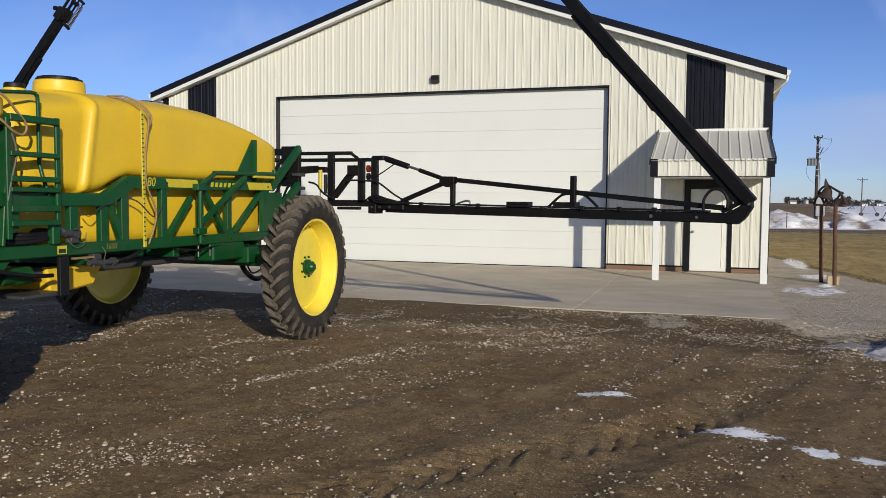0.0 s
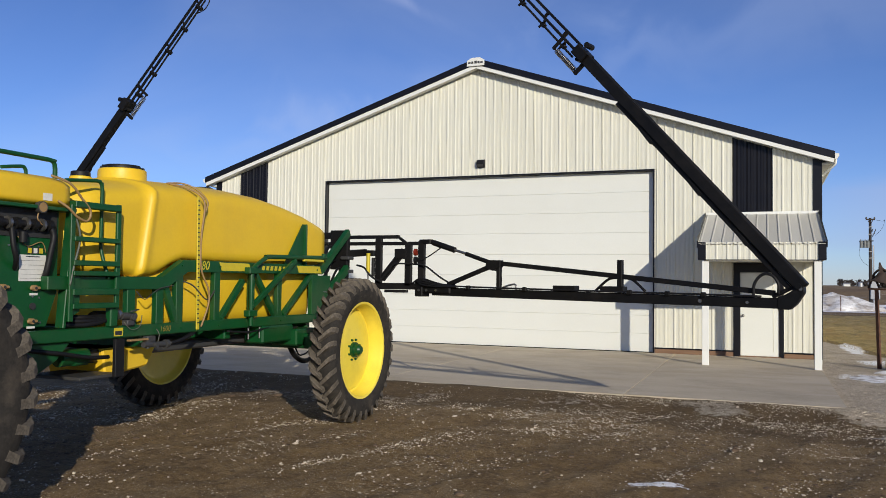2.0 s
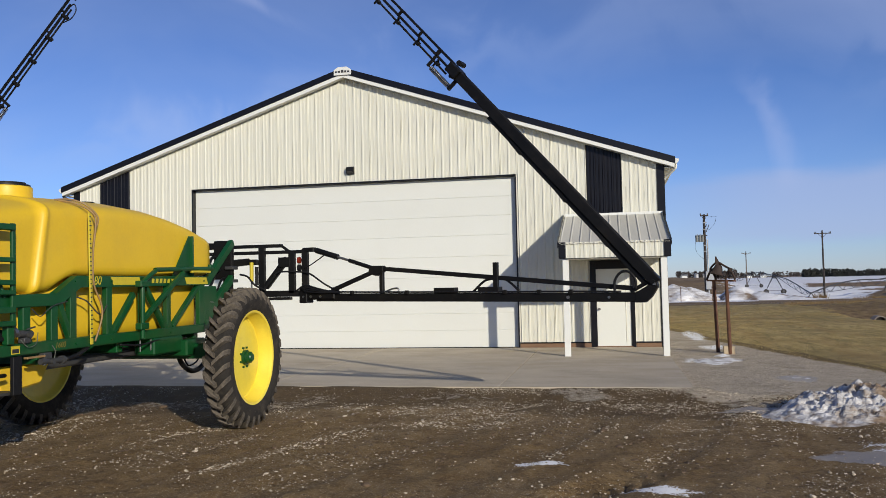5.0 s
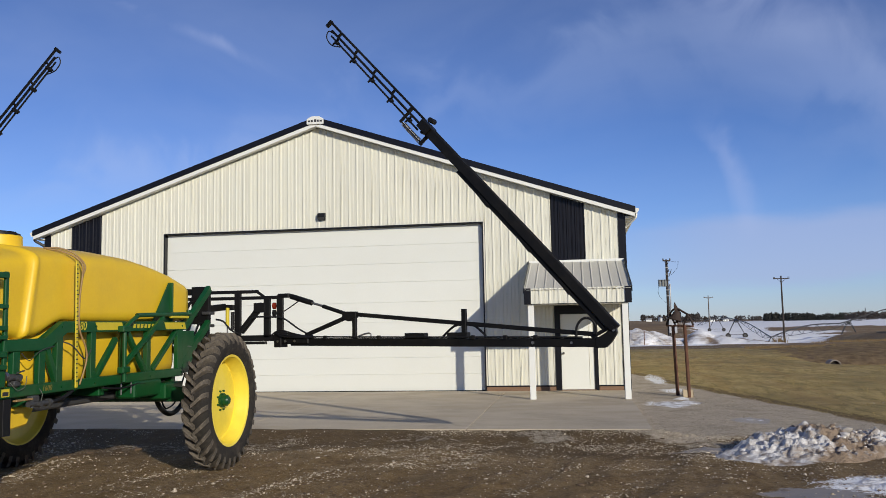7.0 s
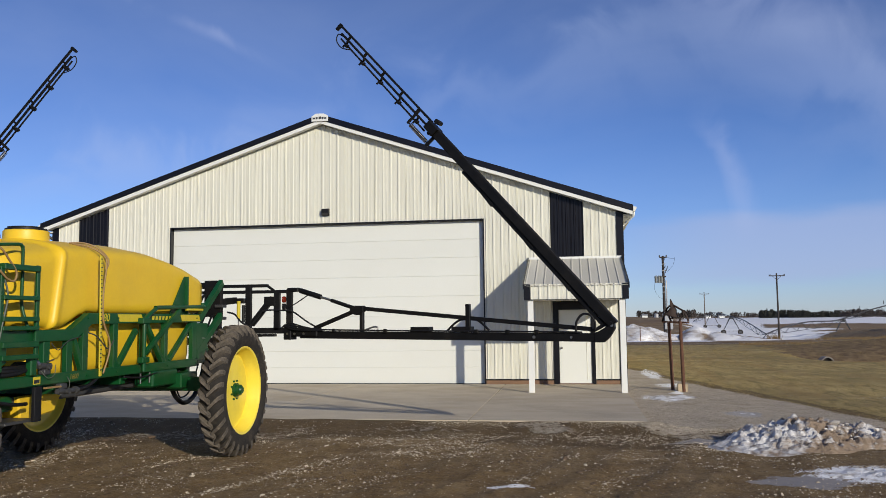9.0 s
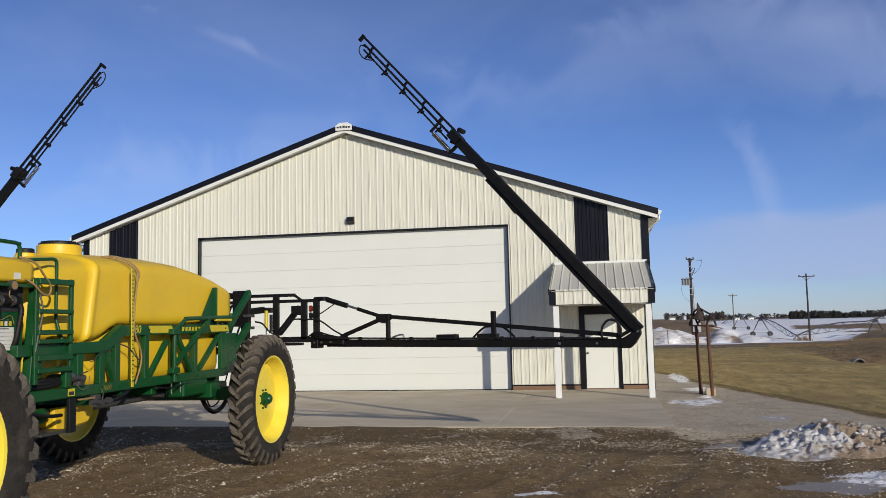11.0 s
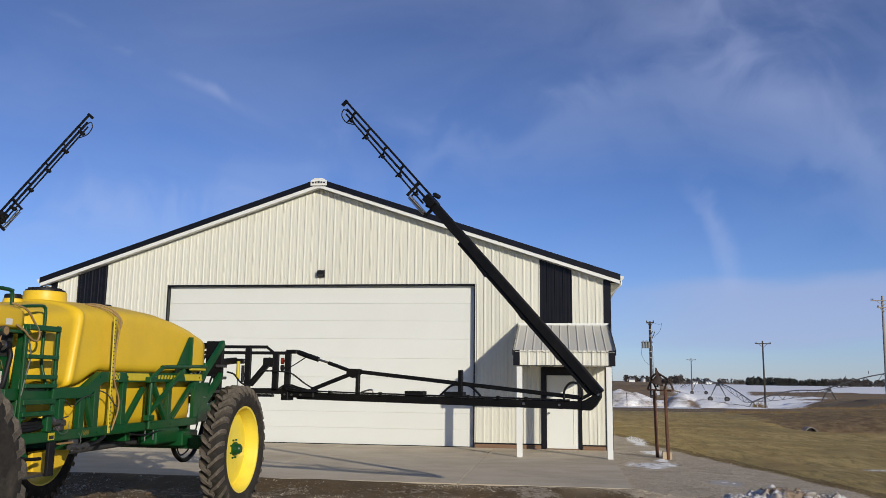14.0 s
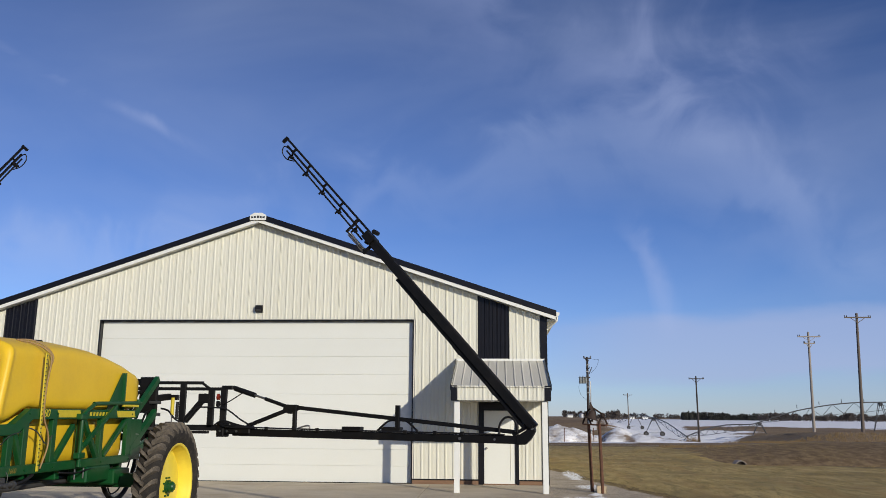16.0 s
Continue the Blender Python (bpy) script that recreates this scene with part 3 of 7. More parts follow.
def ground_material():
    m = bpy.data.materials.new("farm_ground")
    m.use_nodes = True
    n, l = m.node_tree.nodes, m.node_tree.links
    p = n["Principled BSDF"]
    co = n.new("ShaderNodeTexCoord")

    def noise_at(scale, detail=4, rough=0.55, dist=0.0, stretch=None):
        q = n.new("ShaderNodeTexNoise")
        q.inputs["Scale"].default_value, q.inputs["Detail"].default_value = scale, detail
        q.inputs["Roughness"].default_value, q.inputs["Distortion"].default_value = rough, dist
        src = co.outputs["Object"]
        if stretch:
            mp = n.new("ShaderNodeMapping")
            mp.inputs["Scale"].default_value = stretch
            mp.inputs["Rotation"].default_value = (0, 0, 0.5)
            l.new(src, mp.inputs["Vector"])
            src = mp.outputs["Vector"]
        l.new(src, q.inputs["Vector"])
        return q.outputs["Fac"]

    def ranged(v, a, b, lo=0.0, hi=1.0):
        q = n.new("ShaderNodeMapRange")
        for k, x in zip(("From Min", "From Max", "To Min", "To Max"), (a, b, lo, hi)):
            q.inputs[k].default_value = x
        l.new(v, q.inputs["Value"])
        return q.outputs["Result"]

    def mix(f, a, b):
        q = n.new("ShaderNodeMix")
        q.data_type = "RGBA"
        if isinstance(f, float):
            q.inputs["Factor"].default_value = f
        else:
            l.new(f, q.inputs["Factor"])
        for k, x in (("A", a), ("B", b)):
            if isinstance(x, tuple):
                q.inputs[k].default_value = (*x, 1)
            else:
                l.new(x, q.inputs[k])
        return q.outputs["Result"]

    def calc(op, a, b):
        q = n.new("ShaderNodeMath")
        q.operation = op
        for i, x in enumerate((a, b)):
            if isinstance(x, float):
                q.inputs[i].default_value = x
            else:
                l.new(x, q.inputs[i])
        return q.outputs[0]

    def mask(name):
        """A cover's share with an edge broken up by fine noise."""
        q = n.new("ShaderNodeAttribute")
        q.attribute_name = name
        return ranged(calc("ADD", q.outputs["Fac"], calc("MULTIPLY", calc("SUBTRACT", crumb, 0.5), 1.5)), 0.38, 0.62)

    crumb = noise_at(9.0, 9, 0.75)
    big, mid, fine, grit = noise_at(0.35, 5), noise_at(2.2, 6, 0.6), noise_at(28, 5, 0.65), noise_at(120, 3, 0.6)
    trail = noise_at(1.6, 5, 0.6, 0.3, (1.0, 0.22, 1.0))
    dirt = mix(ranged(mid, 0.35, 0.68), (0.134, 0.082, 0.032), (0.226, 0.146, 0.060))
    dirt = mix(ranged(trail, 0.50, 0.72, 0, 0.5), dirt, (0.310, 0.219, 0.109))
    dirt = mix(ranged(fine, 0.46, 0.62, 0, 0.45), dirt, (0.082, 0.053, 0.026))
    dirt = mix(ranged(grit, 0.50, 0.62, 0, 0.45), dirt, (0.338, 0.242, 0.135))
    dirt = mix(ranged(noise_at(7.0, 8, 0.75), 0.49, 0.60, 0, 0.7), dirt, (0.103, 0.066, 0.032))
    dirt = mix(ranged(noise_at(18.0, 6, 0.75), 0.52, 0.62, 0, 0.6), dirt, (0.291, 0.201, 0.098))
    dirt = mix(ranged(noise_at(3.0, 8, 0.75, 0.2, (1.0, 0.45, 1.0)), 0.54, 0.68, 0, 0.4), dirt, (0.310, 0.228, 0.127))
    vor = n.new("ShaderNodeTexVoronoi")
    vor.inputs["Scale"].default_value = 46
    l.new(co.outputs["Object"], vor.inputs["Vector"])
    pebble = calc("MULTIPLY", ranged(vor.outputs["Distance"], 0.34, 0.22), ranged(calc("ADD", big, calc("MULTIPLY", mid, 0.6)), 0.66, 0.88))
    dirt = mix(calc("MULTIPLY", pebble, 0.75), dirt, (0.412, 0.340, 0.225))
    dirt = mix(calc("MULTIPLY", mask("damp"), 0.55), dirt, (0.077, 0.052, 0.027))
    vor2 = n.new("ShaderNodeTexVoronoi")
    vor2.inputs["Scale"].default_value = 62
    l.new(co.outputs["Object"], vor2.inputs["Vector"])
    grav = mix(ranged(vor2.outputs["Distance"], 0.1, 0.55), (0.88, 0.78, 0.625), (0.50, 0.42, 0.31))
    grav = mix(ranged(grit, 0.3, 0.7, 0, 0.5), grav, (0.68, 0.60, 0.49))
    grav = mix(ranged(mid, 0.45, 0.75, 0, 0.55), grav, (0.36, 0.295, 0.21))
    grav = mix(ranged(noise_at(0.9, 7, 0.7), 0.52, 0.64, 0, 0.5), grav, (0.29, 0.23, 0.16))
    grav = mix(ranged(noise_at(14, 6, 0.75), 0.50, 0.62, 0, 0.6), grav, (0.27, 0.22, 0.16))
    blade = noise_at(55, 4, 0.7, 0.4)
    turf = mix(ranged(mid, 0.3, 0.7), (0.537, 0.397, 0.152), (0.403, 0.311, 0.122))
    turf = mix(ranged(blade, 0.35, 0.7, 0, 0.8), turf, (0.512, 0.378, 0.171))
    turf = mix(ranged(noise_at(2.4, 8, 0.75, 0.6, (1.3, 0.30, 1.0)), 0.46, 0.58, 0, 0.75), turf, (0.183, 0.149, 0.055))
    turf = mix(ranged(noise_at(1.1, 8, 0.75, 0.6, (1.2, 0.28, 1.0)), 0.50, 0.62, 0, 0.75), turf, (0.56, 0.42, 0.18))
    turf = mix(ranged(big, 0.46, 0.62, 0, 0.6), turf, (0.268, 0.213, 0.085))
    turf = mix(ranged(noise_at(0.22, 6, 0.7, 0.8, (0.6, 1.4, 1.0)), 0.48, 0.66, 0, 0.65), turf, (0.213, 0.152, 0.073))
    turf = mix(ranged(noise_at(0.7, 8, 0.72, 0.5, (1.2, 0.3, 1.0)), 0.49, 0.64, 0, 0.7), turf, (0.36, 0.235, 0.09))
    strip = noise_at(0.05, 6, 0.6, 0.4, (0.25, 1.0, 1.0))
    field = mix(ranged(strip, 0.35, 0.65), (0.20, 0.135, 0.08), (0.32, 0.24, 0.14))
    field = mix(ranged(mid, 0.4, 0.7, 0, 0.5), field, (0.13, 0.09, 0.06))
    white = mix(ranged(mid, 0.45, 0.75), (0.93, 0.93, 0.92), (0.84, 0.83, 0.81))
    white = mix(ranged(noise_at(12, 9, 0.75), 0.56, 0.70, 0, 0.6), white, (0.50, 0.46, 0.41))
    colour = mix(mask("gravel"), dirt, grav)
    colour = mix(mask("lawn"), colour, turf)
    colour = mix(calc("MULTIPLY", mask("edge"), 0.75), colour, (0.10, 0.068, 0.034))
    colour = mix(mask("field"), colour, field)
    colour = mix(calc("MULTIPLY", mask("bank"), 0.9), colour, mix(ranged(mid, 0.4, 0.62), (0.12, 0.080, 0.045), (0.26, 0.185, 0.10)))
    i = mask("ice")
    snow_at = n.new("ShaderNodeAttribute")
    snow_at.attribute_name = "snow"
    s = ranged(calc("ADD", snow_at.outputs["Fac"], calc("MULTIPLY", calc("SUBTRACT", noise_at(20.0, 8, 0.72), 0.5), 2.4)), 0.40, 0.62)
    colour = mix(calc("MULTIPLY", i, 0.7), colour, (0.34, 0.32, 0.30))
    colour = mix(s, colour, white)
    l.new(colour, p.inputs["Base Color"])
    wet = calc("MULTIPLY", ranged(big, 0.52, 0.66), ranged(mid, 0.5, 0.62))
    rough = calc("SUBTRACT", 0.92, calc("MULTIPLY", i, 0.38))
    l.new(calc("SUBTRACT", rough, calc("MULTIPLY", s, 0.25)), p.inputs["Roughness"])
    p.inputs["Specular IOR Level"].default_value = 0.2
    tuft = calc("MULTIPLY", mask("lawn"), calc("ADD", calc("MULTIPLY", noise_at(5.0, 6, 0.7, 0.5, (0.6, 1.5, 1.0)), 1.6), calc("MULTIPLY", blade, 0.5)))
    h = calc("ADD", calc("ADD", tuft, calc("MULTIPLY", fine, 0.5)), calc("ADD", calc("MULTIPLY", grit, 0.3), calc("MULTIPLY", mask("gravel"), calc("MULTIPLY", ranged(vor2.outputs["Distance"], 0.0, 0.5), -1.0))))
    bp = n.new("ShaderNodeBump")
    bp.inputs["Distance"].default_value = 0.045
    l.new(calc("SUBTRACT", 0.85, calc("MULTIPLY", calc("MAXIMUM", i, calc("MULTIPLY", s, 0.6)), 0.8)), bp.inputs["Strength"])
    l.new(h, bp.inputs["Height"])
    l.new(bp.outputs["Normal"], p.inputs["Normal"])
    return m


me.materials.append(ground_material())
ground = tagged(new("ground", me), "brown dirt yard with gravel, dry lawn, snow patches and distant fields", "ground", kind="structure")

# concrete apron in four poured slabs
apron = thing("pavement", (0, 0, 0), label="pale grey concrete apron before the shed door", category="concrete slab", kind="structure")
for x0, x1 in ((-10.4, -4.0), (-4.0, 1.0), (1.0, 5.3), (5.3, 8.48)):
    part("slab", box(B(), x0 + 0.006, -8.28, -0.22, x1 - 0.006, -0.003, 0.0, 0.008), M_CONC, apron)


# ---------------- machine shed ----------------
SLOPE, HALF, EAVE = 0.3343, 8.63, 8.89


def roof_z(x):
    return 7.852 - SLOPE * abs(x)


shed = thing("machine_shed", (0, 0, 0), label="cream ribbed-steel farm machine shed with black trim and gable roof", category="shed")
DW, DH = 4.762, 4.672
wd0, wd1, wdh = 6.79, 7.72, 2.06
b = B()
prism(b, [(-HALF, -0.15), (-DW, -0.15), (-DW, DH), (DW, DH), (DW, -0.15), (wd0, -0.15), (wd0, wdh), (wd1, wdh), (wd1, -0.15), (HALF, -0.15), (HALF, roof_z(HALF) - 0.2), (0, roof_z(0) - 0.2), (-HALF, roof_z(HALF) - 0.2)], "y", 0.0, 0.16)
front = part("front_wall", b, M_CREAM, shed)
part("side_wall", box(B(), HALF - 0.16, 0.16, -0.15, HALF, 24, roof_z(HALF) - 0.2), M_CREAM, shed)
part("side_wall", box(B(), -HALF, 0.16, -0.15, -HALF + 0.16, 24, roof_z(HALF) - 0.2), M_CREAM, shed)
part("rear_wall", prism(B(), [(-HALF, -0.15), (HALF, -0.15), (HALF, roof_z(HALF) - 0.2), (0, roof_z(0) - 0.2), (-HALF, roof_z(HALF) - 0.2)], "y", 23.84, 24.0), M_CREAM, shed)


def ribbed(bm, x0, x1, low, high, y, pitch=0.2286, rise=0.02):
    """Ribbed sheet steel standing on a wall that faces -y; low and high give its edges over x."""
    xs, k = [], math.floor(x0 / pitch) - 1
    while k * pitch < x1 + pitch:
        c = k * pitch
        for dx, d in ((-0.034, 0), (-0.016, 1), (0.016, 1), (0.034, 0), (0.095, 0), (0.102, 0.36), (0.108, 0), (0.120, 0), (0.127, 0.36), (0.133, 0)):
            if x0 < c + dx < x1:
                xs.append((c + dx, d))
        k += 1
    xs = [(x0, 0)] + xs + [(x1, 0)]
    last = None
    for x, d in xs:
        yy = y - d * rise
        v = (bm.verts.new((x, yy, low(x))), bm.verts.new((x, yy, high(x))))
        if last:
            bm.faces.new((last[0], v[0], v[1], last[1]))
        last = v
    return bm


def under_roof(x):
    return roof_z(x) - 0.26


YP = -0.006
edges = [-8.5, -7.78, -6.79, -5.715, -4.801, -3.887, -2.972, -2.057, -1.143, -0.229, 0.686, 1.6, 2.515, 3.429, 4.343, 4.801, 5.715, 6.63, 7.545, 8.45]
for x0, x1 in zip(edges, edges[1:]):
    mid = (x0 + x1) / 2
    dark = 6.6 < mid < 7.6 or -7.8 < mid < -6.7
    spans = []
    if abs(mid) < 4.76:
        spans = [(x0, x1, 4.66, None)]
    elif dark:
        spans = [(x0, x1, 3.5, None)]
    else:
        spans = [(x0, x1, 0.13, None)]
    for a, c, lo, hi in spans:
        part("wall_panel", ribbed(B(), max(a, -8.5), c, lambda x, lo=lo: lo, under_roof, YP), M_BLACK if dark else M_CREAM, front, "black ribbed steel wall panel" if dark else "")
for x0, x1, lo, hi in ((4.80, 4.802, 0.13, 1), (6.63, 6.655, 0.13, 3.5), (7.80, 8.45, 0.13, 3.5), (-7.78, -6.79, 0.13, 3.5)):
    if x1 - x0 > 0.1:
        part("wall_panel", ribbed(B(), x0, x1, lambda x, lo=lo: lo, lambda x, hi=hi: hi, YP + 0.001), M_CREAM, front)
part("wall_panel", ribbed(B(), 6.655, 7.80, lambda x: 2.29, lambda x: 3.5, YP + 0.001), M_CREAM, front)
# trims
for s in (-1, 1):
    part("corner_trim", box(B(), s * 8.44, -0.034, 0.0, s * 8.645, 0.02, roof_z(8.5) - 0.24, 0.004), M_BLACK, shed, "black corner trim")
part("door_trim", box(B(), DW - 0.036, -0.036, 0, DW, 0.17, DH, 0.004), M_BLACK, shed, "black door jamb trim")
part("door_trim", box(B(), -DW, -0.036, 0, -DW + 0.036, 0.17, DH, 0.004), M_BLACK, shed, "black door jamb trim")
part("door_trim", box(B(), -DW + 0.037, -0.036, DH - 0.04, DW - 0.037, 0.17, DH, 0.004), M_BLACK, shed, "black door head trim")
DW, DH = DW - 0.038, DH - 0.042
for x0, x1 in ((4.77, 6.66), (7.80, 8.44), (-8.44, -4.77)):
    part("base_board", box(B(), x0, -0.03, 0.0, x1, 0.0, 0.105, 0.004), M_WOOD, shed, "brown treated base board")
    part("base_trim", box(B(), x0, -0.036, 0.107, x1, -0.002, 0.142, 0.003), M_BLACK, shed)
# overhead door
door = part("overhead_door", box(B(), -DW, 0.125, 0.0, DW, 0.19, DH), M_DOOR, shed, "closed white sectional overhead door")
seams = [0.0, 0.47, 0.93, 1.38, 1.93, 2.49, 3.06, 3.59, 4.11, DH]
for z0, z1 in zip(seams, seams[1:]):
    b = box(B(), -DW + 0.006, 0.115, z0 + 0.0025, DW - 0.006, 0.1245, z1 - 0.0025, 0.004)
    part("door_section", b, M_DOOR, door)
part("bottom_seal", box(B(), -DW + 0.006, 0.105, -0.004, DW - 0.006, 0.15, 0.014), M_HOSE, door)
# walk door
wdoor = part("walk_door", box(B(), wd0 + 0.02, -0.012, 0.025, wd1 - 0.03, 0.035, wdh - 0.01, 0.006), M_DOOR, shed, "closed white steel walk door")
b = B()
rod(b, (wd0 + 0.09, -0.012, 1.0), (wd0 + 0.09, -0.03, 1.0), 0.032)
bmesh.ops.create_uvsphere(b, u_segments=12, v_segments=8, radius=0.028, matrix=Matrix.Translation((wd0 + 0.09, -0.062, 1.0)))
part("door_knob", b, M_STEEL, wdoor, "steel door knob", 40)
part("threshold", box(B(), wd0, -0.05, 0.0, wd1, 0.02, 0.022, 0.004), M_WOOD, shed)
part("door_frame", box(B(), wd0 - 0.135, -0.045, 0.0, wd0 + 0.018, 0.0, 2.28, 0.004), M_BLACK, shed)
part("door_frame", box(B(), wd1 - 0.028, -0.045, 0.0, wd1 + 0.075, 0.0, 2.28, 0.004), M_BLACK, shed)
part("door_frame", box(B(), wd0 + 0.018, -0.045, wdh - 0.008, wd1 - 0.028, 0.0, 2.28, 0.004), M_BLACK, shed)
# roof
for s in (-1, 1):
    poly = [(0, roof_z(0)), (s * EAVE, roof_z(EAVE)), (s * EAVE, roof_z(EAVE) - 0.05), (0, roof_z(0) - 0.05)]
    part("roof", prism(B(), poly, "y", -0.24, 24.3), M_BLACK, shed, "black steel roof slope")
    part("soffit", prism(B(), [(0, roof_z(0) - 0.205), (s * EAVE, roof_z(EAVE) - 0.205), (s * EAVE, roof_z(EAVE) - 0.235), (0, roof_z(0) - 0.235)], "y", -0.213, -0.03), M_WHITE, shed)
    poly = [(0, roof_z(0) + 0.025), (s * (EAVE + 0.02), roof_z(EAVE) + 0.02), (s * (EAVE + 0.02), roof_z(EAVE) - 0.145), (0, roof_z(0) - 0.145)]
    part("rake_trim", prism(B(), poly, "y", -0.275, -0.235), M_BLACK, shed, "black rake trim")
    poly = [(0, roof_z(0) - 0.146), (s * EAVE, roof_z(EAVE) - 0.146), (s * EAVE, roof_z(EAVE) - 0.248), (0, roof_z(0) - 0.248)]
    part("rake_fascia", prism(B(), poly, "y", -0.255, -0.215), M_WHITE, shed, "white rake fascia")
    poly = [(s * (EAVE + 0.005), roof_z(EAVE) - 0.02), (s * (EAVE + 0.11), roof_z(EAVE) - 0.04), (s * (EAVE + 0.11), roof_z(EAVE) - 0.09), (s * (EAVE + 0.06), roof_z(EAVE) - 0.16), (s * (EAVE + 0.005), roof_z(EAVE) - 0.16)]
    part("gutter", prism(B(), poly, "y", -0.25, 24.2), M_WHITE, shed, "white eave gutter")
    part("eave_soffit", box(B(), s * HALF, -0.02, roof_z(EAVE) - 0.25, s * EAVE, 24.0, roof_z(EAVE) - 0.21), M_WHITE, shed)
b = B()
pipe(b, [(-EAVE - 0.05, -0.1, roof_z(EAVE) - 0.14), (-EAVE - 0.05, -0.1, roof_z(EAVE) - 0.27), (-HALF - 0.06, 0.1, roof_z(EAVE) - 0.45), (-HALF - 0.06, 0.1, 0.15), (-HALF - 0.3, 0.1, 0.0)], 0.045)
part("downspout", b, M_DARKGREY, shed, "dark downspout at the eave corner", 50)
b = pipe(B(), [(EAVE + 0.05, -0.1, roof_z(EAVE) - 0.12), (EAVE + 0.05, -0.1, roof_z(EAVE) - 0.26), (HALF + 0.03, 0.15, roof_z(EAVE) - 0.50), (HALF + 0.03, 1.6, roof_z(EAVE) - 0.62), (HALF + 0.03, 1.75, 0.04)], 0.026)
part("downspout", b, M_WHITE, shed, "white downspout at the eave corner", 50)
b = B()
prism(b, [(-0.25, 7.655), (0.25, 7.655), (0.25, 7.81), (0.12, 7.885), (-0.12, 7.885), (-0.25, 7.81)], "y", -0.305, -0.277, 0.004)
plaque = part("ridge_plaque", b, M_WHITE, shed, "white ridge plaque with a dark maker's mark")
for x0, x1, h in ((-0.21, -0.14, 0.05), (-0.12, -0.06, 0.06), (-0.03, 0.04, 0.075), (0.06, 0.12, 0.06), (0.14, 0.21, 0.05)):
    part("mark", box(B(), x0, -0.309, 7.72, x1, -0.306, 7.72 + h), M_DARKGREY, plaque)
# wall light
b = prism(B(), [(-0.006, 4.88), (-0.11, 4.90), (-0.15, 4.97), (-0.13, 5.08), (-0.006, 5.11)], "x", 0.0, 0.22, 0.01)
lamp = part("wall_light", b, M_HOSE, shed, "dark bronze wall pack light")
part("lens", prism(B(), [(-0.112, 4.905), (-0.150, 4.965), (-0.158, 4.962), (-0.120, 4.900)], "x", 0.025, 0.195), M_DARKGREY, lamp)

# porch roof over the walk door
PX0, PX1, PY = 6.03, 8.55, -2.72


def porch_z(y):
    return 3.50 + y * (3.50 - 2.665) / 2.72


porch = part("porch_roof", prism(B(), [(0, 3.46), (PY, porch_z(PY) - 0.04), (PY, porch_z(PY) - 0.06), (0, 3.40)], "x", PX0, PX1), M_WHITE, shed, "ribbed grey steel porch roof on white posts")
cols = [PX0 + (PX1 - PX0) * k / 11 for k in range(12)]
for a, c in zip(cols, cols[1:]):
    b = B()
    for u, v in ((a + 0.003, c - 0.003),):
        prof = [(u, 0), (u + 0.016, 0.015), (u + 0.034, 0.015), (u + 0.05, 0.0), (v, 0)]
        lo = [b.verts.new((x, PY - 0.05, porch_z(PY - 0.05) - 0.03 + d)) for x, d in prof]
        hi = [b.verts.new((x, -0.008, porch_z(0) - 0.03 + d)) for x, d in prof]
        for k in range(4):
            b.faces.new((lo[k], lo[k + 1], hi[k + 1], hi[k]))
        ret = bmesh.ops.extrude_face_region(b, geom=list(b.faces))
        bmesh.ops.translate(b, verts=[q for q in ret["geom"] if isinstance(q, bmesh.types.BMVert)], vec=(0, 0, -0.006))
    part("roof_panel", b, M_PORCH, porch)
part("head_flashing", box(B(), PX0 - 0.02, -0.05, 3.46, PX1 + 0.02, -0.026, 3.525, 0.004), M_WHITE, porch)
part("porch_fascia", ribbed(B(), PX0 + 0.14, PX1 - 0.14, lambda x: 2.28, lambda x: 2.655, PY - 0.012), M_CREAM, porch)
part("fascia_board", box(B(), PX0, PY, 2.28, PX1, PY + 0.06, 2.64), M_WHITE, porch)
part("fascia_trim", box(B(), PX0 - 0.01, PY - 0.036, 2.27, PX1 + 0.01, PY + 0.07, 2.285), M_BLACK, porch)
for x in (PX0, PX1):
    s = 1 if x == PX1 else -1
    x0, x1 = (x - 0.14, x + 0.012) if s > 0 else (x - 0.012, x + 0.14)
    part("fascia_end", box(B(), x0, PY - 0.04, 2.286, x1, PY - 0.001, 2.66, 0.003), M_BLACK, porch, "black fascia corner")
    part("gable_end", prism(B(), [(0, 3.47), (PY, porch_z(PY) - 0.005), (PY, 2.29), (-0.001, 2.29)], "x", x + (0.0 if s > 0 else -0.012), x + (0.012 if s > 0 else 0.0)), M_CREAM, porch)
    part("rake_trim", prism(B(), [(0, 3.53), (PY - 0.05, porch_z(PY - 0.05) + 0.03), (PY - 0.05, porch_z(PY) - 0.13), (0, 3.38)], "x", x + (0.013 if s > 0 else -0.034), x + (0.034 if s > 0 else -0.013)), M_BLACK, porch, "black rake trim")
part("porch_ceiling", box(B(), PX0 + 0.02, PY + 0.07, 2.30, PX1 - 0.02, -0.05, 2.32), M_WHITE, porch)
for x in (6.17, 8.40):
    part("porch_post", box(B(), x - 0.07, -2.70, 0.0, x + 0.07, -2.56, 2.30, 0.006), M_WHITE, porch, "white square porch post")


# ---------------- trailed sprayer ----------------
CX, XR = 0.68, 1.50
XL = 2 * CX - XR
GROUND_Z = -0.125


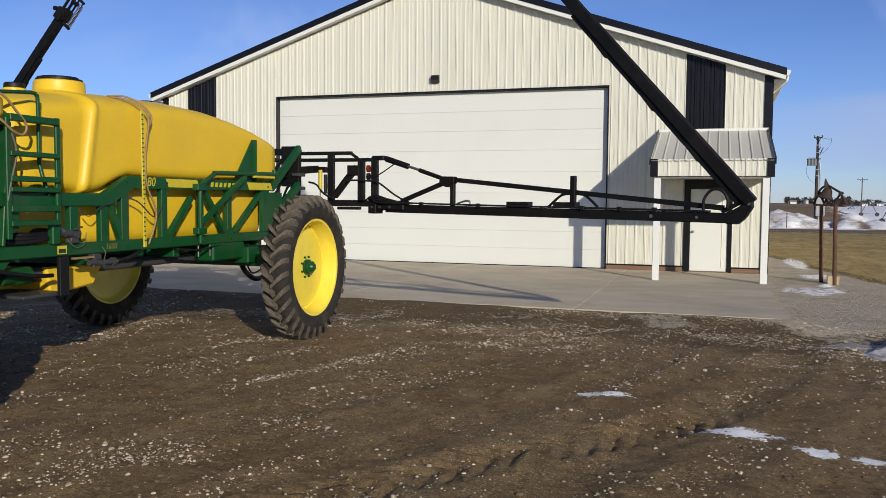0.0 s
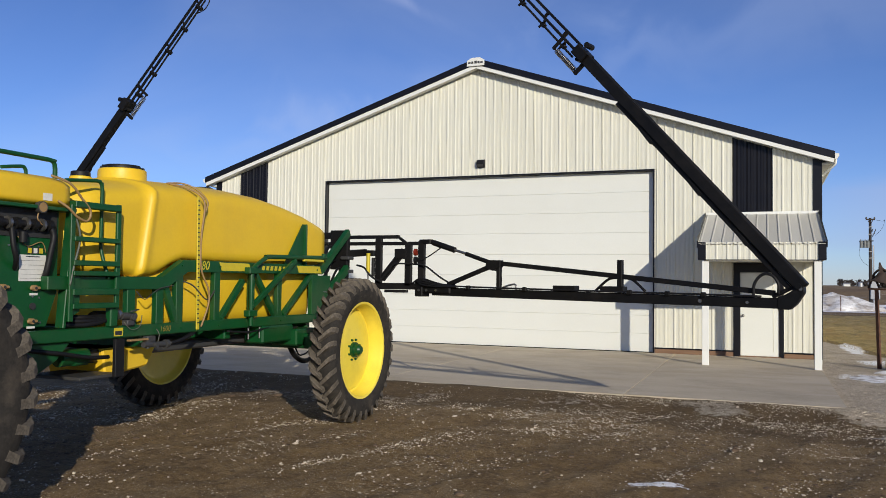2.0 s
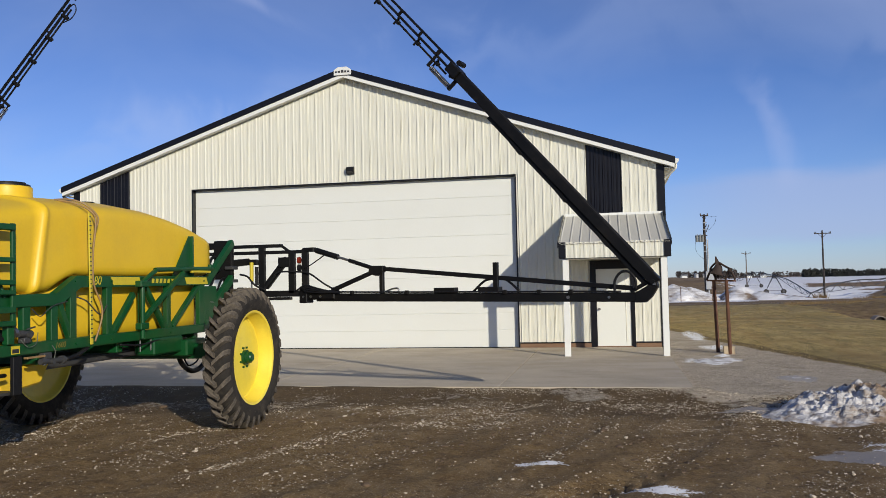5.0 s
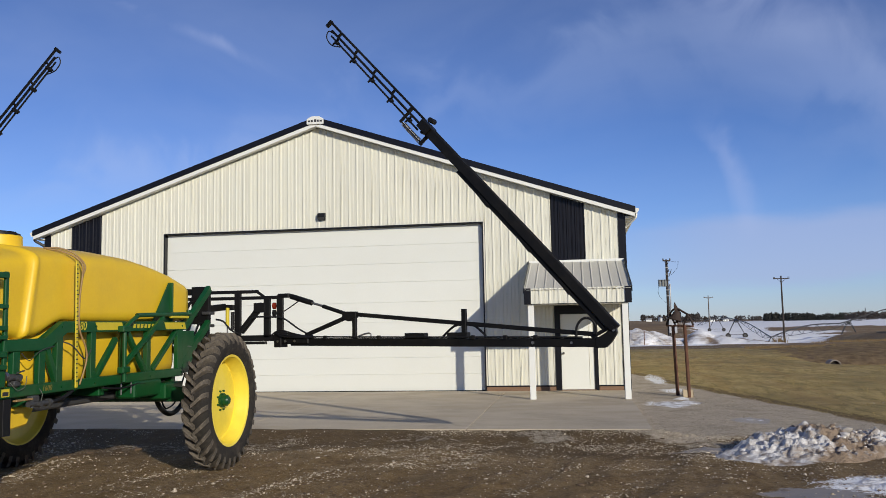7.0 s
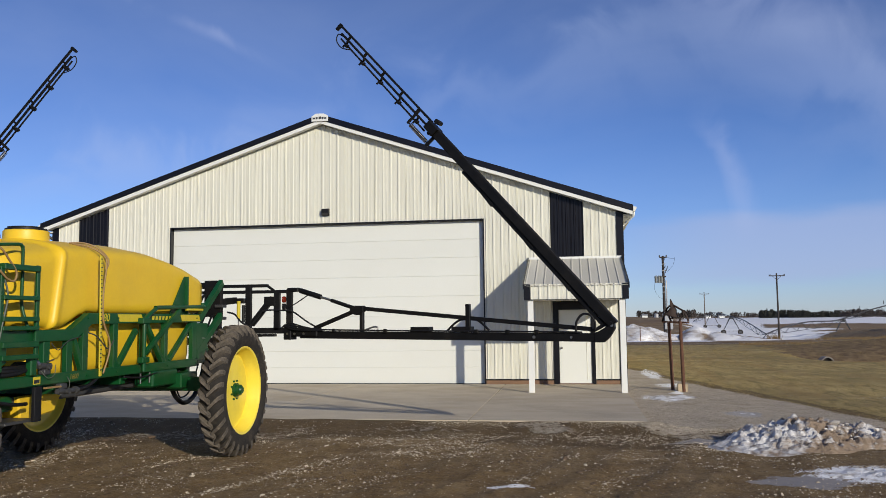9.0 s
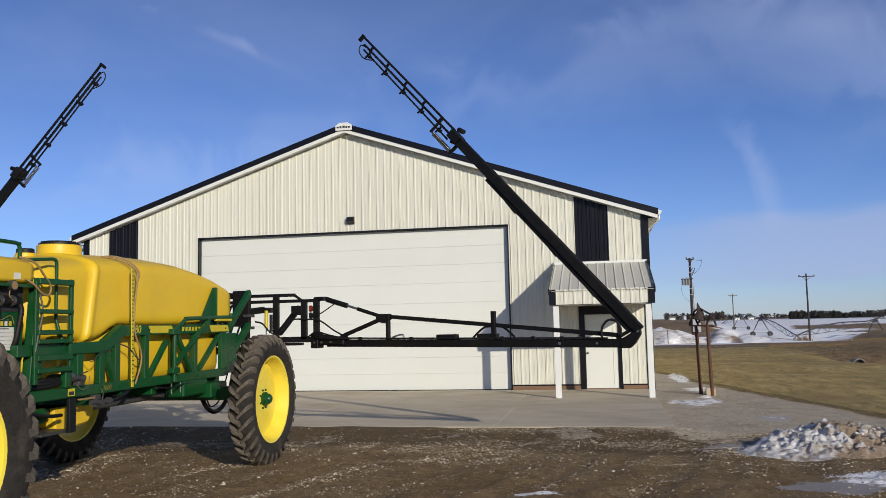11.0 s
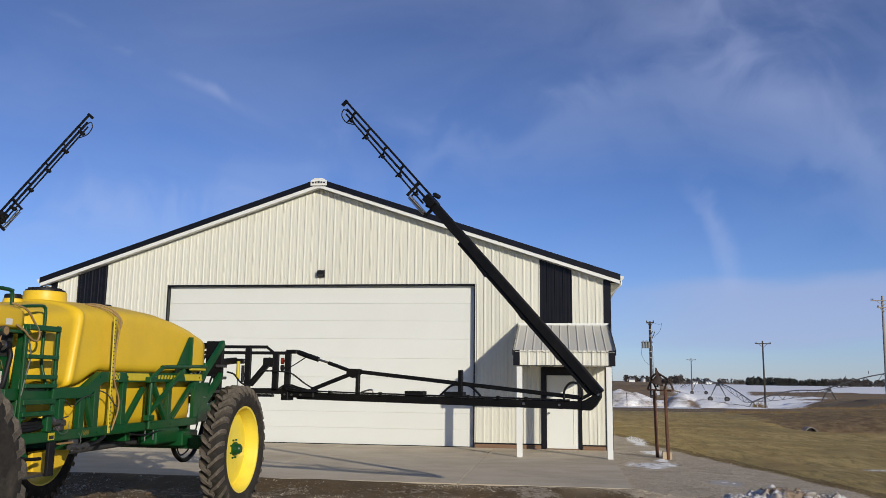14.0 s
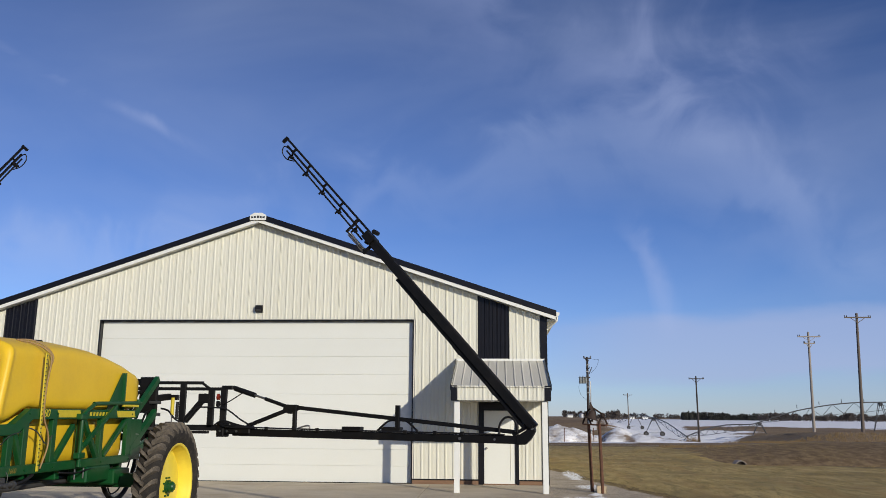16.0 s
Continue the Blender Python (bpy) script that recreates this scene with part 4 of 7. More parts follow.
def revolve(bm, c, prof, n=48, axis="x"):
    """A body of revolution; ends that reach the axis are closed, open ends stay open."""
    rings = []
    for k in range(n):
        a = 2 * math.pi * k / n
        if axis == "x":
            rings.append([bm.verts.new((c[0] + x, c[1] + r * math.cos(a), c[2] + r * math.sin(a))) for x, r in prof])
        else:
            rings.append([bm.verts.new((c[0] + r * math.cos(a), c[1] + r * math.sin(a), c[2] + x)) for x, r in prof])
    for k in range(n):
        p, q = rings[k], rings[(k + 1) % n]
        for i in range(len(prof) - 1):
            bm.faces.new((p[i], p[i + 1], q[i + 1], q[i]))
    return bm


def tyre_mesh(c, base, width, rim):
    """The carcass of a farm tyre on a cross axle."""
    hw = width / 2
    prof = [(-hw * 0.72, rim - 0.012), (-hw * 0.86, rim + 0.03), (-hw, rim + (base - rim) * 0.45), (-hw * 0.97, rim + (base - rim) * 0.78), (-hw * 0.80, base - 0.012), (-hw * 0.4, base + 0.004), (0, base + 0.008)]
    prof = prof + [(-x, r) for x, r in prof[-2::-1]] + [(-hw * 0.72, rim - 0.012)]
    return revolve(B(), c, prof, 72)


def lug_mesh(base, radius, width, lugs, s):
    """One chevron lug, about an axle through the origin; s: the side of the tread that it covers."""
    b, hw, cols, steps = B(), width / 2, [], 6
    for j in range(steps + 1):
        f = j / steps
        x = s * (-0.06 + f * 1.04) * hw
        a = -(0.84 * f) * (2 * math.pi / lugs)
        low = base - 0.02 - 0.13 * max(0, f - 0.72) / 0.28
        top = radius - 0.004 * f - 0.075 * max(0, f - 0.80) / 0.20
        half = (0.023 + 0.011 * f) / radius
        cols.append([b.verts.new((x, (r + random.uniform(-0.008, 0.005)) * math.cos(a + da + random.uniform(-0.004, 0.004)), r * math.sin(a + da))) for r, da in ((low, -half * 1.5), (top, -half), (top, half), (low, half * 1.3))])
    for p, q in zip(cols, cols[1:]):
        for i in range(3):
            b.faces.new((p[i], p[i + 1], q[i + 1], q[i]))
    b.faces.new(cols[0])
    b.faces.new(cols[-1][::-1])
    bmesh.ops.recalc_face_normals(b, faces=b.faces)
    me = bpy.data.meshes.new("lug")
    b.to_mesh(me)
    b.free()
    me.materials.append(M_LUG)
    return me


def wheel(parent, c, radius, width, rim, lugs, lug_h, side):
    base = radius - lug_h
    tyre = part("tyre", tyre_mesh(c, base, width, rim), M_TYRE, parent, "black lugged farm tyre with dried mud", 45)
    for s in (-1, 1):
        me = lug_mesh(base, radius, width, lugs, s)
        for k in range(lugs):
            ob = new("lug", me)
            ob.parent = tyre
            ob.location = Vector(c) - BASE[tyre.name]
            ob.rotation_euler = (2 * math.pi * (k + (0.5 if s > 0 else 0)) / lugs + random.uniform(-0.012, 0.012), 0, 0)
    hw = width / 2
    prof = [(side * x, r) for x, r in ((hw * 0.70, rim + 0.03), (hw * 0.80, rim + 0.032), (hw * 0.84, rim + 0.02), (hw * 0.80, rim - 0.008), (hw * 0.58, rim - 0.022), (hw * 0.30, rim - 0.03), (hw * 0.05, rim - 0.05), (-hw * 0.30, rim - 0.055), (-hw * 0.33, rim - 0.075), (-hw * 0.20, rim - 0.10), (-hw * 0.10, rim * 0.55), (-hw * 0.06, 0.17), (-hw * 0.02, 0.0))]
    back = [(side * x, r) for x, r in ((-hw * 0.08, 0.0), (-hw * 0.12, 0.16), (-hw * 0.17, rim * 0.5), (-hw * 0.28, rim - 0.10), (-hw * 0.38, rim - 0.06), (-hw * 0.60, rim - 0.03), (-hw * 0.80, rim - 0.006), (-hw * 0.82, rim + 0.03))]
    b = revolve(B(), c, prof)
    revolve(b, c, back)
    part("rim", b, M_YRIM, tyre, "yellow painted steel rim", 35)
    s = side
    x0 = c[0] - s * hw * 0.16
    b = B()
    rod(b, (x0, c[1], c[2]), (x0 + s * 0.06, c[1], c[2]), 0.10, n=20)
    rod(b, (x0 + s * 0.06, c[1], c[2]), (x0 + s * 0.115, c[1], c[2]), 0.082, 0.076, 18)
    rod(b, (x0 + s * 0.115, c[1], c[2]), (x0 + s * 0.14, c[1], c[2]), 0.066, 0.05, 18)
    part("hub", b, M_GREEN, tyre, "green wheel hub", 35)
    for k in range(8):
        a = 2 * math.pi * (k + 0.5) / 8
        y, z = c[1] + 0.138 * math.cos(a), c[2] + 0.138 * math.sin(a)
        part("wheel_nut", rod(B(), (x0 - s * 0.02, y, z), (x0 + s * 0.045, y, z), 0.016, 0.013, 6), M_GREEN, tyre)
    return tyre


sprayer = thing("trailed_sprayer", (CX, -13.2, GROUND_Z), label="green and yellow trailed crop sprayer with folding black boom", category="sprayer")
HUB_Y, HUB_Z = -11.66, 0.82
wheel(sprayer, (2.30, HUB_Y, HUB_Z), 0.948, 0.345, 0.615, 31, 0.072, 1)
wheel(sprayer, (2 * 0.61 - 2.15, HUB_Y, HUB_Z), 0.948, 0.345, 0.615, 31, 0.072, -1)

# ---- frame
G = M_GREEN
for s, x in ((1, XR), (-1, XL)):
    xi = x - s * 0.09
    x0, x1 = min(x, xi), max(x, xi)
    part("lower_rail", box(B(), x0, -16.15, 1.145, x1, -11.22, 1.262, 0.01), G, sprayer)
    b = prism(B(), [(-15.95, 1.742), (-14.46, 1.742), (-14.12, 1.938), (-11.10, 1.938), (-11.10, 1.815), (-14.06, 1.815), (-14.40, 1.618), (-15.95, 1.618)], "x", x0, x1, 0.008)
    part("upper_rail", b, G, sprayer)
    zb, zt = 1.262, 1.815
    for y, w, top in ((-14.90, 0.11, 1.618), (-14.48, 0.11, 1.618), (-14.17, 0.11, 1.815), (-13.515, 0.105, 1.815), (-12.80, 0.075, 1.815), (-12.2, 0.10, 1.815), (-11.30, 0.16, 1.815)):
        part("frame_post", box(B(), x0 + 0.012, y - w / 2, zb - 0.004, x1 - 0.012, y + w / 2, top + 0.004, 0.006), G, sprayer)
    xm = (x0 + x1) / 2
    for p, q in (((-14.40, 1.68), (-14.20, 1.27)), ((-12.98, 1.72), (-13.42, 1.27)), ((-12.72, 1.80), (-12.26, 1.27)), ((-11.38, 1.80), (-12.08, 1.27))):
        part("frame_brace", beam(B(), (xm, p[0], p[1]), (xm, q[0], q[1]), 0.06, 0.07, 0.006), G, sprayer)
    # cradle plate against the tank end, and the mast strut
    part("tank_cradle", prism(B(), [(-12.05, 1.94), (-11.53, 1.94), (-11.53, 2.50), (-11.60, 2.50)], "x", x0 + 0.03, x1 - 0.045, 0.003), G, sprayer)
    part("cradle_lip", box(B(), x0 + 0.02, -11.575, 1.94, x1 - 0.0, -11.545, 2.50, 0.004), G, sprayer)
    part("mast_strut", beam(B(), (xm, -11.12, 1.86), (xm, -10.28, 2.47), 0.075, 0.11, 0.008), G, sprayer)
    part("mast_strut", beam(B(), (xm, -11.2, 1.33), (xm, -10.30, 1.92), 0.075, 0.12, 0.008), G, sprayer)
    part("rear_plate", box(B(), x0 + 0.01, -11.25, 1.18, x1 - 0.01, -10.86, 1.80, 0.008), G, sprayer)
# folded step gate hung outside the rail
b = B()
pipe(b, [(XR + 0.05, -12.93, 1.17), (XR + 0.05, -12.93, 1.86), (XR + 0.05, -12.60, 2.02), (XR + 0.05, -11.18, 2.05), (XR + 0.05, -11.18, 2.11)], 0.030, 8)
part("step_gate", b, G, sprayer, "folded green pipe step", 50)
part("step_gate_brace", beam(B(), (XR + 0.05, -12.90, 1.41), (XR + 0.05, -11.92, 2.0), 0.04, 0.07), G, sprayer)
part("step_hinge", box(B(), XR + 0.002, -13.02, 1.28, XR + 0.09, -12.84, 1.36, 0.01), G, sprayer)
part("step_hinge", box(B(), XR + 0.002, -13.02, 1.80, XR + 0.09, -12.84, 1.88, 0.01), G, sprayer)
part("grip_bar", box(B(), XR + 0.03, -11.73, 1.985, XR + 0.075, -11.2, 2.02, 0.008), M_YSTRIPE, sprayer, "yellow grip bar")
for y in (-12.86, -12.62):
    part("hanger_bolt", rod(B(), (XR - 0.03, y, 1.0), (XR - 0.03, y, 1.15), 0.012), M_STEEL, sprayer)
# axle, cross members, drawbar
b = box(B(), 2 * 0.61 - 2.0, HUB_Y - 0.09, HUB_Z - 0.01, 2.05, HUB_Y + 0.09, HUB_Z + 0.19, 0.015)
part("axle", b, G, sprayer)
b = B()
box(b, XR - 0.26, -12.62, 0.93, XR + 0.02, -11.9, 1.145, 0.02)
box(b, XR - 0.30, -11.95, 0.86, XR + 0.10, -11.42, 1.08, 0.02)
part("axle_clamp", b, G, sprayer)
b = B()
box(b, XL - 0.02, -12.62, 0.93, XL + 0.26, -11.9, 1.145, 0.02)
box(b, XL - 0.10, -11.95, 0.86, XL + 0.30, -11.42, 1.08, 0.02)
part("axle_clamp", b, G, sprayer)
for y in (-15.9, -14.6, -13.2, -12.3, -11.35):
    part("cross_member", box(B(), XL + 0.09, y - 0.06, 1.02, XR - 0.09, y + 0.06, 1.2, 0.01), G, sprayer)
part("belly_beam", box(B(), CX - 0.3, -15.6, 0.92, CX + 0.5, -12.0, 1.02, 0.02), M_DARKGREY, sprayer)
b = B()
prism(b, [(-16.6, 0.72), (-16.25, 0.74), (-15.78, 0.98), (-15.62, 1.143), (-16.6, 1.143)], "x", XR - 0.10, XR - 0.05, 0.008)
prism(b, [(-16.9, 0.72), (-16.0, 0.80), (-15.45, 1.10), (-15.9, 1.143), (-16.9, 0.95)], "x", XR - 0.35, XR - 0.28, 0.01)
part("drawbar_bracket", b, G, sprayer)
b = B()
beam(b, (XR - 0.3, -15.9, 1.0), (CX, -18.2, 0.55), 0.12, 0.16, 0.01)
beam(b, (XL + 0.3, -15.9, 1.0), (CX, -18.2, 0.55), 0.12, 0.16, 0.01)
part("drawbar", b, G, sprayer)
part("drawbar_eye", revolve(B(), (CX, -18.3, 0.53), [(-0.025, 0.05), (-0.025, 0.1), (0.025, 0.1), (0.025, 0.05)], 20, "z"), M_STEEL, sprayer)

# ---- tank


def loft(bm, stations, n=40, power=5.0):
    """Rounded-box sections (y, half width, z low, z high, power, crown) joined along y."""
    rings = []
    for y, hw, z0, z1, pw, crown in stations:
        ring = []
        for k in range(n):
            a = 2 * math.pi * (k + 0.5) / n
            ca, sa = math.cos(a), math.sin(a)
            r = (abs(ca) ** pw + abs(sa) ** pw) ** (-1 / pw)
            u, v = r * ca, r * sa
            z = (z0 + z1) / 2 + v * (z1 - z0) / 2
            if v > 0:
                z += crown * max(0, 1 - u * u) * v
            ring.append(bm.verts.new((CX + u * hw, y, z)))
        rings.append(ring)
    for p, q in zip(rings, rings[1:]):
        for k in range(n):
            bm.faces.new((p[k], p[(k + 1) % n], q[(k + 1) % n], q[k]))
    bm.faces.new(rings[0])
    bm.faces.new(rings[-1][::-1])
    return bm


tank_st = [(-15.58, 0.42, 1.95, 2.42, 3, 0.03), (-15.52, 0.58, 1.86, 2.52, 4, 0.05), (-15.44, 0.655, 1.80, 2.57, 6, 0.08), (-15.26, 0.70, 1.77, 2.59, 13, 0.10), (-15.10, 0.705, 1.765, 2.60, 9, 0.12), (-14.80, 0.703, 1.76, 2.62, 9, 0.14),
           (-14.70, 0.700, 1.755, 2.63, 13, 0.15), (-14.630, 0.700, 1.752, 2.645, 13, 0.14), (-14.610, 0.728, 1.745, 2.665, 13, 0.14), (-14.592, 0.748, 1.742, 2.682, 13, 0.14), (-14.555, 0.750, 1.742, 2.685, 13, 0.14), (-14.525, 0.738, 1.75, 2.675, 13, 0.14), (-14.47, 0.733, 1.757, 2.672, 13, 0.14), (-14.38, 0.735, 1.78, 2.68, 11, 0.14),
           (-14.2, 0.735, 1.87, 2.69, 11, 0.14), (-14.02, 0.735, 1.93, 2.70, 11, 0.14), (-13.8, 0.735, 1.925, 2.71, 11, 0.14), (-13.0, 0.735, 1.92, 2.735, 11, 0.14), (-12.4, 0.735, 1.92, 2.725, 11, 0.13),
           (-11.9, 0.735, 1.92, 2.68, 11, 0.11), (-11.42, 0.735, 1.93, 2.605, 11, 0.09), (-11.02, 0.733, 1.945, 2.51, 11, 0.07), (-10.90, 0.72, 1.965, 2.465, 11, 0.05), (-10.86, 0.67, 2.03, 2.40, 5, 0.03)]
tank_bm = loft(B(), tank_st, 88)
for v in tank_bm.verts:
    v.co.y += (v.co.z - 2.25) * 0.19 * math.exp(-((v.co.y + 14.58) / 0.16) ** 2)
tank = part("tank", tank_bm, M_YELLOW, sprayer, "yellow moulded poly tank", True)
b = loft(B(), [(-15.02, 0.5, 1.35, 1.72, 4, 0), (-14.95, 0.60, 1.25, 1.76, 5, 0), (-14.3, 0.655, 1.17, 1.9, 6, 0), (-13.0, 0.655, 1.17, 2.0, 6, 0), (-11.6, 0.655, 1.17, 2.0, 7, 0), (-11.24, 0.652, 1.172, 2.0, 8, 0), (-11.18, 0.63, 1.20, 1.98, 8, 0)])
part("tank_sump", b, M_YELLOW, tank, "", True)
b = revolve(B(), (0.70, -14.22, 2.72), [(0, 0.34), (0.05, 0.31), (0.085, 0.268), (0.10, 0.26), (0.205, 0.256), (0.215, 0.245), (0.215, 0.001)], 40, "z")
part("fill_neck", b, M_YELLOW, tank, "", 40)
b = revolve(B(), (0.70, -14.22, 2.936), [(-0.01, 0.238), (0.022, 0.234), (0.03, 0.19), (0.045, 0.19), (0.048, 0.001)], 40, "z")
for k in range(6):
    a = k * math.pi / 3
    beam(b, (0.70 + 0.1 * math.cos(a), -14.22 + 0.1 * math.sin(a), 2.98), (0.70 + 0.222 * math.cos(a), -14.22 + 0.222 * math.sin(a), 2.966), 0.025, 0.02, 0.004)
part("tank_lid", b, M_HOSE, tank, "black screw lid", 35)
for y, z in ((-14.78, 2.71), (-12.75, 2.765)):
    b = revolve(B(), (0.66, y, z), [(0, 0.12), (0.08, 0.11), (0.09, 0.095)], 28, "z")
    part("vent_neck", b, M_YELLOW, tank, "", 40)
    part("vent_cap", revolve(B(), (0.66, y, z + 0.085), [(0, 0.10), (0.045, 0.098), (0.055, 0.085), (0.055, 0.001)], 28, "z"), M_HOSE, tank, "black vent cap", 40)
# rinse tank over the control panel
stn = [(-17.25, 0.72, 2.39, 2.52, 4, 0.03), (-17.15, 0.80, 2.36, 2.60, 8, 0.06), (-16.4, 0.82, 2.355, 2.615, 9, 0.08), (-15.80, 0.82, 2.355, 2.61, 9, 0.08), (-15.71, 0.80, 2.365, 2.59, 7, 0.07), (-15.67, 0.74, 2.40, 2.55, 5, 0.04)]
rinse = part("rinse_tank", loft(B(), stn, 64), M_YELLOW, sprayer, "yellow poly rinse tank", True)
part("rinse_cap", revolve(B(), (0.9, -16.3, 2.69), [(0, 0.10), (0.05, 0.1), (0.06, 0.085), (0.06, 0.001)], 28, "z"), M_HOSE, rinse, "black cap", 40)
part("warning_label", box(B(), XR + 0.0005, -16.03, 2.405, XR + 0.003, -15.93, 2.47), M_LABEL, rinse, "white label")
# sight gauge and hose on the tank side
sight = part("sight_gauge", prism(B(), [(-13.915, 1.17), (-13.87, 1.17), (-13.90, 2.64), (-13.945, 2.64)], "x", XR + 0.004, XR + 0.022, 0.004), M_YSTRIPE, sprayer, "yellow sight gauge strip with black graduations")
for k in range(28):
    part("graduation", box(B(), XR + 0.0225, -13.913 - k * 0.00102, 1.24 + k * 0.05, XR + 0.0245, -13.885 - k * 0.00102 + (0.0 if k % 5 else 0.01), 1.254 + k * 0.05), M_INK, sight)
b = tube(B(), [(CX + 0.48, -13.99, 2.79), (CX + 0.64, -13.94, 2.76), (XR - 0.01, -13.88, 2.67), (XR + 0.035, -13.84, 2.55), (XR + 0.02, -13.87, 2.2), (XR + 0.02, -13.86, 1.85), (XR + 0.03, -13.74, 1.62), (XR + 0.03, -13.73, 1.45), (XR + 0.02, -13.84, 1.20)], 0.011)
part("sight_hose", b, M_TANHOSE, sprayer, "tan sight hose", True)
b = tube(B(), [(CX + 0.44, -13.99, 2.80), (CX + 0.60, -13.92, 2.80), (XR - 0.08, -13.84, 2.735), (XR + 0.01, -13.76, 2.60), (XR + 0.01, -13.82, 2.45)], 0.010)
part("vent_hose", b, M_TANHOSE, sprayer, "", True)
b = tube(B(), [(XR - 0.05, -14.17, 1.72), (XR + 0.02, -14.0, 1.66), (XR + 0.02, -13.75, 1.5), (XR + 0.01, -13.6, 1.6)], 0.008)
part("small_hose", b, M_DARKGREY, sprayer, "", True)
# decals on the rails
for y0, y1 in ((-13.46, -12.92), (-11.76, -11.20)):
    part("rail_stripe", prism(B(), [(y0, 1.83), (y1 + 0.05, 1.83), (y1, 1.925), (y0 - 0.05, 1.925)], "x", XR + 0.001, XR + 0.004), M_YSTRIPE, sprayer, "yellow decal stripe")
for k in range(7):
    y = -12.64 + k * 0.094
    part("maker_mark", prism(B(), [(y, 1.85), (y + 0.056, 1.85), (y + 0.07, 1.905), (y + 0.014, 1.905)], "x", XR + 0.001, XR + 0.003), M_YSTRIPE, sprayer, "yellow lettering block")


def lettering(text, size, m, mat, parent, label):
    cu = bpy.data.curves.new("lettering", "FONT")
    cu.body, cu.size, cu.extrude, cu.align_x, cu.align_y, cu.shear = text, size, 0.001, "CENTER", "CENTER", 0.2
    tmp = bpy.data.objects.new("lettering", cu)
    scene.collection.objects.link(tmp)
    me = bpy.data.meshes.new_from_object(tmp.evaluated_get(bpy.context.evaluated_depsgraph_get()))
    bpy.data.objects.remove(tmp)
    b = B()
    b.from_mesh(me)
    bmesh.ops.transform(b, matrix=m, verts=b.verts)
    return part("lettering", b, mat, parent, label)


SIDE = Matrix(((0, 0, 1, 0), (1, 0, 0, 0), (0, 1, 0, 0), (0, 0, 0, 1)))
lettering("680", 0.14, Matrix.Translation((XR + 0.003, -13.80, 1.878)) @ SIDE, M_YSTRIPE, sprayer, "yellow number 680")
lettering("1600", 0.085, Matrix.Translation((XR + 0.003, -14.41, 1.203)) @ SIDE, M_DECAL_DIM, sprayer, "yellow number 1600")
decal = part("caution_decal", box(B(), XR + 0.001, -15.14, 1.165, XR + 0.003, -15.02, 1.245), M_YSTRIPE, sprayer, "yellow caution decal")
part("decal_print", box(B(), XR + 0.0032, -15.125, 1.175, XR + 0.0042, -15.035, 1.215), M_INK, decal)

# ---- ladder
LY0, LY1 = -15.72, -15.15
lx = XR + 0.03
ladder = part("ladder", beam(B(), (lx, LY1, 1.43), (lx, LY1, 2.44), 0.03, 0.055), G, sprayer, "green step ladder with handrails")
part("ladder_side", beam(B(), (lx, LY0, 1.33), (lx, LY0, 2.40), 0.03, 0.055), G, ladder)
for z, h in ((2.40, 0.06), (2.085, 0.045), (1.865, 0.05), (1.77, 0.045), (1.60, 0.06), (1.47, 0.05)):
    part("rung", box(B(), lx - 0.045, LY0, z - h / 2, lx + 0.04, LY1, z + h / 2, 0.006), G, ladder)
b = B()
pipe(b, [(lx - 0.10, -15.72, 2.62), (lx - 0.10, -15.27, 2.665), (lx - 0.10, -15.27, 2.0), (lx - 0.02, -15.24, 1.72)], 0.018)
part("handrail", b, G, ladder, "", 50)
b = B()
pipe(b, [(lx - 0.16, -15.785, 2.34), (lx - 0.16, -15.785, 2.79), (lx - 0.16, -16.75, 2.79), (lx - 0.16, -16.75, 2.5)], 0.021)
pipe(b, [(lx - 0.16, -16.35, 2.66), (lx - 0.16, -16.1, 2.70), (lx - 0.16, -16.1, 2.56)], 0.016)
part("handrail", b, G, ladder, "", 50)
part("ladder_bracket", prism(B(), [(-15.72, 1.36), (-15.6, 1.42), (-15.6, 1.75), (-15.70, 1.75)], "x", lx - 0.03, lx - 0.012), G, ladder)
part("lower_step", box(B(), XR - 0.04, -15.22, 1.262, XR + 0.03, -15.12, 1.45, 0.01), G, ladder)
# hoses by the ladder
for pts, r in (([(XR - 0.02, -15.93, 2.635), (XR + 0.05, -15.78, 2.578), (XR + 0.06, -15.65, 2.458), (XR + 0.06, -15.54, 2.344), (XR + 0.06, -15.575, 2.255), (XR + 0.06, -15.685, 2.276), (XR + 0.05, -15.79, 2.356), (XR + 0.01, -15.873, 2.414)], 0.012),):
    part("fill_hose", tube(B(), pts, r), M_TANHOSE, sprayer, "tan clear hose loop", True)

# ---- control panel
b = prism(B(), [(-16.85, 1.29), (-15.86, 1.29), (-15.75, 1.60), (-15.75, 2.33), (-16.85, 2.33)], "x", XR - 0.16, XR - 0.10, 0.006)
panel = part("control_panel", b, G, sprayer, "green valve panel with hoses and labels")
part("panel_edge", beam(B(), (XR - 0.05, -15.75, 1.27), (XR - 0.05, -15.66, 2.36), 0.10, 0.035), G, panel)
part("panel_hood", box(B(), XR - 0.16, -16.85, 2.325, XR + 0.02, -15.66, 2.358, 0.006), G, panel)
# black sheet on the panel face; the recess's shade is in its colour
part("panel_back", box(B(), XR - 0.098, -16.85, 2.08, XR - 0.09, -15.78, 2.32), M_INK, panel, "flat black sheet for the shaded recess behind the manifold")
lab = part("chart_label", box(B(), XR - 0.099, -16.17, 1.695, XR - 0.095, -15.89, 1.925), M_LABEL, panel, "white printed chart")
part("print_line", box(B(), XR - 0.0948, -16.10, 1.905, XR - 0.0935, -15.96, 1.914), M_INK, lab)
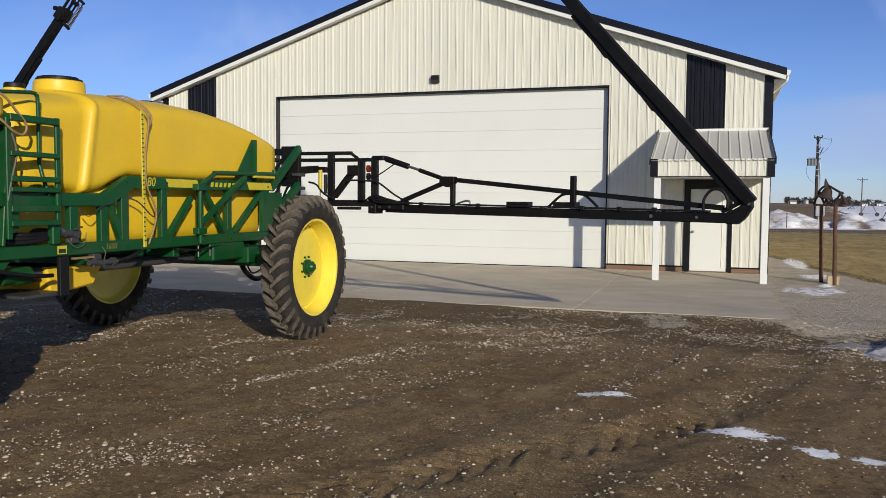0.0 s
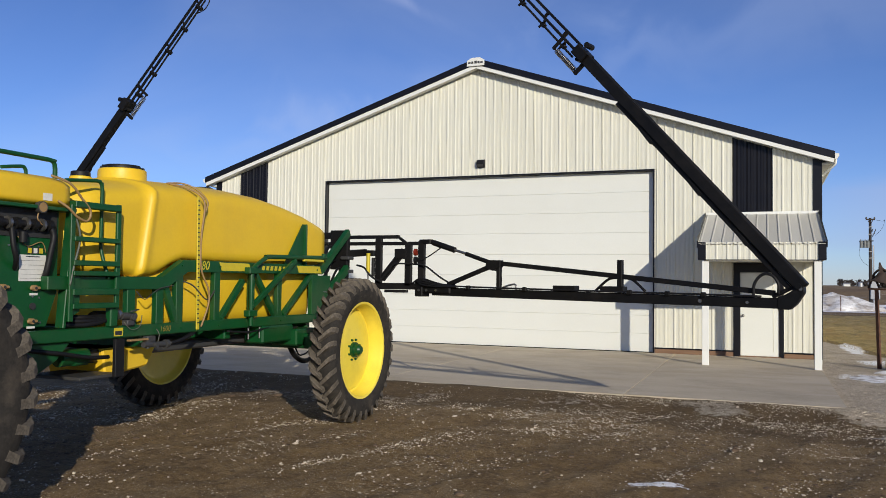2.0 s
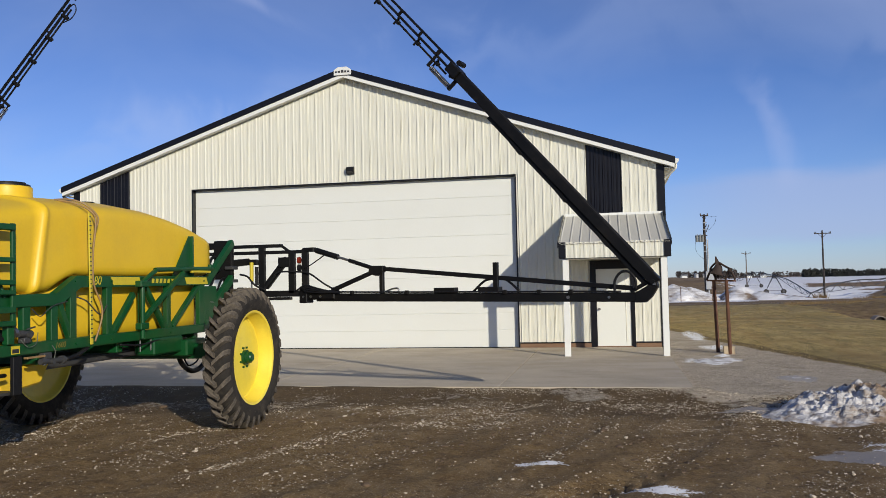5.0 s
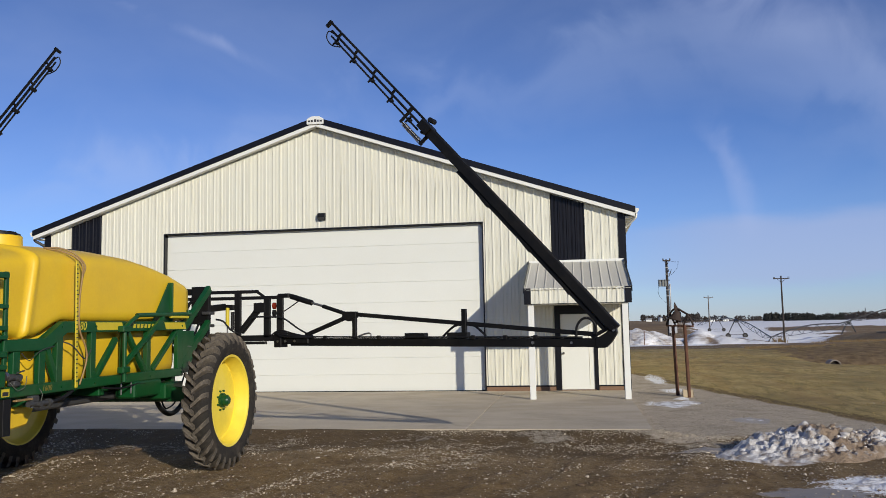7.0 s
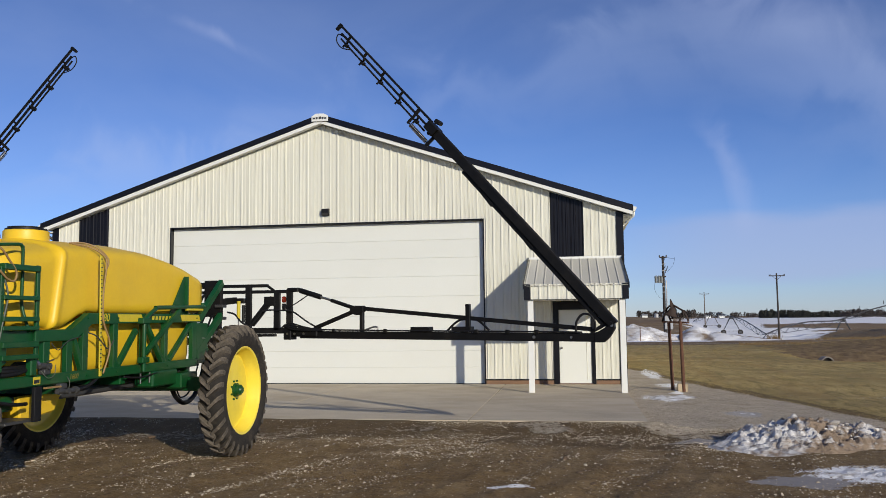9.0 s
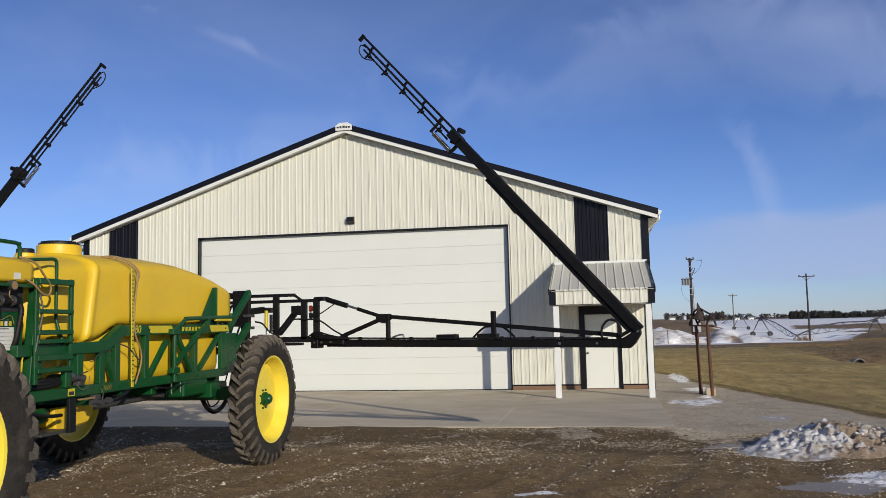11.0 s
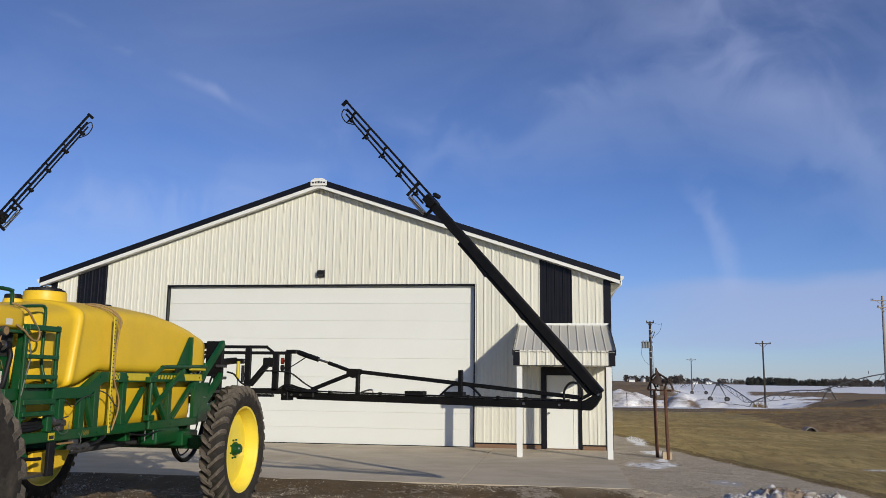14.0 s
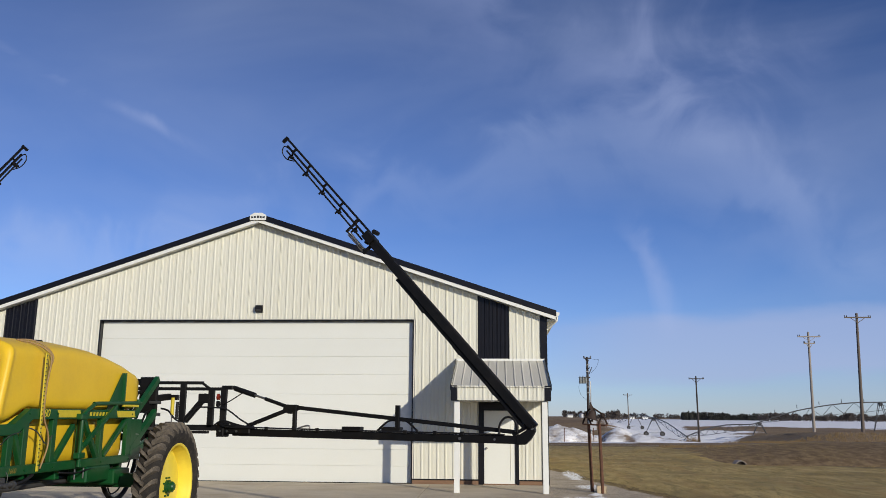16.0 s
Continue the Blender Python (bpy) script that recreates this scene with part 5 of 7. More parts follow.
for z in (1.875, 1.835, 1.795, 1.755, 1.72):
    part("print_line", box(B(), XR - 0.0948, -16.155, z - 0.001, XR - 0.0938, -15.905, z + 0.001), M_DARKGREY, lab)
decal = part("decal", box(B(), XR - 0.099, -16.09, 1.935, XR - 0.095, -15.92, 1.99), M_INK, panel, "black and yellow warning decal")
for y in (-16.085, -15.965):
    part("decal_print", box(B(), XR - 0.0948, y, 1.94, XR - 0.0935, y + 0.04, 1.985), M_YSTRIPE, decal)
part("decal_print", box(B(), XR - 0.0948, -16.025, 1.94, XR - 0.0935, -15.985, 1.985), M_LABEL, decal)
for y, z in ((-16.02, 1.635), (-16.34, 1.645), (-16.04, 1.345), (-16.36, 1.375)):
    b = B()
    rod(b, (XR - 0.10, y, z), (XR - 0.06, y, z), 0.026)
    beam(b, (XR - 0.065, y - 0.055, z), (XR - 0.065, y + 0.055, z), 0.02, 0.030, 0.008)
    handle = part("valve_handle", b, M_TANHOSE, panel, "tan plastic valve handle", 40)
    part("handle_bolt", rod(B(), (XR - 0.056, y, z), (XR - 0.050, y, z), 0.012, n=8), M_INK, handle)
    part("valve_label", box(B(), XR - 0.099, y - 0.03, z - 0.064, XR - 0.096, y + 0.055, z - 0.044), M_LABEL, panel)
for y, z in ((-15.97, 2.0), (-16.28, 2.0), (-15.95, 1.55), (-16.2, 1.46), (-16.02, 1.56), (-15.93, 1.33), (-16.3, 1.55)):
    part("panel_bolt", rod(B(), (XR - 0.10, y, z), (XR - 0.092, y, z), 0.009, n=8), M_STEEL, panel)
part("socket", rod(B(), (XR - 0.10, -16.02, 1.475), (XR - 0.085, -16.02, 1.475), 0.03, n=16), M_INK, panel)
b = rod(B(), (XR - 0.06, -16.75, 2.19), (XR - 0.06, -15.86, 2.19), 0.032)
for y in (-16.6, -16.42, -16.24, -16.06, -15.9):
    rod(b, (XR - 0.06, y - 0.022, 2.19), (XR - 0.06, y + 0.022, 2.19), 0.05, n=14)
for y in (-16.51, -16.33, -16.15, -15.98):
    part("hose_clamp", rod(B(), (XR - 0.06, y - 0.012, 2.19), (XR - 0.06, y + 0.012, 2.19), 0.056, n=14), M_STEEL, panel, "steel band clamp", 40)
part("manifold", b, M_HOSE, panel, "black valve manifold", 40)
for pts, r in (([(XR - 0.05, -15.90, 2.19), (XR - 0.03, -15.87, 2.10), (XR - 0.03, -15.90, 1.95), (XR - 0.05, -15.92, 1.78), (XR - 0.10, -15.91, 1.70)], 0.027),
               ([(XR - 0.05, -16.30, 2.18), (XR - 0.02, -16.30, 2.0), (XR - 0.03, -16.26, 1.88), (XR - 0.10, -16.21, 1.80)], 0.022),
               ([(XR - 0.05, -16.5, 2.18), (XR - 0.02, -16.52, 2.0), (XR - 0.03, -16.50, 1.86), (XR - 0.10, -16.46, 1.76)], 0.024)):
    part("panel_hose", tube(B(), pts, r, 10), M_HOSE, panel, "", True)
b = rod(B(), (XR - 0.06, -16.17, 2.12), (XR - 0.06, -16.17, 2.03), 0.035)
part("filter_bowl", b, M_HOSE, panel, "", 40)
b = rod(B(), (XR - 0.02, -16.05, 2.34), (XR + 0.03, -16.05, 2.34), 0.052, n=24)
gauge = part("pressure_gauge", b, M_DARKGREY, panel, "round pressure gauge", 40)
part("gauge_face", rod(B(), (XR + 0.0301, -16.05, 2.34), (XR + 0.033, -16.05, 2.34), 0.042, n=24), M_TANHOSE, gauge)
part("gauge_line", tube(B(), [(XR - 0.02, -16.05, 2.30), (XR - 0.02, -16.06, 2.24), (XR - 0.03, -16.0, 2.19)], 0.006), M_TANHOSE, panel, "", True)
part("panel_tube", tube(B(), [(XR + 0.03, -15.70, 2.32), (XR + 0.045, -15.64, 2.1), (XR + 0.045, -15.70, 1.85), (XR + 0.04, -15.74, 1.66)], 0.010), M_GREYHOSE, sprayer, "grey plastic tube", True)
part("panel_wire", tube(B(), [(XR - 0.09, -16.2, 2.08), (XR - 0.085, -16.1, 2.0), (XR - 0.085, -15.95, 2.04), (XR - 0.085, -15.9, 1.95)], 0.004), M_TANHOSE, panel, "", True)
# pump and valves on the lower rail
for k in range(5):
    pts = [(XR - 0.10 - 0.03 * k, -15.70 + 0.02 * k, 1.30 + 0.03 * (k % 3)), (XR - 0.04, -15.5, 1.29 + 0.035 * (k % 3)), (XR - 0.02 - 0.02 * k, -15.3, 1.31 + 0.02 * k), (XR - 0.06, -15.12, 1.34 + 0.01 * k)]
    part("supply_hose", tube(B(), pts, 0.024, 8), M_HOSE, sprayer, "", True)
b = B()
rod(b, (XR + 0.0, -15.05, 1.36), (XR + 0.0, -14.86, 1.35), 0.036, n=16)
rod(b, (XR + 0.06, -14.93, 1.34), (XR - 0.06, -14.93, 1.34), 0.028, n=14)
beam(b, (XR + 0.05, -14.98, 1.40), (XR + 0.05, -14.86, 1.42), 0.02, 0.014, 0.004)
box(b, XR - 0.04, -15.0, 1.262, XR + 0.04, -14.9, 1.32, 0.008)
part("transfer_valve", b, M_DARKGREY, sprayer, "black ball valve", 40)
b = rod(B(), (XR - 0.02, -15.1, 1.37), (XR - 0.02, -15.06, 1.38), 0.05, n=18)
part("pump_cover", b, M_STEEL, sprayer, "", 40)
b = B()
rod(b, (XR + 0.03, -14.76, 1.06), (XR + 0.03, -14.45, 1.05), 0.030, n=16)
rod(b, (XR + 0.03, -14.62, 1.05), (XR + 0.09, -14.62, 1.05), 0.026, n=14)
rod(b, (XR + 0.03, -14.70, 1.02), (XR + 0.03, -14.70, 1.10), 0.022, n=10)
rod(b, (XR + 0.03, -14.44, 1.05), (XR + 0.03, -14.40, 1.05), 0.045, n=16)
box(b, XR - 0.02, -14.72, 1.08, XR + 0.05, -14.6, 1.145, 0.008)
part("fill_coupling", b, M_DARKGREY, sprayer, "black fill coupling", 40)
part("fill_line", tube(B(), [(XR + 0.03, -14.36, 1.05), (XR + 0.02, -14.15, 1.08), (XR - 0.06, -13.85, 1.14), (XR - 0.3, -13.6, 1.12)], 0.022, 10), M_HOSE, sprayer, "", True)
part("wire_tie", tube(B(), [(XR + 0.01, -15.02, 1.30), (XR + 0.04, -14.95, 1.225), (XR + 0.03, -14.82, 1.25), (XR + 0.02, -14.78, 1.36)], 0.004), M_GREYHOSE, sprayer, "", True)
part("wire_tie", tube(B(), [(XR + 0.01, -14.55, 1.21), (XR + 0.03, -14.53, 1.15), (XR + 0.04, -14.56, 1.08)], 0.004), M_GREYHOSE, sprayer, "", True)
part("mud_flap", box(B(), XR - 0.02, -15.13, 0.77, XR + 0.02, -15.01, 1.14, 0.004), M_HOSE, sprayer, "black rubber flap")
b = prism(B(), [(-15.0, 1.02), (-14.2, 1.02), (-14.35, 0.80), (-14.95, 0.74)], "x", CX - 0.2, CX + 0.55, 0.02)
part("sump_cone", b, M_YELLOW, tank, "yellow sump cone")
part("rail_step", box(B(), XR + 0.001, -14.97, 1.105, XR + 0.05, -14.70, 1.125, 0.004), M_TANHOSE, sprayer, "tan wooden block")
for pts in (([(XR - 0.1, -16.3, 1.12), (XR - 0.02, -15.8, 1.05), (XR - 0.05, -15.4, 0.98), (XR - 0.1, -15.1, 0.96)], [(XR - 0.3, -16.0, 1.1), (XR - 0.3, -15.5, 0.96), (XR - 0.35, -15.0, 0.9)],)):
    part("hydraulic_hose", tube(B(), pts, 0.02), M_HOSE, sprayer, "", True)
b = B()
prism(b, [(-15.5, 0.80), (-15.0, 0.80), (-15.0, 0.77), (-15.5, 0.77)], "x", CX + 0.1, XR - 0.05, 0.004)
# tray in dark grey: the shade on its edge is put into the colour
part("belly_tray", b, M_DARKGREY, sprayer, "steel tray coloured dark for the shade under the frame")
b = B()
rod(b, (XR - 0.2, -15.62, 0.98), (XR - 0.2, -15.3, 0.98), 0.08, n=16)
box(b, XR - 0.26, -15.5, 0.9, XR - 0.14, -15.28, 1.0, 0.02)
part("pump", b, M_GREEN, sprayer, "green hydraulic pump", 40)
part("lift_hose", tube(B(), [(1.3, -11.75, 1.0), (1.3, -11.64, 0.835), (1.3, -11.51, 0.70), (1.3, -11.30, 0.60), (1.3, -11.05, 0.61), (1.3, -10.8, 0.75), (1.3, -10.6, 1.05), (1.3, -10.5, 1.4)], 0.036, 10), M_HOSE, sprayer, "", True)
part("lift_hose", tube(B(), [(1.3, -11.6, 0.98), (1.3, -11.42, 0.72), (1.3, -11.29, 0.68), (1.3, -11.09, 0.74), (1.3, -10.9, 0.95), (1.3, -10.7, 1.3)], 0.012, 8), M_HOSE, sprayer, "", True)

# hose bundles between the tank end and the mast, and cables along the rail
for k, (x, z0, z1, r, m_) in enumerate(((1.30, 1.75, 2.05, 0.022, M_HOSE), (1.38, 1.62, 1.92, 0.018, M_HOSE), (1.22, 1.90, 2.25, 0.025, M_HOSE), (1.12, 1.70, 2.30, 0.02, M_HOSE), (1.43, 1.55, 1.75, 0.014, M_STEEL), (1.05, 2.0, 2.1, 0.022, M_HOSE))):
    pts = [(x, -11.3, z0), (x + 0.05, -11.05, z0 - 0.06 + 0.02 * k), (x + 0.03, -10.75, (z0 + z1) / 2 - 0.1), (x - 0.02, -10.45, z1 - 0.03), (x - 0.05, -10.2, z1)]
    part("boom_hose", tube(B(), pts, r), m_, sprayer, "", True)
for z in (1.4, 1.62, 1.85, 2.05):
    part("mast_clamp", box(B(), XR - 0.14, -10.34, z, XR + 0.0, -10.16, z + 0.05, 0.008), M_DARKGREY, sprayer)
part("rail_cable", tube(B(), [(XR - 0.02, -13.3, 1.12), (XR + 0.01, -12.9, 1.09), (XR + 0.01, -12.5, 1.12), (XR + 0.0, -12.1, 1.08), (XR - 0.05, -11.7, 1.1)], 0.012), M_HOSE, sprayer, "", True)
part("rail_cable", tube(B(), [(XR + 0.004, -14.85, 1.60), (XR + 0.02, -14.75, 1.52), (XR + 0.01, -14.62, 1.58), (XR + 0.01, -14.5, 1.63), (XR + 0.01, -14.3, 1.66)], 0.005), M_DARKGREY, sprayer, "", True)
for y in (-14.17, -13.515, -12.2, -11.3):
    for z in (1.20, 1.875):
        part("frame_bolt", rod(B(), (XR + 0.0005, y + 0.02, z), (XR + 0.012, y + 0.02, z), 0.014, n=6), M_GREEN, sprayer)
for y, z, w in ((-14.9, 1.30, 0.16), (-13.5, 1.30, 0.12), (-12.2, 1.30, 0.14)):
    part("gusset", prism(B(), [(y - w / 2, 1.262), (y + w / 2, 1.262), (y + 0.03, 1.262 + w * 0.6), (y - 0.03, 1.262 + w * 0.6)], "x", XR - 0.016, XR - 0.008), M_GREEN, sprayer)


# ---------------- boom of the sprayer ----------------
YB, XB = -9.62, 0.80
K = M_BOOM


def both(fn):
    """Builds a piece on the near wing and its mirror image on the other."""
    fn(lambda x: x)
    fn(lambda x: 2 * XB - x)


def P(f, x, z, dy=0.0):
    return (f(x), YB + dy, z)


# mast and centre rack
def rack(f):
    part("mast_post", beam(B(), (f(1.36), -10.22, 1.45), (f(1.36), -10.22, 2.50), 0.13, 0.10, 0.008), K, sprayer, "black steel mast")
    part("lift_arm", beam(B(), (f(1.36), -10.2, 2.14), (f(1.42), YB + 0.0, 2.185), 0.07, 0.11), K, sprayer)
    part("lift_arm", beam(B(), (f(1.36), -10.2, 1.62), (f(1.42), YB + 0.0, 1.66), 0.07, 0.09), K, sprayer)
    part("lift_bracket", box(B(), min(f(1.27), f(1.58)), YB - 0.04, 2.13, max(f(1.27), f(1.58)), YB + 0.06, 2.22, 0.01), K, sprayer)
    cyl = part("lift_cylinder", rod(B(), P(f, 1.51, 1.86, -0.07), P(f, 1.51, 2.17, -0.07), 0.032), M_YSTRIPE, sprayer, "yellow lift cylinder", 40)
    part("cylinder_rod", rod(B(), P(f, 1.51, 1.70, -0.07), P(f, 1.51, 1.86, -0.07), 0.012), M_STEEL, cyl)
    part("damper", rod(B(), P(f, 1.59, 1.80, -0.05), P(f, 1.59, 2.10, -0.05), 0.028), M_HOSE, sprayer, "", 40)
    part("rack_post", beam(B(), P(f, 1.665, 1.70), P(f, 1.665, 2.43), 0.10, 0.08), K, sprayer)
    part("rack_post", beam(B(), P(f, 2.18, 1.66), P(f, 2.18, 2.32), 0.10, 0.09), K, sprayer)
    part("rack_post", beam(B(), P(f, 2.405, 1.58), P(f, 2.405, 2.36), 0.10, 0.085), K, sprayer)
    part("rack_brace", beam(B(), P(f, 1.72, 1.76), P(f, 2.10, 2.22), 0.07, 0.10), K, sprayer)
    part("rack_slant", beam(B(), P(f, 2.0, 2.43), P(f, 2.14, 2.33), 0.05, 0.04), K, sprayer)
    part("rack_plate", box(B(), min(f(1.96), f(2.16)), YB - 0.06, 2.08, max(f(1.96), f(2.16)), YB + 0.03, 2.24, 0.008), K, sprayer)
    part("marker_light", revolve(B(), P(f, 2.325, 2.185, -0.06), [(-0.02, 0.001), (-0.02, 0.055), (0.02, 0.055), (0.02, 0.001)], 18), M_ORANGE, sprayer, "round red marker light", 40)
    part("marker_light", revolve(B(), P(f, 2.325, 2.065, -0.06), [(-0.02, 0.001), (-0.02, 0.055), (0.02, 0.055), (0.02, 0.001)], 18), M_HOSE, sprayer, "round dark rear light", 40)
    part("rack_shoe", box(B(), min(f(1.80), f(2.16)), YB - 0.08, 1.555, max(f(1.80), f(2.16)), YB + 0.05, 1.60, 0.006), K, sprayer)
    part("rack_hose", tube(B(), [P(f, 1.30, 1.98, -0.05), P(f, 1.45, 1.94, -0.09), P(f, 1.58, 1.80, -0.09), P(f, 1.75, 1.72, -0.09)], 0.016), M_HOSE, sprayer, "", True)
    part("rack_hose", tube(B(), [P(f, 1.72, 1.72, -0.09), P(f, 1.88, 1.90, -0.09), P(f, 1.98, 2.0, -0.09), P(f, 2.3, 2.0, -0.09), P(f, 2.5, 1.97, -0.09), P(f, 2.75, 1.80, -0.09), P(f, 2.95, 1.69, -0.09)], 0.014), M_HOSE, sprayer, "", True)
    part("rack_hose", tube(B(), [P(f, 2.42, 2.06, -0.06), P(f, 2.55, 2.12, -0.08), P(f, 2.75, 2.25, -0.08)], 0.010), M_HOSE, sprayer, "", True)


both(rack)
part("rack_rail", beam(B(), (2 * XB - 2.02, YB, 2.43), (2.02, YB, 2.43), 0.06, 0.055), K, sprayer)
part("rack_rail", beam(B(), (2 * XB - 2.44, YB, 2.325), (2.44, YB, 2.325), 0.07, 0.055), K, sprayer)
part("rack_rail", beam(B(), (2 * XB - 2.45, YB, 1.655), (2.45, YB, 1.655), 0.09, 0.10), K, sprayer)
part("mast_cross", beam(B(), (2 * XB - 1.36, -10.22, 1.5), (1.36, -10.22, 1.5), 0.1, 0.12), K, sprayer)
part("mast_cross", beam(B(), (2 * XB - 1.36, -10.22, 2.42), (1.36, -10.22, 2.42), 0.1, 0.1), K, sprayer)
for x in (XR - 0.045, XL + 0.045):
    part("mast_foot", beam(B(), (x, -11.22, 1.25), (x, -10.16, 1.5), 0.08, 0.14), M_GREEN, sprayer)
    part("mast_tie", box(B(), min(x, XB + (x - XB) * 0.55), -10.30, 1.90, max(x, XB + (x - XB) * 0.55), -10.2, 2.5, 0.01), K, sprayer)

HINGE = (7.80, 1.64)
ANG = radians(131.4)
ax, az = math.cos(ANG), math.sin(ANG)


def along(d, off=0.0):
    """A point d metres out along the raised arm, off metres to its upper side."""
    return HINGE[0] + 0.04 + ax * d + az * off, HINGE[1] + 0.09 + az * d - ax * off


# the near wing is still swung a little forward of square
WING_SWING = Matrix.Translation((2.45, YB, 0)) @ Matrix.Rotation(-radians(14.2), 4, "Z") @ Matrix.Diagonal((1.016, 1.0, 1.0, 1.0)) @ Matrix.Translation((-2.45, -YB, 0))


def wing(f):
    turn = WING_SWING if f(1.0) == 1.0 else Matrix.Identity(4)

    def swung(name, bm, mat, parent, label="", smooth=False):
        bmesh.ops.transform(bm, matrix=turn, verts=bm.verts)
        return part(name, bm, mat, parent, label, smooth)

    w = swung("boom_wing", beam(B(), P(f, 2.633, 1.585), P(f, 7.708, 1.525), 0.11, 0.125, 0.008), K, sprayer, "black inner boom wing")
    swung("wing_root", box(B(), min(f(2.450), f(2.989)), YB - 0.09, 1.55, max(f(2.450), f(2.989)), YB + 0.09, 1.70, 0.02), K, w)
    for k in range(4):
        swung("wing_hose", tube(B(), [P(f, 2.300 + 0.03 * k, 1.70 + 0.02 * k, -0.11), P(f, 2.482, 1.78 - 0.03 * k, -0.13), P(f, 2.741, 1.72 - 0.02 * k, -0.12), P(f, 3.021 + 0.04 * k, 1.66, -0.09)], 0.013), M_HOSE, w, "", True)
    for x in (2.42, 2.56, 2.74):
        swung("root_bolt", rod(B(), P(f, x, 1.60, -0.11), P(f, x, 1.60, -0.08), 0.02, n=6), M_STEEL, w)
    swung("root_plate", box(B(), min(f(2.340), f(2.482)), YB - 0.10, 1.50, max(f(2.340), f(2.482)), YB + 0.10, 1.76, 0.01), K, w)
    swung("tie_bar", beam(B(), P(f, 3.748, 2.015), P(f, 7.570, 1.645), 0.05, 0.065), K, w)
    swung("knee_plate", prism(B(), [(f(3.578), 1.94), (f(3.599), 2.06), (f(3.833), 2.055), (f(3.833), 1.96), (f(3.706), 1.90)], "y", YB - 0.05, YB + 0.05, 0.006), K, w)
    swung("knee_post", beam(B(), P(f, 3.790, 1.63), P(f, 3.790, 2.0), 0.06, 0.07), K, w)
    swung("strut", beam(B(), P(f, 2.892, 1.69), P(f, 3.642, 1.965), 0.05, 0.065), K, w)
    swung("fold_eye", box(B(), min(f(2.370), f(2.590)), YB - 0.05, 2.315, max(f(2.370), f(2.590)), YB + 0.05, 2.385, 0.012), K, w)
    c = swung("fold_cylinder", rod(B(), P(f, 2.612, 2.335), P(f, 3.011, 2.215), 0.045, n=16), K, w, "black hydraulic fold cylinder", 40)
    swung("cylinder_rod", rod(B(), P(f, 3.011, 2.215), P(f, 3.258, 2.145), 0.02), M_STEEL, c, "", 40)
    swung("rod_end", rod(B(), P(f, 3.215, 2.155), P(f, 3.642, 2.02), 0.032), K, w, "", 40)
    swung("stop_post", beam(B(), P(f, 5.642, 1.62), P(f, 5.642, 2.05), 0.07, 0.07), K, w)
    for x0, x1 in ((4.688, 5.024), (5.385, 5.710)):
        swung("rest_pad", box(B(), min(f(x0), f(x1)), YB - 0.07, 1.62, max(f(x0), f(x1)), YB + 0.07, 1.70, 0.006), K, w)
    for x0, x1 in ((5.474, 5.295), (5.808, 5.983)):
        swung("stop_brace", tube(B(), [P(f, x0 + (5.64 - x0) * 0.9, 1.815), P(f, x0, 1.79), P(f, x1, 1.64)], 0.018), K, w, "", True)
    swung("hose_clip", tube(B(), [P(f, 3.854, 1.66), P(f, 3.981, 1.70), P(f, 4.065, 1.70), P(f, 4.075, 1.63)], 0.014), M_STEEL, w, "", True)
    swung("spray_line", tube(B(), [P(f, 2.935, 1.67, -0.075), P(f, 3.684, 1.655, -0.075), P(f, 5.135, 1.635, -0.075), P(f, 6.593, 1.618, -0.075), P(f, 7.431, 1.605, -0.075)], 0.013, 8), M_HOSE, w, "", True)
    for x in (3.3, 4.25, 5.8, 6.3, 6.75):
        z = 1.655 - (x - 3) * 0.011
        swung("nozzle_clamp", box(B(), min(f(x - 0.03), f(x + 0.03)), YB - 0.095, z - 0.03, max(f(x - 0.03), f(x + 0.03)), YB - 0.055, z + 0.03, 0.006), K, w)
    swung("wing_bolt", rod(B(), P(f, 6.706, 1.535, -0.054), P(f, 6.706, 1.535, -0.075), 0.022, n=10), M_STEEL, w, "", 40)
    swung("wing_bolt", rod(B(), P(f, 7.265, 1.53, -0.054), P(f, 7.265, 1.53, -0.07), 0.018, n=10), M_STEEL, w, "", 40)
    swung("hinge_lug", prism(B(), [(f(7.60), 1.455), (f(7.74), 1.455), (f(7.82), 1.53), (f(7.90), 1.66), (f(7.89), 1.74), (f(7.82), 1.76), (f(7.76), 1.66), (f(7.66), 1.60), (f(7.60), 1.60)], "y", YB - 0.06, YB + 0.06, 0.01), K, w)
    swung("hinge_link", beam(B(), P(f, 7.54, 1.60), P(f, 7.78, 1.73), 0.05, 0.05), K, w)
    swung("link_pin", rod(B(), P(f, 7.86, 1.70, -0.075), P(f, 7.86, 1.70, 0.075), 0.02, n=12), M_STEEL, w, "", 40)
    swung("hinge_hose", tube(B(), [P(f, 7.339, 1.60, -0.05), P(f, 7.348, 1.75, -0.06), P(f, 7.431, 1.86, -0.06), P(f, 7.542, 1.86, -0.06), P(f, 7.616, 1.76, -0.06), P(f, 7.616, 1.64, -0.05)], 0.018), M_HOSE, w, "", True)
    # raised outer arm
    p = lambda d, off=0.0, dy=0.0: P(f, *along(d, off), dy)
    arm = swung("outer_arm", beam(B(), p(-0.04, 0.016), p(4.13, 0.012), 0.150, 0.13, 0.012, up=(0, 1, 0)), K, sprayer, "black raised outer boom arm")
    swung("arm_tie", beam(B(), p(0.06, -0.098), p(3.3, -0.082), 0.060, 0.07, 0.006, up=(0, 1, 0)), K, arm)
    for d in (0.75, 1.6, 2.55):
        swung("tie_lug", beam(B(), p(d, -0.11), p(d + 0.25, -0.09), 0.05, 0.09, 0.004, up=(0, 1, 0)), K, arm)
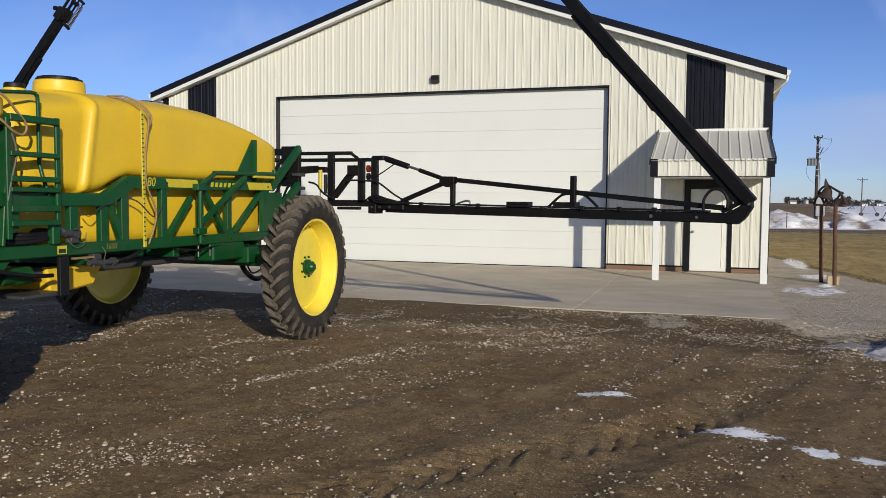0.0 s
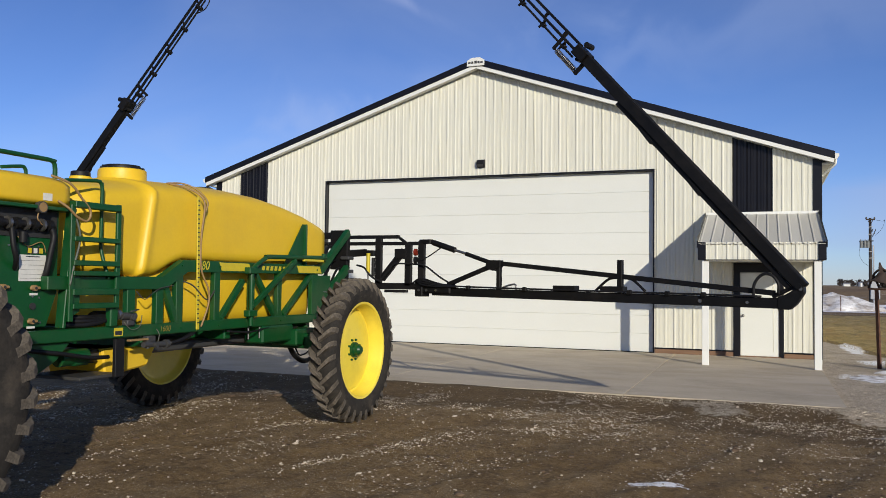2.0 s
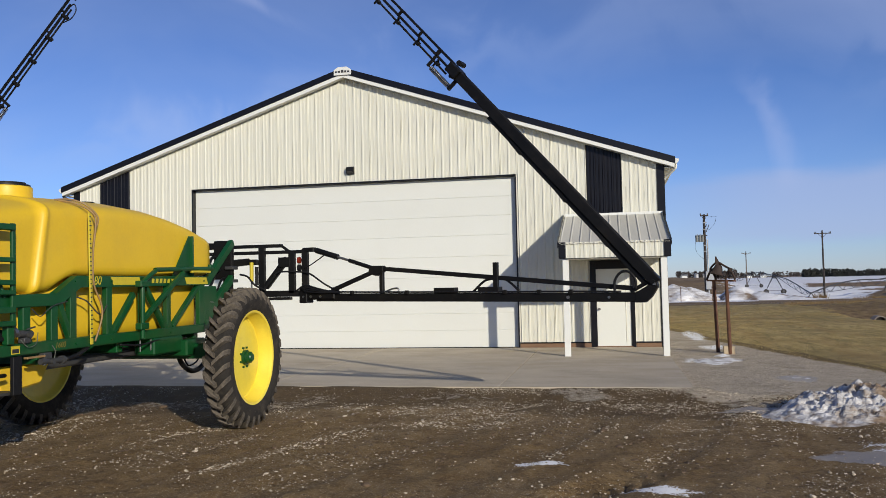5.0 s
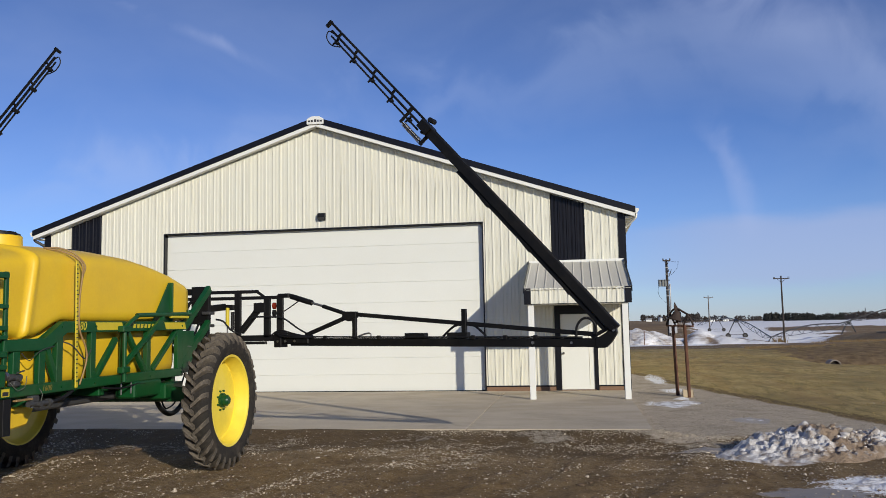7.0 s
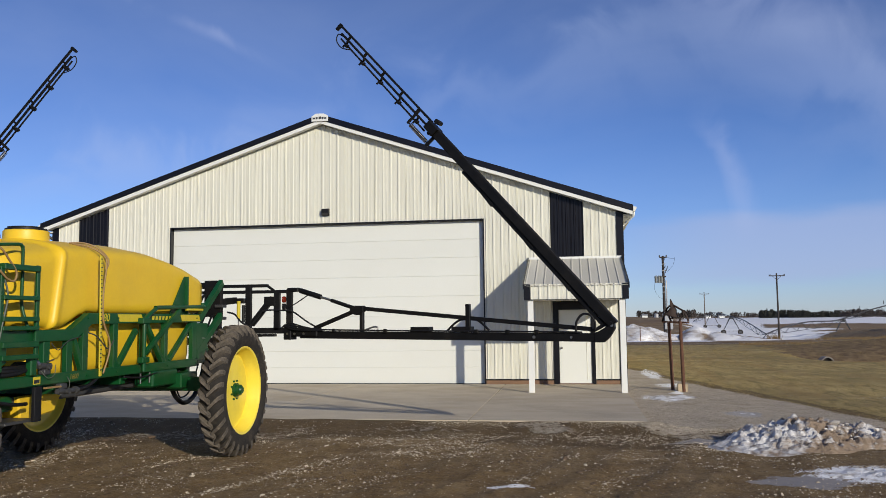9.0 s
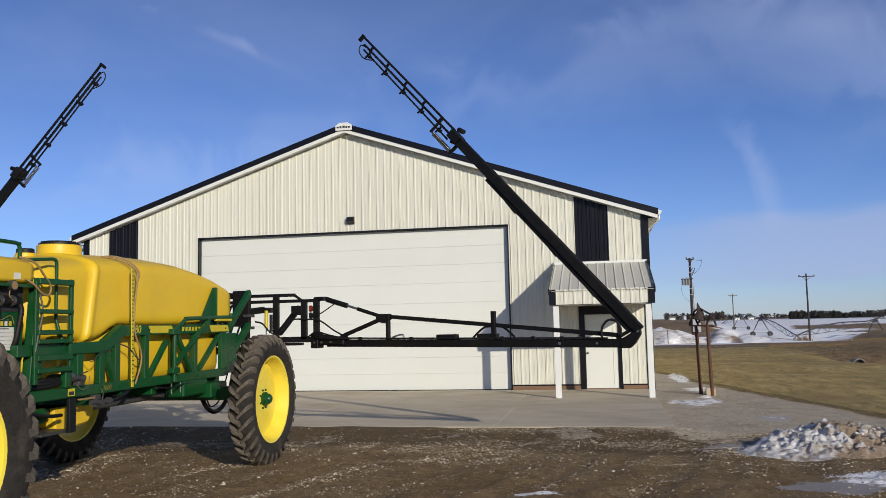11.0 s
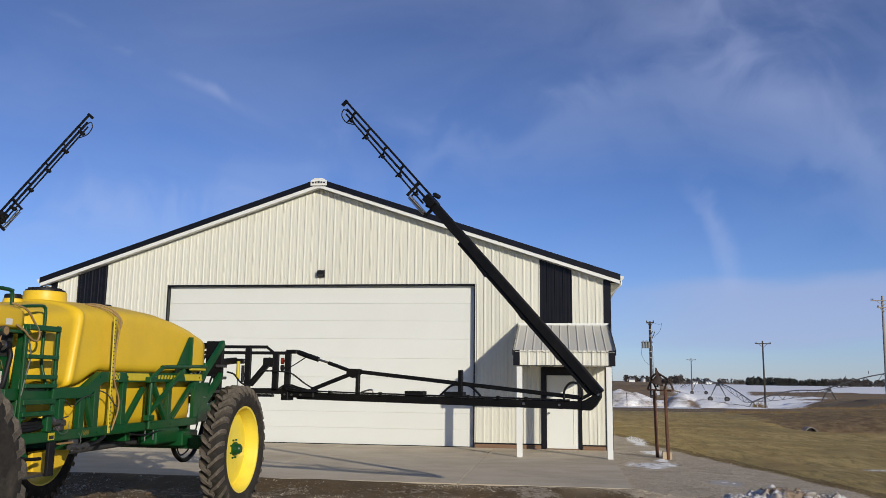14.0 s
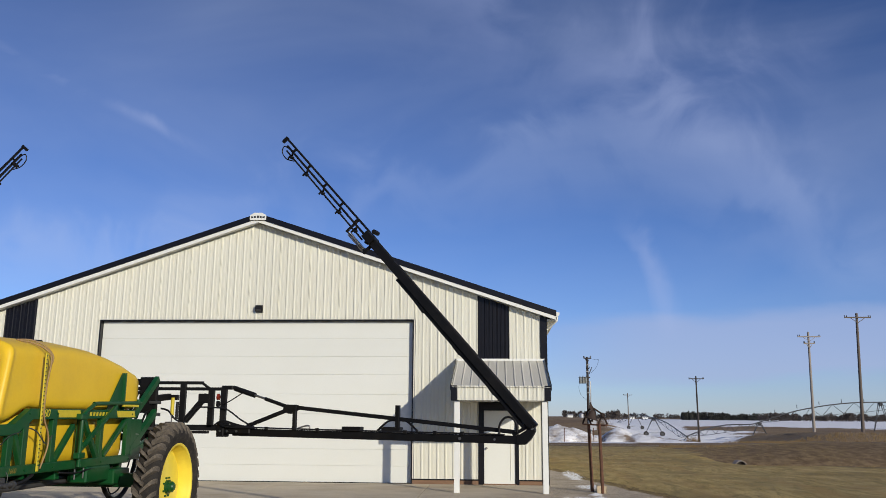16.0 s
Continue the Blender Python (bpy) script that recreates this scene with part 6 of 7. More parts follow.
    swung("hinge_pin", rod(B(), p(0.0, 0.0, -0.10), p(0.0, 0.0, 0.10), 0.032, n=16), K, arm, "", 40)
    swung("arm_line", tube(B(), [p(0.1, 0.092), p(1.5, 0.092), p(3.0, 0.090), p(4.05, 0.088)], 0.010), M_HOSE, arm, "", True)
    # breakaway joint with spring
    b = B()
    beam(b, p(4.08, 0.02), p(4.30, 0.02), 0.15, 0.24, 0.012, up=(0, 1, 0))
    rod(b, p(4.2, 0.16, -0.09), p(4.2, 0.16, 0.09), 0.04, n=14)
    rod(b, p(4.16, -0.06, -0.09), p(4.16, -0.06, 0.09), 0.03, n=14)
    swung("breakaway_joint", b, K, arm)
    pts = []
    for k in range(0, 97):
        a = 2 * math.pi * k / 6
        pts.append(Vector(p(4.12 + 0.42 * k / 96, -0.20 + 0.035 * math.cos(a), 0.035 * math.sin(a))))
    swung("spring", tube(B(), pts, 0.008, 5, 1), M_STEEL, arm, "coiled breakaway spring", True)
    b = rod(B(), p(4.05, -0.20), p(4.58, -0.20), 0.012)
    beam(b, p(4.08, -0.24), p(4.08, -0.02), 0.05, 0.05, 0.006, up=(0, 1, 0))
    swung("spring_rod", b, K, arm)
    # truss tip
    T0, T1 = 4.28, 6.80
    tip = swung("boom_tip", beam(B(), p(T0, 0.09), p(T1, 0.075), 0.035, 0.04, 0.004, up=(0, 1, 0)), K, sprayer, "black truss boom tip with nozzles")
    swung("tip_rail", beam(B(), p(T0, -0.01), p(T1 - 0.12, -0.01), 0.035, 0.04, 0.004, up=(0, 1, 0)), K, tip)
    swung("tip_rail", rod(B(), p(T0, -0.10), p(T1 - 0.18, -0.08), 0.016, n=8), K, tip)
    for d in (4.62, 5.05, 5.55, 6.05, 6.5):
        swung("tip_web", beam(B(), p(d, -0.015), p(d, 0.09), 0.03, 0.05, 0.004, up=(0, 1, 0)), K, tip)
    swung("tip_web", beam(B(), p(4.60, -0.22), p(4.60, 0.09), 0.04, 0.04, 0.004, up=(0, 1, 0)), K, tip)
    swung("tip_cap", beam(B(), p(T1, -0.03), p(T1, 0.10), 0.05, 0.06, 0.005, up=(0, 1, 0)), K, tip)
    for d in (4.50, 4.98, 5.48, 5.98, 6.45):
        b = B()
        beam(b, p(d - 0.035, -0.09), p(d + 0.035, -0.09), 0.06, 0.075, 0.008, up=(0, 1, 0))
        rod(b, p(d, -0.08, 0.0), p(d, -0.02, -0.06), 0.02, n=8)
        rod(b, p(d + 0.02, -0.085, -0.02), p(d + 0.02, -0.155, -0.02), 0.017, n=8)
        swung("nozzle_body", b, K, tip, "black nozzle body", 40)
    swung("tip_hose", tube(B(), [p(6.35, -0.10), p(6.5, -0.18), p(6.66, -0.16), p(6.72, -0.06), p(6.6, -0.02)], 0.010), M_HOSE, tip, "", True)


both(wing)


# ---------------- tractor in front of the sprayer: the rear wheel and axle that come into view ----------------
TY, TZ = -17.97, 0.915
tractor = thing("tractor", (CX, TY, GROUND_Z), label="tractor rear axle with large lugged tyre and yellow rim", category="tractor")
wheel(tractor, (2.33, TY, TZ), 1.03, 0.46, 0.60, 30, 0.07, 1)
wheel(tractor, (2 * CX - 2.33, TY, TZ), 1.03, 0.46, 0.60, 30, 0.07, -1)
part("axle_housing", rod(B(), (2 * CX - 2.25, TY, TZ), (2.25, TY, TZ), 0.12, n=20), M_GREEN, tractor, "", 40)
part("gear_case", box(B(), CX - 0.3, TY - 0.4, 0.5, CX + 0.3, TY + 0.3, 1.15, 0.04), M_GREEN, tractor)
part("hitch_bar", box(B(), CX - 0.06, TY - 0.5, 0.44, CX + 0.06, TY + 0.25, 0.5, 0.01), M_DARKGREY, tractor)


# ---------------- dinner bell on two posts ----------------
def ground_at(x, y):
    return float(heights(np.array([float(x)]), np.array([float(y)]))[0])


BX, BY = 9.86, -0.95
bell = thing("dinner_bell", (BX, BY, ground_at(BX, BY)), label="rusty farm dinner bell mounted on two iron posts", category="bell")
zb = ground_at(BX, BY) - 0.05
for (x, y, lean) in ((9.76, -0.62, -0.05), (9.99, -1.02, -0.035)):
    part("post", rod(B(), (x, y, zb), (x + lean, y, 1.70), 0.047, 0.042, 12), M_RUST, bell, "rusty iron pipe post", 40)
part("crossbar", beam(B(), (9.58, -0.50, 1.69), (10.14, -1.12, 1.67), 0.10, 0.04), M_RUST, bell)
# two arched stands carry the yoke and the bell
for x, y in ((9.66, -0.60), (10.05, -1.02)):
    stand = tube(B(), [(x - 0.10, y + 0.10, 1.70), (x - 0.07, y + 0.07, 1.80), (x, y, 1.93), (x + 0.07, y - 0.07, 1.80), (x + 0.10, y - 0.10, 1.70)], 0.026, 8)
    rod(stand, (x, y, 1.90), (x, y, 1.99), 0.045, n=12)
    part("stand", stand, M_BELL, bell, "arched cast iron stand", 50)
b = revolve(B(), (0, 0, -0.24), [(0, 0.175), (0.02, 0.18), (0.05, 0.15), (0.10, 0.122), (0.18, 0.105), (0.235, 0.08), (0.255, 0.04), (0.26, 0.001)], 28, "z")
bmesh.ops.transform(b, verts=b.verts, matrix=Matrix.Translation((9.82, -0.80, 2.06)) @ Matrix.Rotation(radians(14), 4, "Y"))
part("bell_cup", b, M_BELL, bell, "cast iron bell cup", 40)
b = tube(B(), [(9.64, -0.58, 1.97), (9.70, -0.66, 2.07), (9.80, -0.80, 2.13), (9.93, -0.90, 2.05), (10.03, -1.0, 1.98), (10.10, -1.06, 1.95)], 0.026, 8)
part("yoke", b, M_BELL, bell, "curved cast iron yoke", True)
b = prism(B(), [(-0.05, 2.04), (0.09, 2.06), (0.05, 2.13), (0.0, 2.18), (-0.035, 2.29), (-0.06, 2.28), (-0.07, 2.15)], "y", -0.022, 0.022, 0.008)
bmesh.ops.translate(b, verts=b.verts, vec=(9.80, -0.82, 0))
part("rope_lever", b, M_BELL, bell)
part("clapper", rod(B(), (9.80, -0.80, 1.92), (9.78, -0.80, 1.76), 0.016, 0.036, 10), M_BELL, bell)
b = B()
bmesh.ops.create_icosphere(b, subdivisions=3, radius=0.5)
for v in b.verts:
    v.co = Vector((max(-0.12, min(0.12, v.co.x * 0.8)), max(-0.11, min(0.11, v.co.y * 0.8)), max(-0.13, min(0.13, v.co.z)))) * (1 + 0.08 * noise.noise(v.co * 4))
bmesh.ops.translate(b, verts=b.verts, vec=(9.97, -0.93, zb + 0.11))
block = thing("stone_block", (9.97, -0.98, zb), label="pale limestone block set between the bell posts", category="stone")
part("block", b, M_BOULD, block)


# ---------------- pile of dirty snow ----------------
def snow_material(name, clean_tone, worn_tone):
    m = material(name, clean_tone, worn_tone, rough=0.6, scale=9, fine=34, bump=1.0, dist=0.06)
    n, l = m.node_tree.nodes, m.node_tree.links
    p = n["Principled BSDF"]
    clean = p.inputs["Base Color"].links[0].from_socket
    at = n.new("ShaderNodeAttribute")
    at.attribute_name = "soil"
    nz = n.new("ShaderNodeTexNoise")
    nz.inputs["Scale"].default_value, nz.inputs["Detail"].default_value, nz.inputs["Roughness"].default_value = 11, 10, 0.72
    ad, rg, mx = n.new("ShaderNodeMath"), n.new("ShaderNodeMapRange"), n.new("ShaderNodeMix")
    ad.operation = "ADD"
    l.new(at.outputs["Fac"], ad.inputs[0])
    l.new(nz.outputs["Fac"], ad.inputs[1])
    rg.inputs["From Min"].default_value, rg.inputs["From Max"].default_value = 0.54, 0.92
    l.new(ad.outputs[0], rg.inputs["Value"])
    mx.data_type = "RGBA"
    mx.inputs["B"].default_value = (0.24, 0.175, 0.115, 1)
    l.new(rg.outputs["Result"], mx.inputs["Factor"])
    l.new(clean, mx.inputs["A"])
    l.new(mx.outputs["Result"], p.inputs["Base Color"])
    p.inputs["Subsurface Weight"].default_value = 0.0
    return m


M_SNOW = snow_material("dirty_snow", (0.76, 0.75, 0.74), (0.50, 0.47, 0.43))
M_SNOW_BANK = snow_material("crusted_snow", (0.93, 0.93, 0.92), (0.80, 0.79, 0.78))


def snow_heap(name, area, step, lumps, rough_amp, soil_of, label, seed, scale=1.0):
    """A heap of snow over a patch of ground: the highest of several worn domes, broken up by noise."""
    xs, ys = np.arange(area[0], area[1], step), np.arange(area[2], area[3], step)
    X, Y = np.meshgrid(xs, ys)
    h = np.zeros_like(X)
    for cx, cy, rx, ry, top, power in lumps:
        h = np.maximum(h, top * np.clip(1 - np.hypot((X - cx) / rx, (Y - cy) / ry) - 0.25 * (lattice(X, Y, 0.6 * scale, seed + 5) - 0.5), 0, 1) ** power)
    n = sum((lattice(X, Y, s_ * scale, seed + k) - 0.5) * a for k, (s_, a) in enumerate(((0.40, 0.07), (0.23, 0.05), (0.12, 0.045), (0.075, 0.055), (0.045, 0.065))))
    n = n - 0.5 * np.abs(lattice(X, Y, 0.17 * scale, seed + 9) - 0.5) * 0.08 + 0.01
    Z = heights(X, Y) - 0.03 + h + n * rough_amp * np.clip(h / (0.2 * scale), 0, 1) - 0.06 * (h <= 0.002)
    m = bpy.data.meshes.new(name)
    ii = np.arange(X.size).reshape(X.shape)
    keep = (h[:-1, :-1] > 0) | (h[1:, 1:] > 0) | (h[1:, :-1] > 0) | (h[:-1, 1:] > 0)
    q = np.stack([ii[:-1, :-1], ii[:-1, 1:], ii[1:, 1:], ii[1:, :-1]], -1)[keep]
    used = np.unique(q)
    remap = np.full(X.size, -1)
    remap[used] = np.arange(len(used))
    m.from_pydata(np.stack([X, Y, Z], -1).reshape(-1, 3)[used].tolist(), [], remap[q].tolist())
    m.shade_smooth()
    at = m.attributes.new("soil", "FLOAT", "POINT")
    at.data.foreach_set("value", soil_of(X, Y, h).ravel()[used].astype(np.float32))
    m.materials.append(M_SNOW_BANK if name != "snow_pile" else M_SNOW)
    return tagged(new(name, m), label, "snow pile", kind="stuff")


def pile_soil(X, Y, h):
    lump = lattice(X, Y, 0.5, 54) - 0.5
    crest = smooth(0.22, 0.36, h + 0.25 * (lattice(X, Y, 0.35, 56) - 0.5))
    return smooth(10.3, 10.62, X + 0.5 * lump) * (0.36 - 0.30 * crest * smooth(10.9, 11.2, X)) + 0.05 + 0.16 * smooth(0.12, 0.02, h) + 0.42 * (lattice(X, Y, 0.15, 57) - 0.5) + 0.36 * (lattice(X, Y, 0.06, 58) - 0.5)


snow_heap("snow_pile", (8.9, 13.9, -11.9, -8.4), 0.022, ((10.5, -10.0, 1.05, 0.9, 0.46, 0.8), (10.95, -9.85, 0.75, 0.7, 0.36, 0.6), (11.42, -9.85, 0.60, 0.62, 0.33, 0.6), (11.82, -9.85, 0.42, 0.45, 0.24, 0.6), (10.0, -10.4, 0.9, 0.7, 0.13, 0.7)), 1.35, pile_soil, "heap of thawing snow soiled with brown dirt", 51)
snow_heap("snow_patch", (8.6, 10.5, -4.2, -1.0), 0.03, ((9.35, -2.8, 0.60, 0.80, 0.07, 0.7), (9.75, -2.5, 0.42, 0.42, 0.09, 0.7), (9.75, -1.5, 0.28, 0.25, 0.08, 0.8)), 0.5, lambda X, Y, h: 0.16 + 0.45 * (lattice(X, Y, 0.12, 74) - 0.5), "low patch of grey thawing snow on gravel", 63)
for cx, cy, rx, ry, top, seed in ((7.64, -14.64, 0.36, 0.15, 0.035, 75), (8.12, -14.92, 0.20, 0.12, 0.028, 81), (8.48, -14.95, 0.17, 0.09, 0.025, 87), (6.44, -13.65, 0.26, 0.12, 0.022, 93), (10.95, -12.42, 1.15, 0.55, 0.06, 99), (10.45, -6.15, 0.42, 0.40, 0.03, 105)):
    snow_heap("snow_patch", (cx - rx * 1.3, cx + rx * 1.3, cy - ry * 1.3, cy + ry * 1.3), 0.016 if rx < 0.6 else 0.03, ((cx, cy, rx, ry, top, 0.55), (cx + 0.4 * rx, cy - 0.2 * ry, rx * 0.5, ry * 0.6, top * 1.2, 0.6)), 0.5, lambda X, Y, h: 0.08 + 0.35 * (lattice(X, Y, 0.08, 76) - 0.5), "thin crust of thawing snow on the dirt", seed, 0.5)
snow_heap("snow_bank", (9.5, 16.6, 45, 56), 0.12, ((12.2, 50, 2.4, 3.2, 1.5, 0.6), (13.6, 50, 2.4, 2.6, 1.1, 0.7)), 1.0, lambda X, Y, h: 0.10 + 0.14 * smooth(0.55, 0.8, lattice(X, Y, 1.3, 71)), "white snow bank beyond the lawn", 61, 2.2)
snow_heap("snow_bank", (15.5, 25, 44, 56), 0.12, ((17.4, 50, 1.9, 3.0, 1.25, 0.7), (19.2, 49, 2.6, 2.6, 0.75, 0.8), (21.4, 48, 2.5, 2.0, 0.35, 0.8)), 1.0, lambda X, Y, h: 0.45 * smooth(0.42, 0.62, lattice(X, Y, 1.5, 72)) + 0.3 * (lattice(X, Y, 0.4, 73) - 0.5), "snow bank with soil showing through", 62, 2.2)


# ---------------- utility poles ----------------
def pole(name, x, y, top, mat, r, arms, lean=0.0, label="", transformer=False):
    z0 = ground_at(x, y)
    t = thing(name, (x, y, z0), label=label, category="utility pole", group="utility poles")
    dx = lean * (top - z0)
    part("shaft", rod(B(), (x, y, z0 - 0.5), (x + dx, y, top), r, r * 0.66, 12), mat, t, "", 40)
    for k, (half, dz) in enumerate(arms):
        xx = x + dx * (top - dz - z0) / (top - z0)
        arm = part("crossarm", beam(B(), (xx - half, y - r - 0.03, top - dz), (xx + half, y - r - 0.03, top - dz + (0.1 if lean < 0 else 0)), 0.10, 0.12), mat, t)
        for s in (-1, -0.85, 0.85, 1):
            part("insulator", rod(B(), (xx + s * half * 0.97, y - r - 0.03, top - dz + 0.05), (xx + s * half * 0.97, y - r - 0.03, top - dz + 0.24), 0.05, 0.03, 8), M_DARKGREY, arm)
        for s in (-1, 1):
            part("arm_brace", beam(B(), (xx + s * half * 0.55, y - r - 0.03, top - dz - 0.04), (xx, y - r - 0.03, top - dz - 0.55), 0.03, 0.05, 0), mat, t)
    return t


pa = pole("utility_pole", 16.5, 64.5, 8.15, M_POLED, 0.17, [(0.38, 0.15)], 0.0, "dark service pole with transformer and meter box")
za = ground_at(16.5, 64.5)
part("transformer_rack", beam(B(), (15.55, 64.28, 5.98), (16.75, 64.28, 6.0), 0.07, 0.10), M_POLED, pa)
for x in (15.72, 16.02, 16.28):
    b = rod(B(), (x, 64.22, 5.36), (x, 64.22, 5.92), 0.145, n=16)
    rod(b, (x, 64.22, 5.92), (x, 64.22, 6.0), 0.15, 0.09, 16)
    for dx in (-0.06, 0.06):
        rod(b, (x + dx, 64.22, 5.98), (x + dx, 64.22, 6.16), 0.03, 0.018, 8)
    part("transformer", b, M_CAN, pa, "dull grey pole transformer can", 40)
for x, z in ((16.62, 7.0), (16.78, 6.75), (16.66, 6.5), (16.85, 6.95)):
    part("cutout", rod(B(), (x, 64.3, z - 0.14), (x + 0.1, 64.3, z + 0.14), 0.05, 0.03, 8), M_DARKGREY, pa)
for z, w in ((7.3, 0.24), (6.62, 0.3), (5.0, 0.2), (4.4, 0.2)):
    part("bracket", beam(B(), (16.5 - w * 0.6, 64.38, z), (16.5 + w, 64.38, z + 0.03), 0.05, 0.07), M_GALV, pa)
part("riser", rod(B(), (16.75, 64.4, za - 0.2), (16.75, 64.4, 5.6), 0.07), M_GALV, pa, "grey conduit riser", 40)
part("meter_box", box(B(), 16.45, 64.05, za + 0.5, 17.25, 64.3, za + 2.3, 0.03), M_GALV, pa, "pale meter cabinet")
for pts in ([(16.8, 64.4, 8.0), (17.5, 64.5, 7.85), (17.7, 64.4, 7.95)], [(17.7, 64.4, 7.95), (17.5, 64.4, 7.2), (16.9, 64.4, 6.5)], [(15.6, 64.2, 5.4), (15.55, 64.2, 4.7), (15.9, 64.2, 4.0), (16.45, 64.3, 3.6)]):
    part("drop_wire", tube(B(), pts, 0.013, 6), M_HOSE, pa, "", True)
pole("utility_pole", 35.2, 97.0, 7.78, M_POLED, 0.145, [(1.05, 0.4)], 0.0, "weathered wooden pole with one crossarm")
pole("utility_pole", 41.75, 205.0, 8.4, M_POLE, 0.16, [(1.2, 0.5)], 0.0, "distant wooden pole with one crossarm")
pole("utility_pole", 42.0, 72.0, 11.55, M_POLEL, 0.17, [(1.25, 0.55), (0.62, 1.30)], 0.018, "weathered pale wooden pole with two crossarms")
pole("utility_pole", 43.08, 62.0, 12.45, M_POLE, 0.175, [(1.3, 0.45)], 0.036, "tall dark wooden pole with one crossarm")


# ---------------- culvert ----------------
M_BORE_DARK = material("bore_dark", (0.035, 0.028, 0.022), rough=0.95, scale=10, bump=0.2)
cz = -0.84
culvert = thing("culvert_pipe", (18.6, 16.9, ground_at(18.6, 16.9)), label="galvanised culvert pipe end at the ditch bank", category="culvert")
b = B()
d = Vector((-0.08, -0.95, 0)).normalized()
side = Vector((-d.y, d.x, 0))
rings = []
for t_, r_ in ((0.0, 0.235), (0.0, 0.27), (-0.9, 0.27), (-0.9, 0.235)):
    rings.append([b.verts.new(Vector((18.45, 16.3, cz + 0.53)) + d * (t_ + 0.05) + side * math.cos(a) * r_ + Vector((0, 0, math.sin(a) * r_))) for a in (2 * math.pi * k / 24 for k in range(24))])
for p_, q_ in zip(rings, rings[1:] + rings[:1]):
    for k in range(24):
        b.faces.new((p_[k], p_[(k + 1) % 24], q_[(k + 1) % 24], q_[k]))
part("pipe", b, M_POLEL, culvert, "", 40)
d = Vector((18.45, 16.3, cz + 0.53)) - d * 0.20
# near-black disc closes the bore so that the inside looks dark
part("silt_plug", rod(B(), d, d + Vector((0.03, -0.095, 0)), 0.234, n=20), M_BORE_DARK, culvert, "dark disc closing the pipe bore")


# ---------------- centre pivot irrigator ----------------
pivot = thing("pivot_irrigator", (36.16, 137, ground_at(36.16, 137)), label="galvanised centre pivot irrigator with arched truss spans", category="irrigator")


def span(pts, depth, count):
    """An arched water pipe with a truss hung under it."""
    pts = [Vector(p) for p in pts]
    pipe_ = part("span_pipe", tube(B(), pts, 0.085, 8, 5), M_PIVOT, pivot, "", True)

    def at(f):
        u = f * (len(pts) - 1)
        k = min(int(u), len(pts) - 2)
        return pts[k].lerp(pts[k + 1], u - k)

    low = [at(k / count) - Vector((0, 0, depth * min(1.0, 3.0 * min(k, count - k) / count))) for k in range(count + 1)]
    for k in range(1, count):
        for e in (-0.5, 0.5):
            part("truss_web", rod(B(), at((k + e) / count), low[k], 0.038, n=5), M_PIVOT, pipe_)
    part("truss_rod", tube(B(), low, 0.035, 5, 2), M_PIVOT, pipe_, "", True)


T0_, T1_, T2_, T3_, T4_ = (43.47, 205, 2.95), (36.16, 137, 1.87), (33.51, 97, -0.64), (47.52, 110, 1.33), (66.0, 110, 4.5)
span([(42.4, 232, 0.5), (43.2, 220, 2.0), T0_], 0.9, 4)
span([T0_, (42.2, 190, 2.75), (39.97, 170, 2.46), T1_], 1.1, 7)
span([T1_, (36.79, 130, 1.25), (36.33, 120, 0.40), (35.14, 108, -0.38), T2_], 0.9, 6)
span([T2_, (35.82, 99, 0.06), (39.14, 102, 0.74), (42.05, 105, 0.98), (45.52, 108, 1.0), T3_], 1.0, 8)
span([T3_, (49.4, 110, 1.95), (52.36, 110, 2.85), (54.94, 110, 3.45), (58.78, 110, 4.08), (62.5, 110, 4.42), T4_, (74, 110, 4.6), (84, 110, 4.3)], 1.5, 9)
for (x, y, top), half in ((T0_, 1.8), (T1_, 1.5), (T3_, 1.25), (T4_, 1.5)):
    z = ground_at(x, y)
    t = part("tower", beam(B(), (x - half, y, z + 0.65), (x + half, y, z + 0.65), 0.06, 0.07), M_PIVOT, pivot)
    for s in (-1, 1):
        for e in (-0.35, 0.35):
            part("tower_leg", rod(B(), (x + s * half, y, z + 0.65), (x + s * 0.12, y + e, top), 0.055, n=6), M_PIVOT, t)
        wheel_ = part("tower_wheel", rod(B(), (x + s * half, y - 0.35, z + 0.46), (x + s * half, y - 0.05, z + 0.46), 0.46, n=24), M_TYRE, t, "black irrigator tyre", 40)
        part("wheel_disc", rod(B(), (x + s * half, y - 0.365, z + 0.46), (x + s * half, y - 0.345, z + 0.46), 0.25, n=20), M_PIVOT, wheel_, "galvanised wheel disc")
    part("drive_box", box(B(), x - 0.2, y - 0.2, top - 0.55, x + 0.2, y + 0.2, top - 0.1, 0.02), M_PIVOT, t)
for dx in (-0.72, 0.76):
    part("stand_leg", rod(B(), (T2_[0] + dx, 97, ground_at(T2_[0] + dx, 97) - 0.1), T2_, 0.06, n=6), M_PIVOT, pivot)
for k in range(9):
    x = 50 + 3.4 * k
    part("sprinkler", rod(B(), (x, 110, 2.0 + 2.5 * math.sin(min(1.0, (x - 47) / 16) * 1.57)), (x, 110, 2.5 + 2.5 * math.sin(min(1.0, (x - 47) / 16) * 1.57)), 0.05, n=6), M_PIVOT, pivot)


# ---------------- stones, grass, woods: what nobody could count ----------------
def stuff(name, verts, faces, mat, label, category):
    me = bpy.data.meshes.new(name)
    me.from_pydata(verts, [], faces)
    me.materials.append(mat)
    return tagged(new(name, me), label, category, kind="stuff")


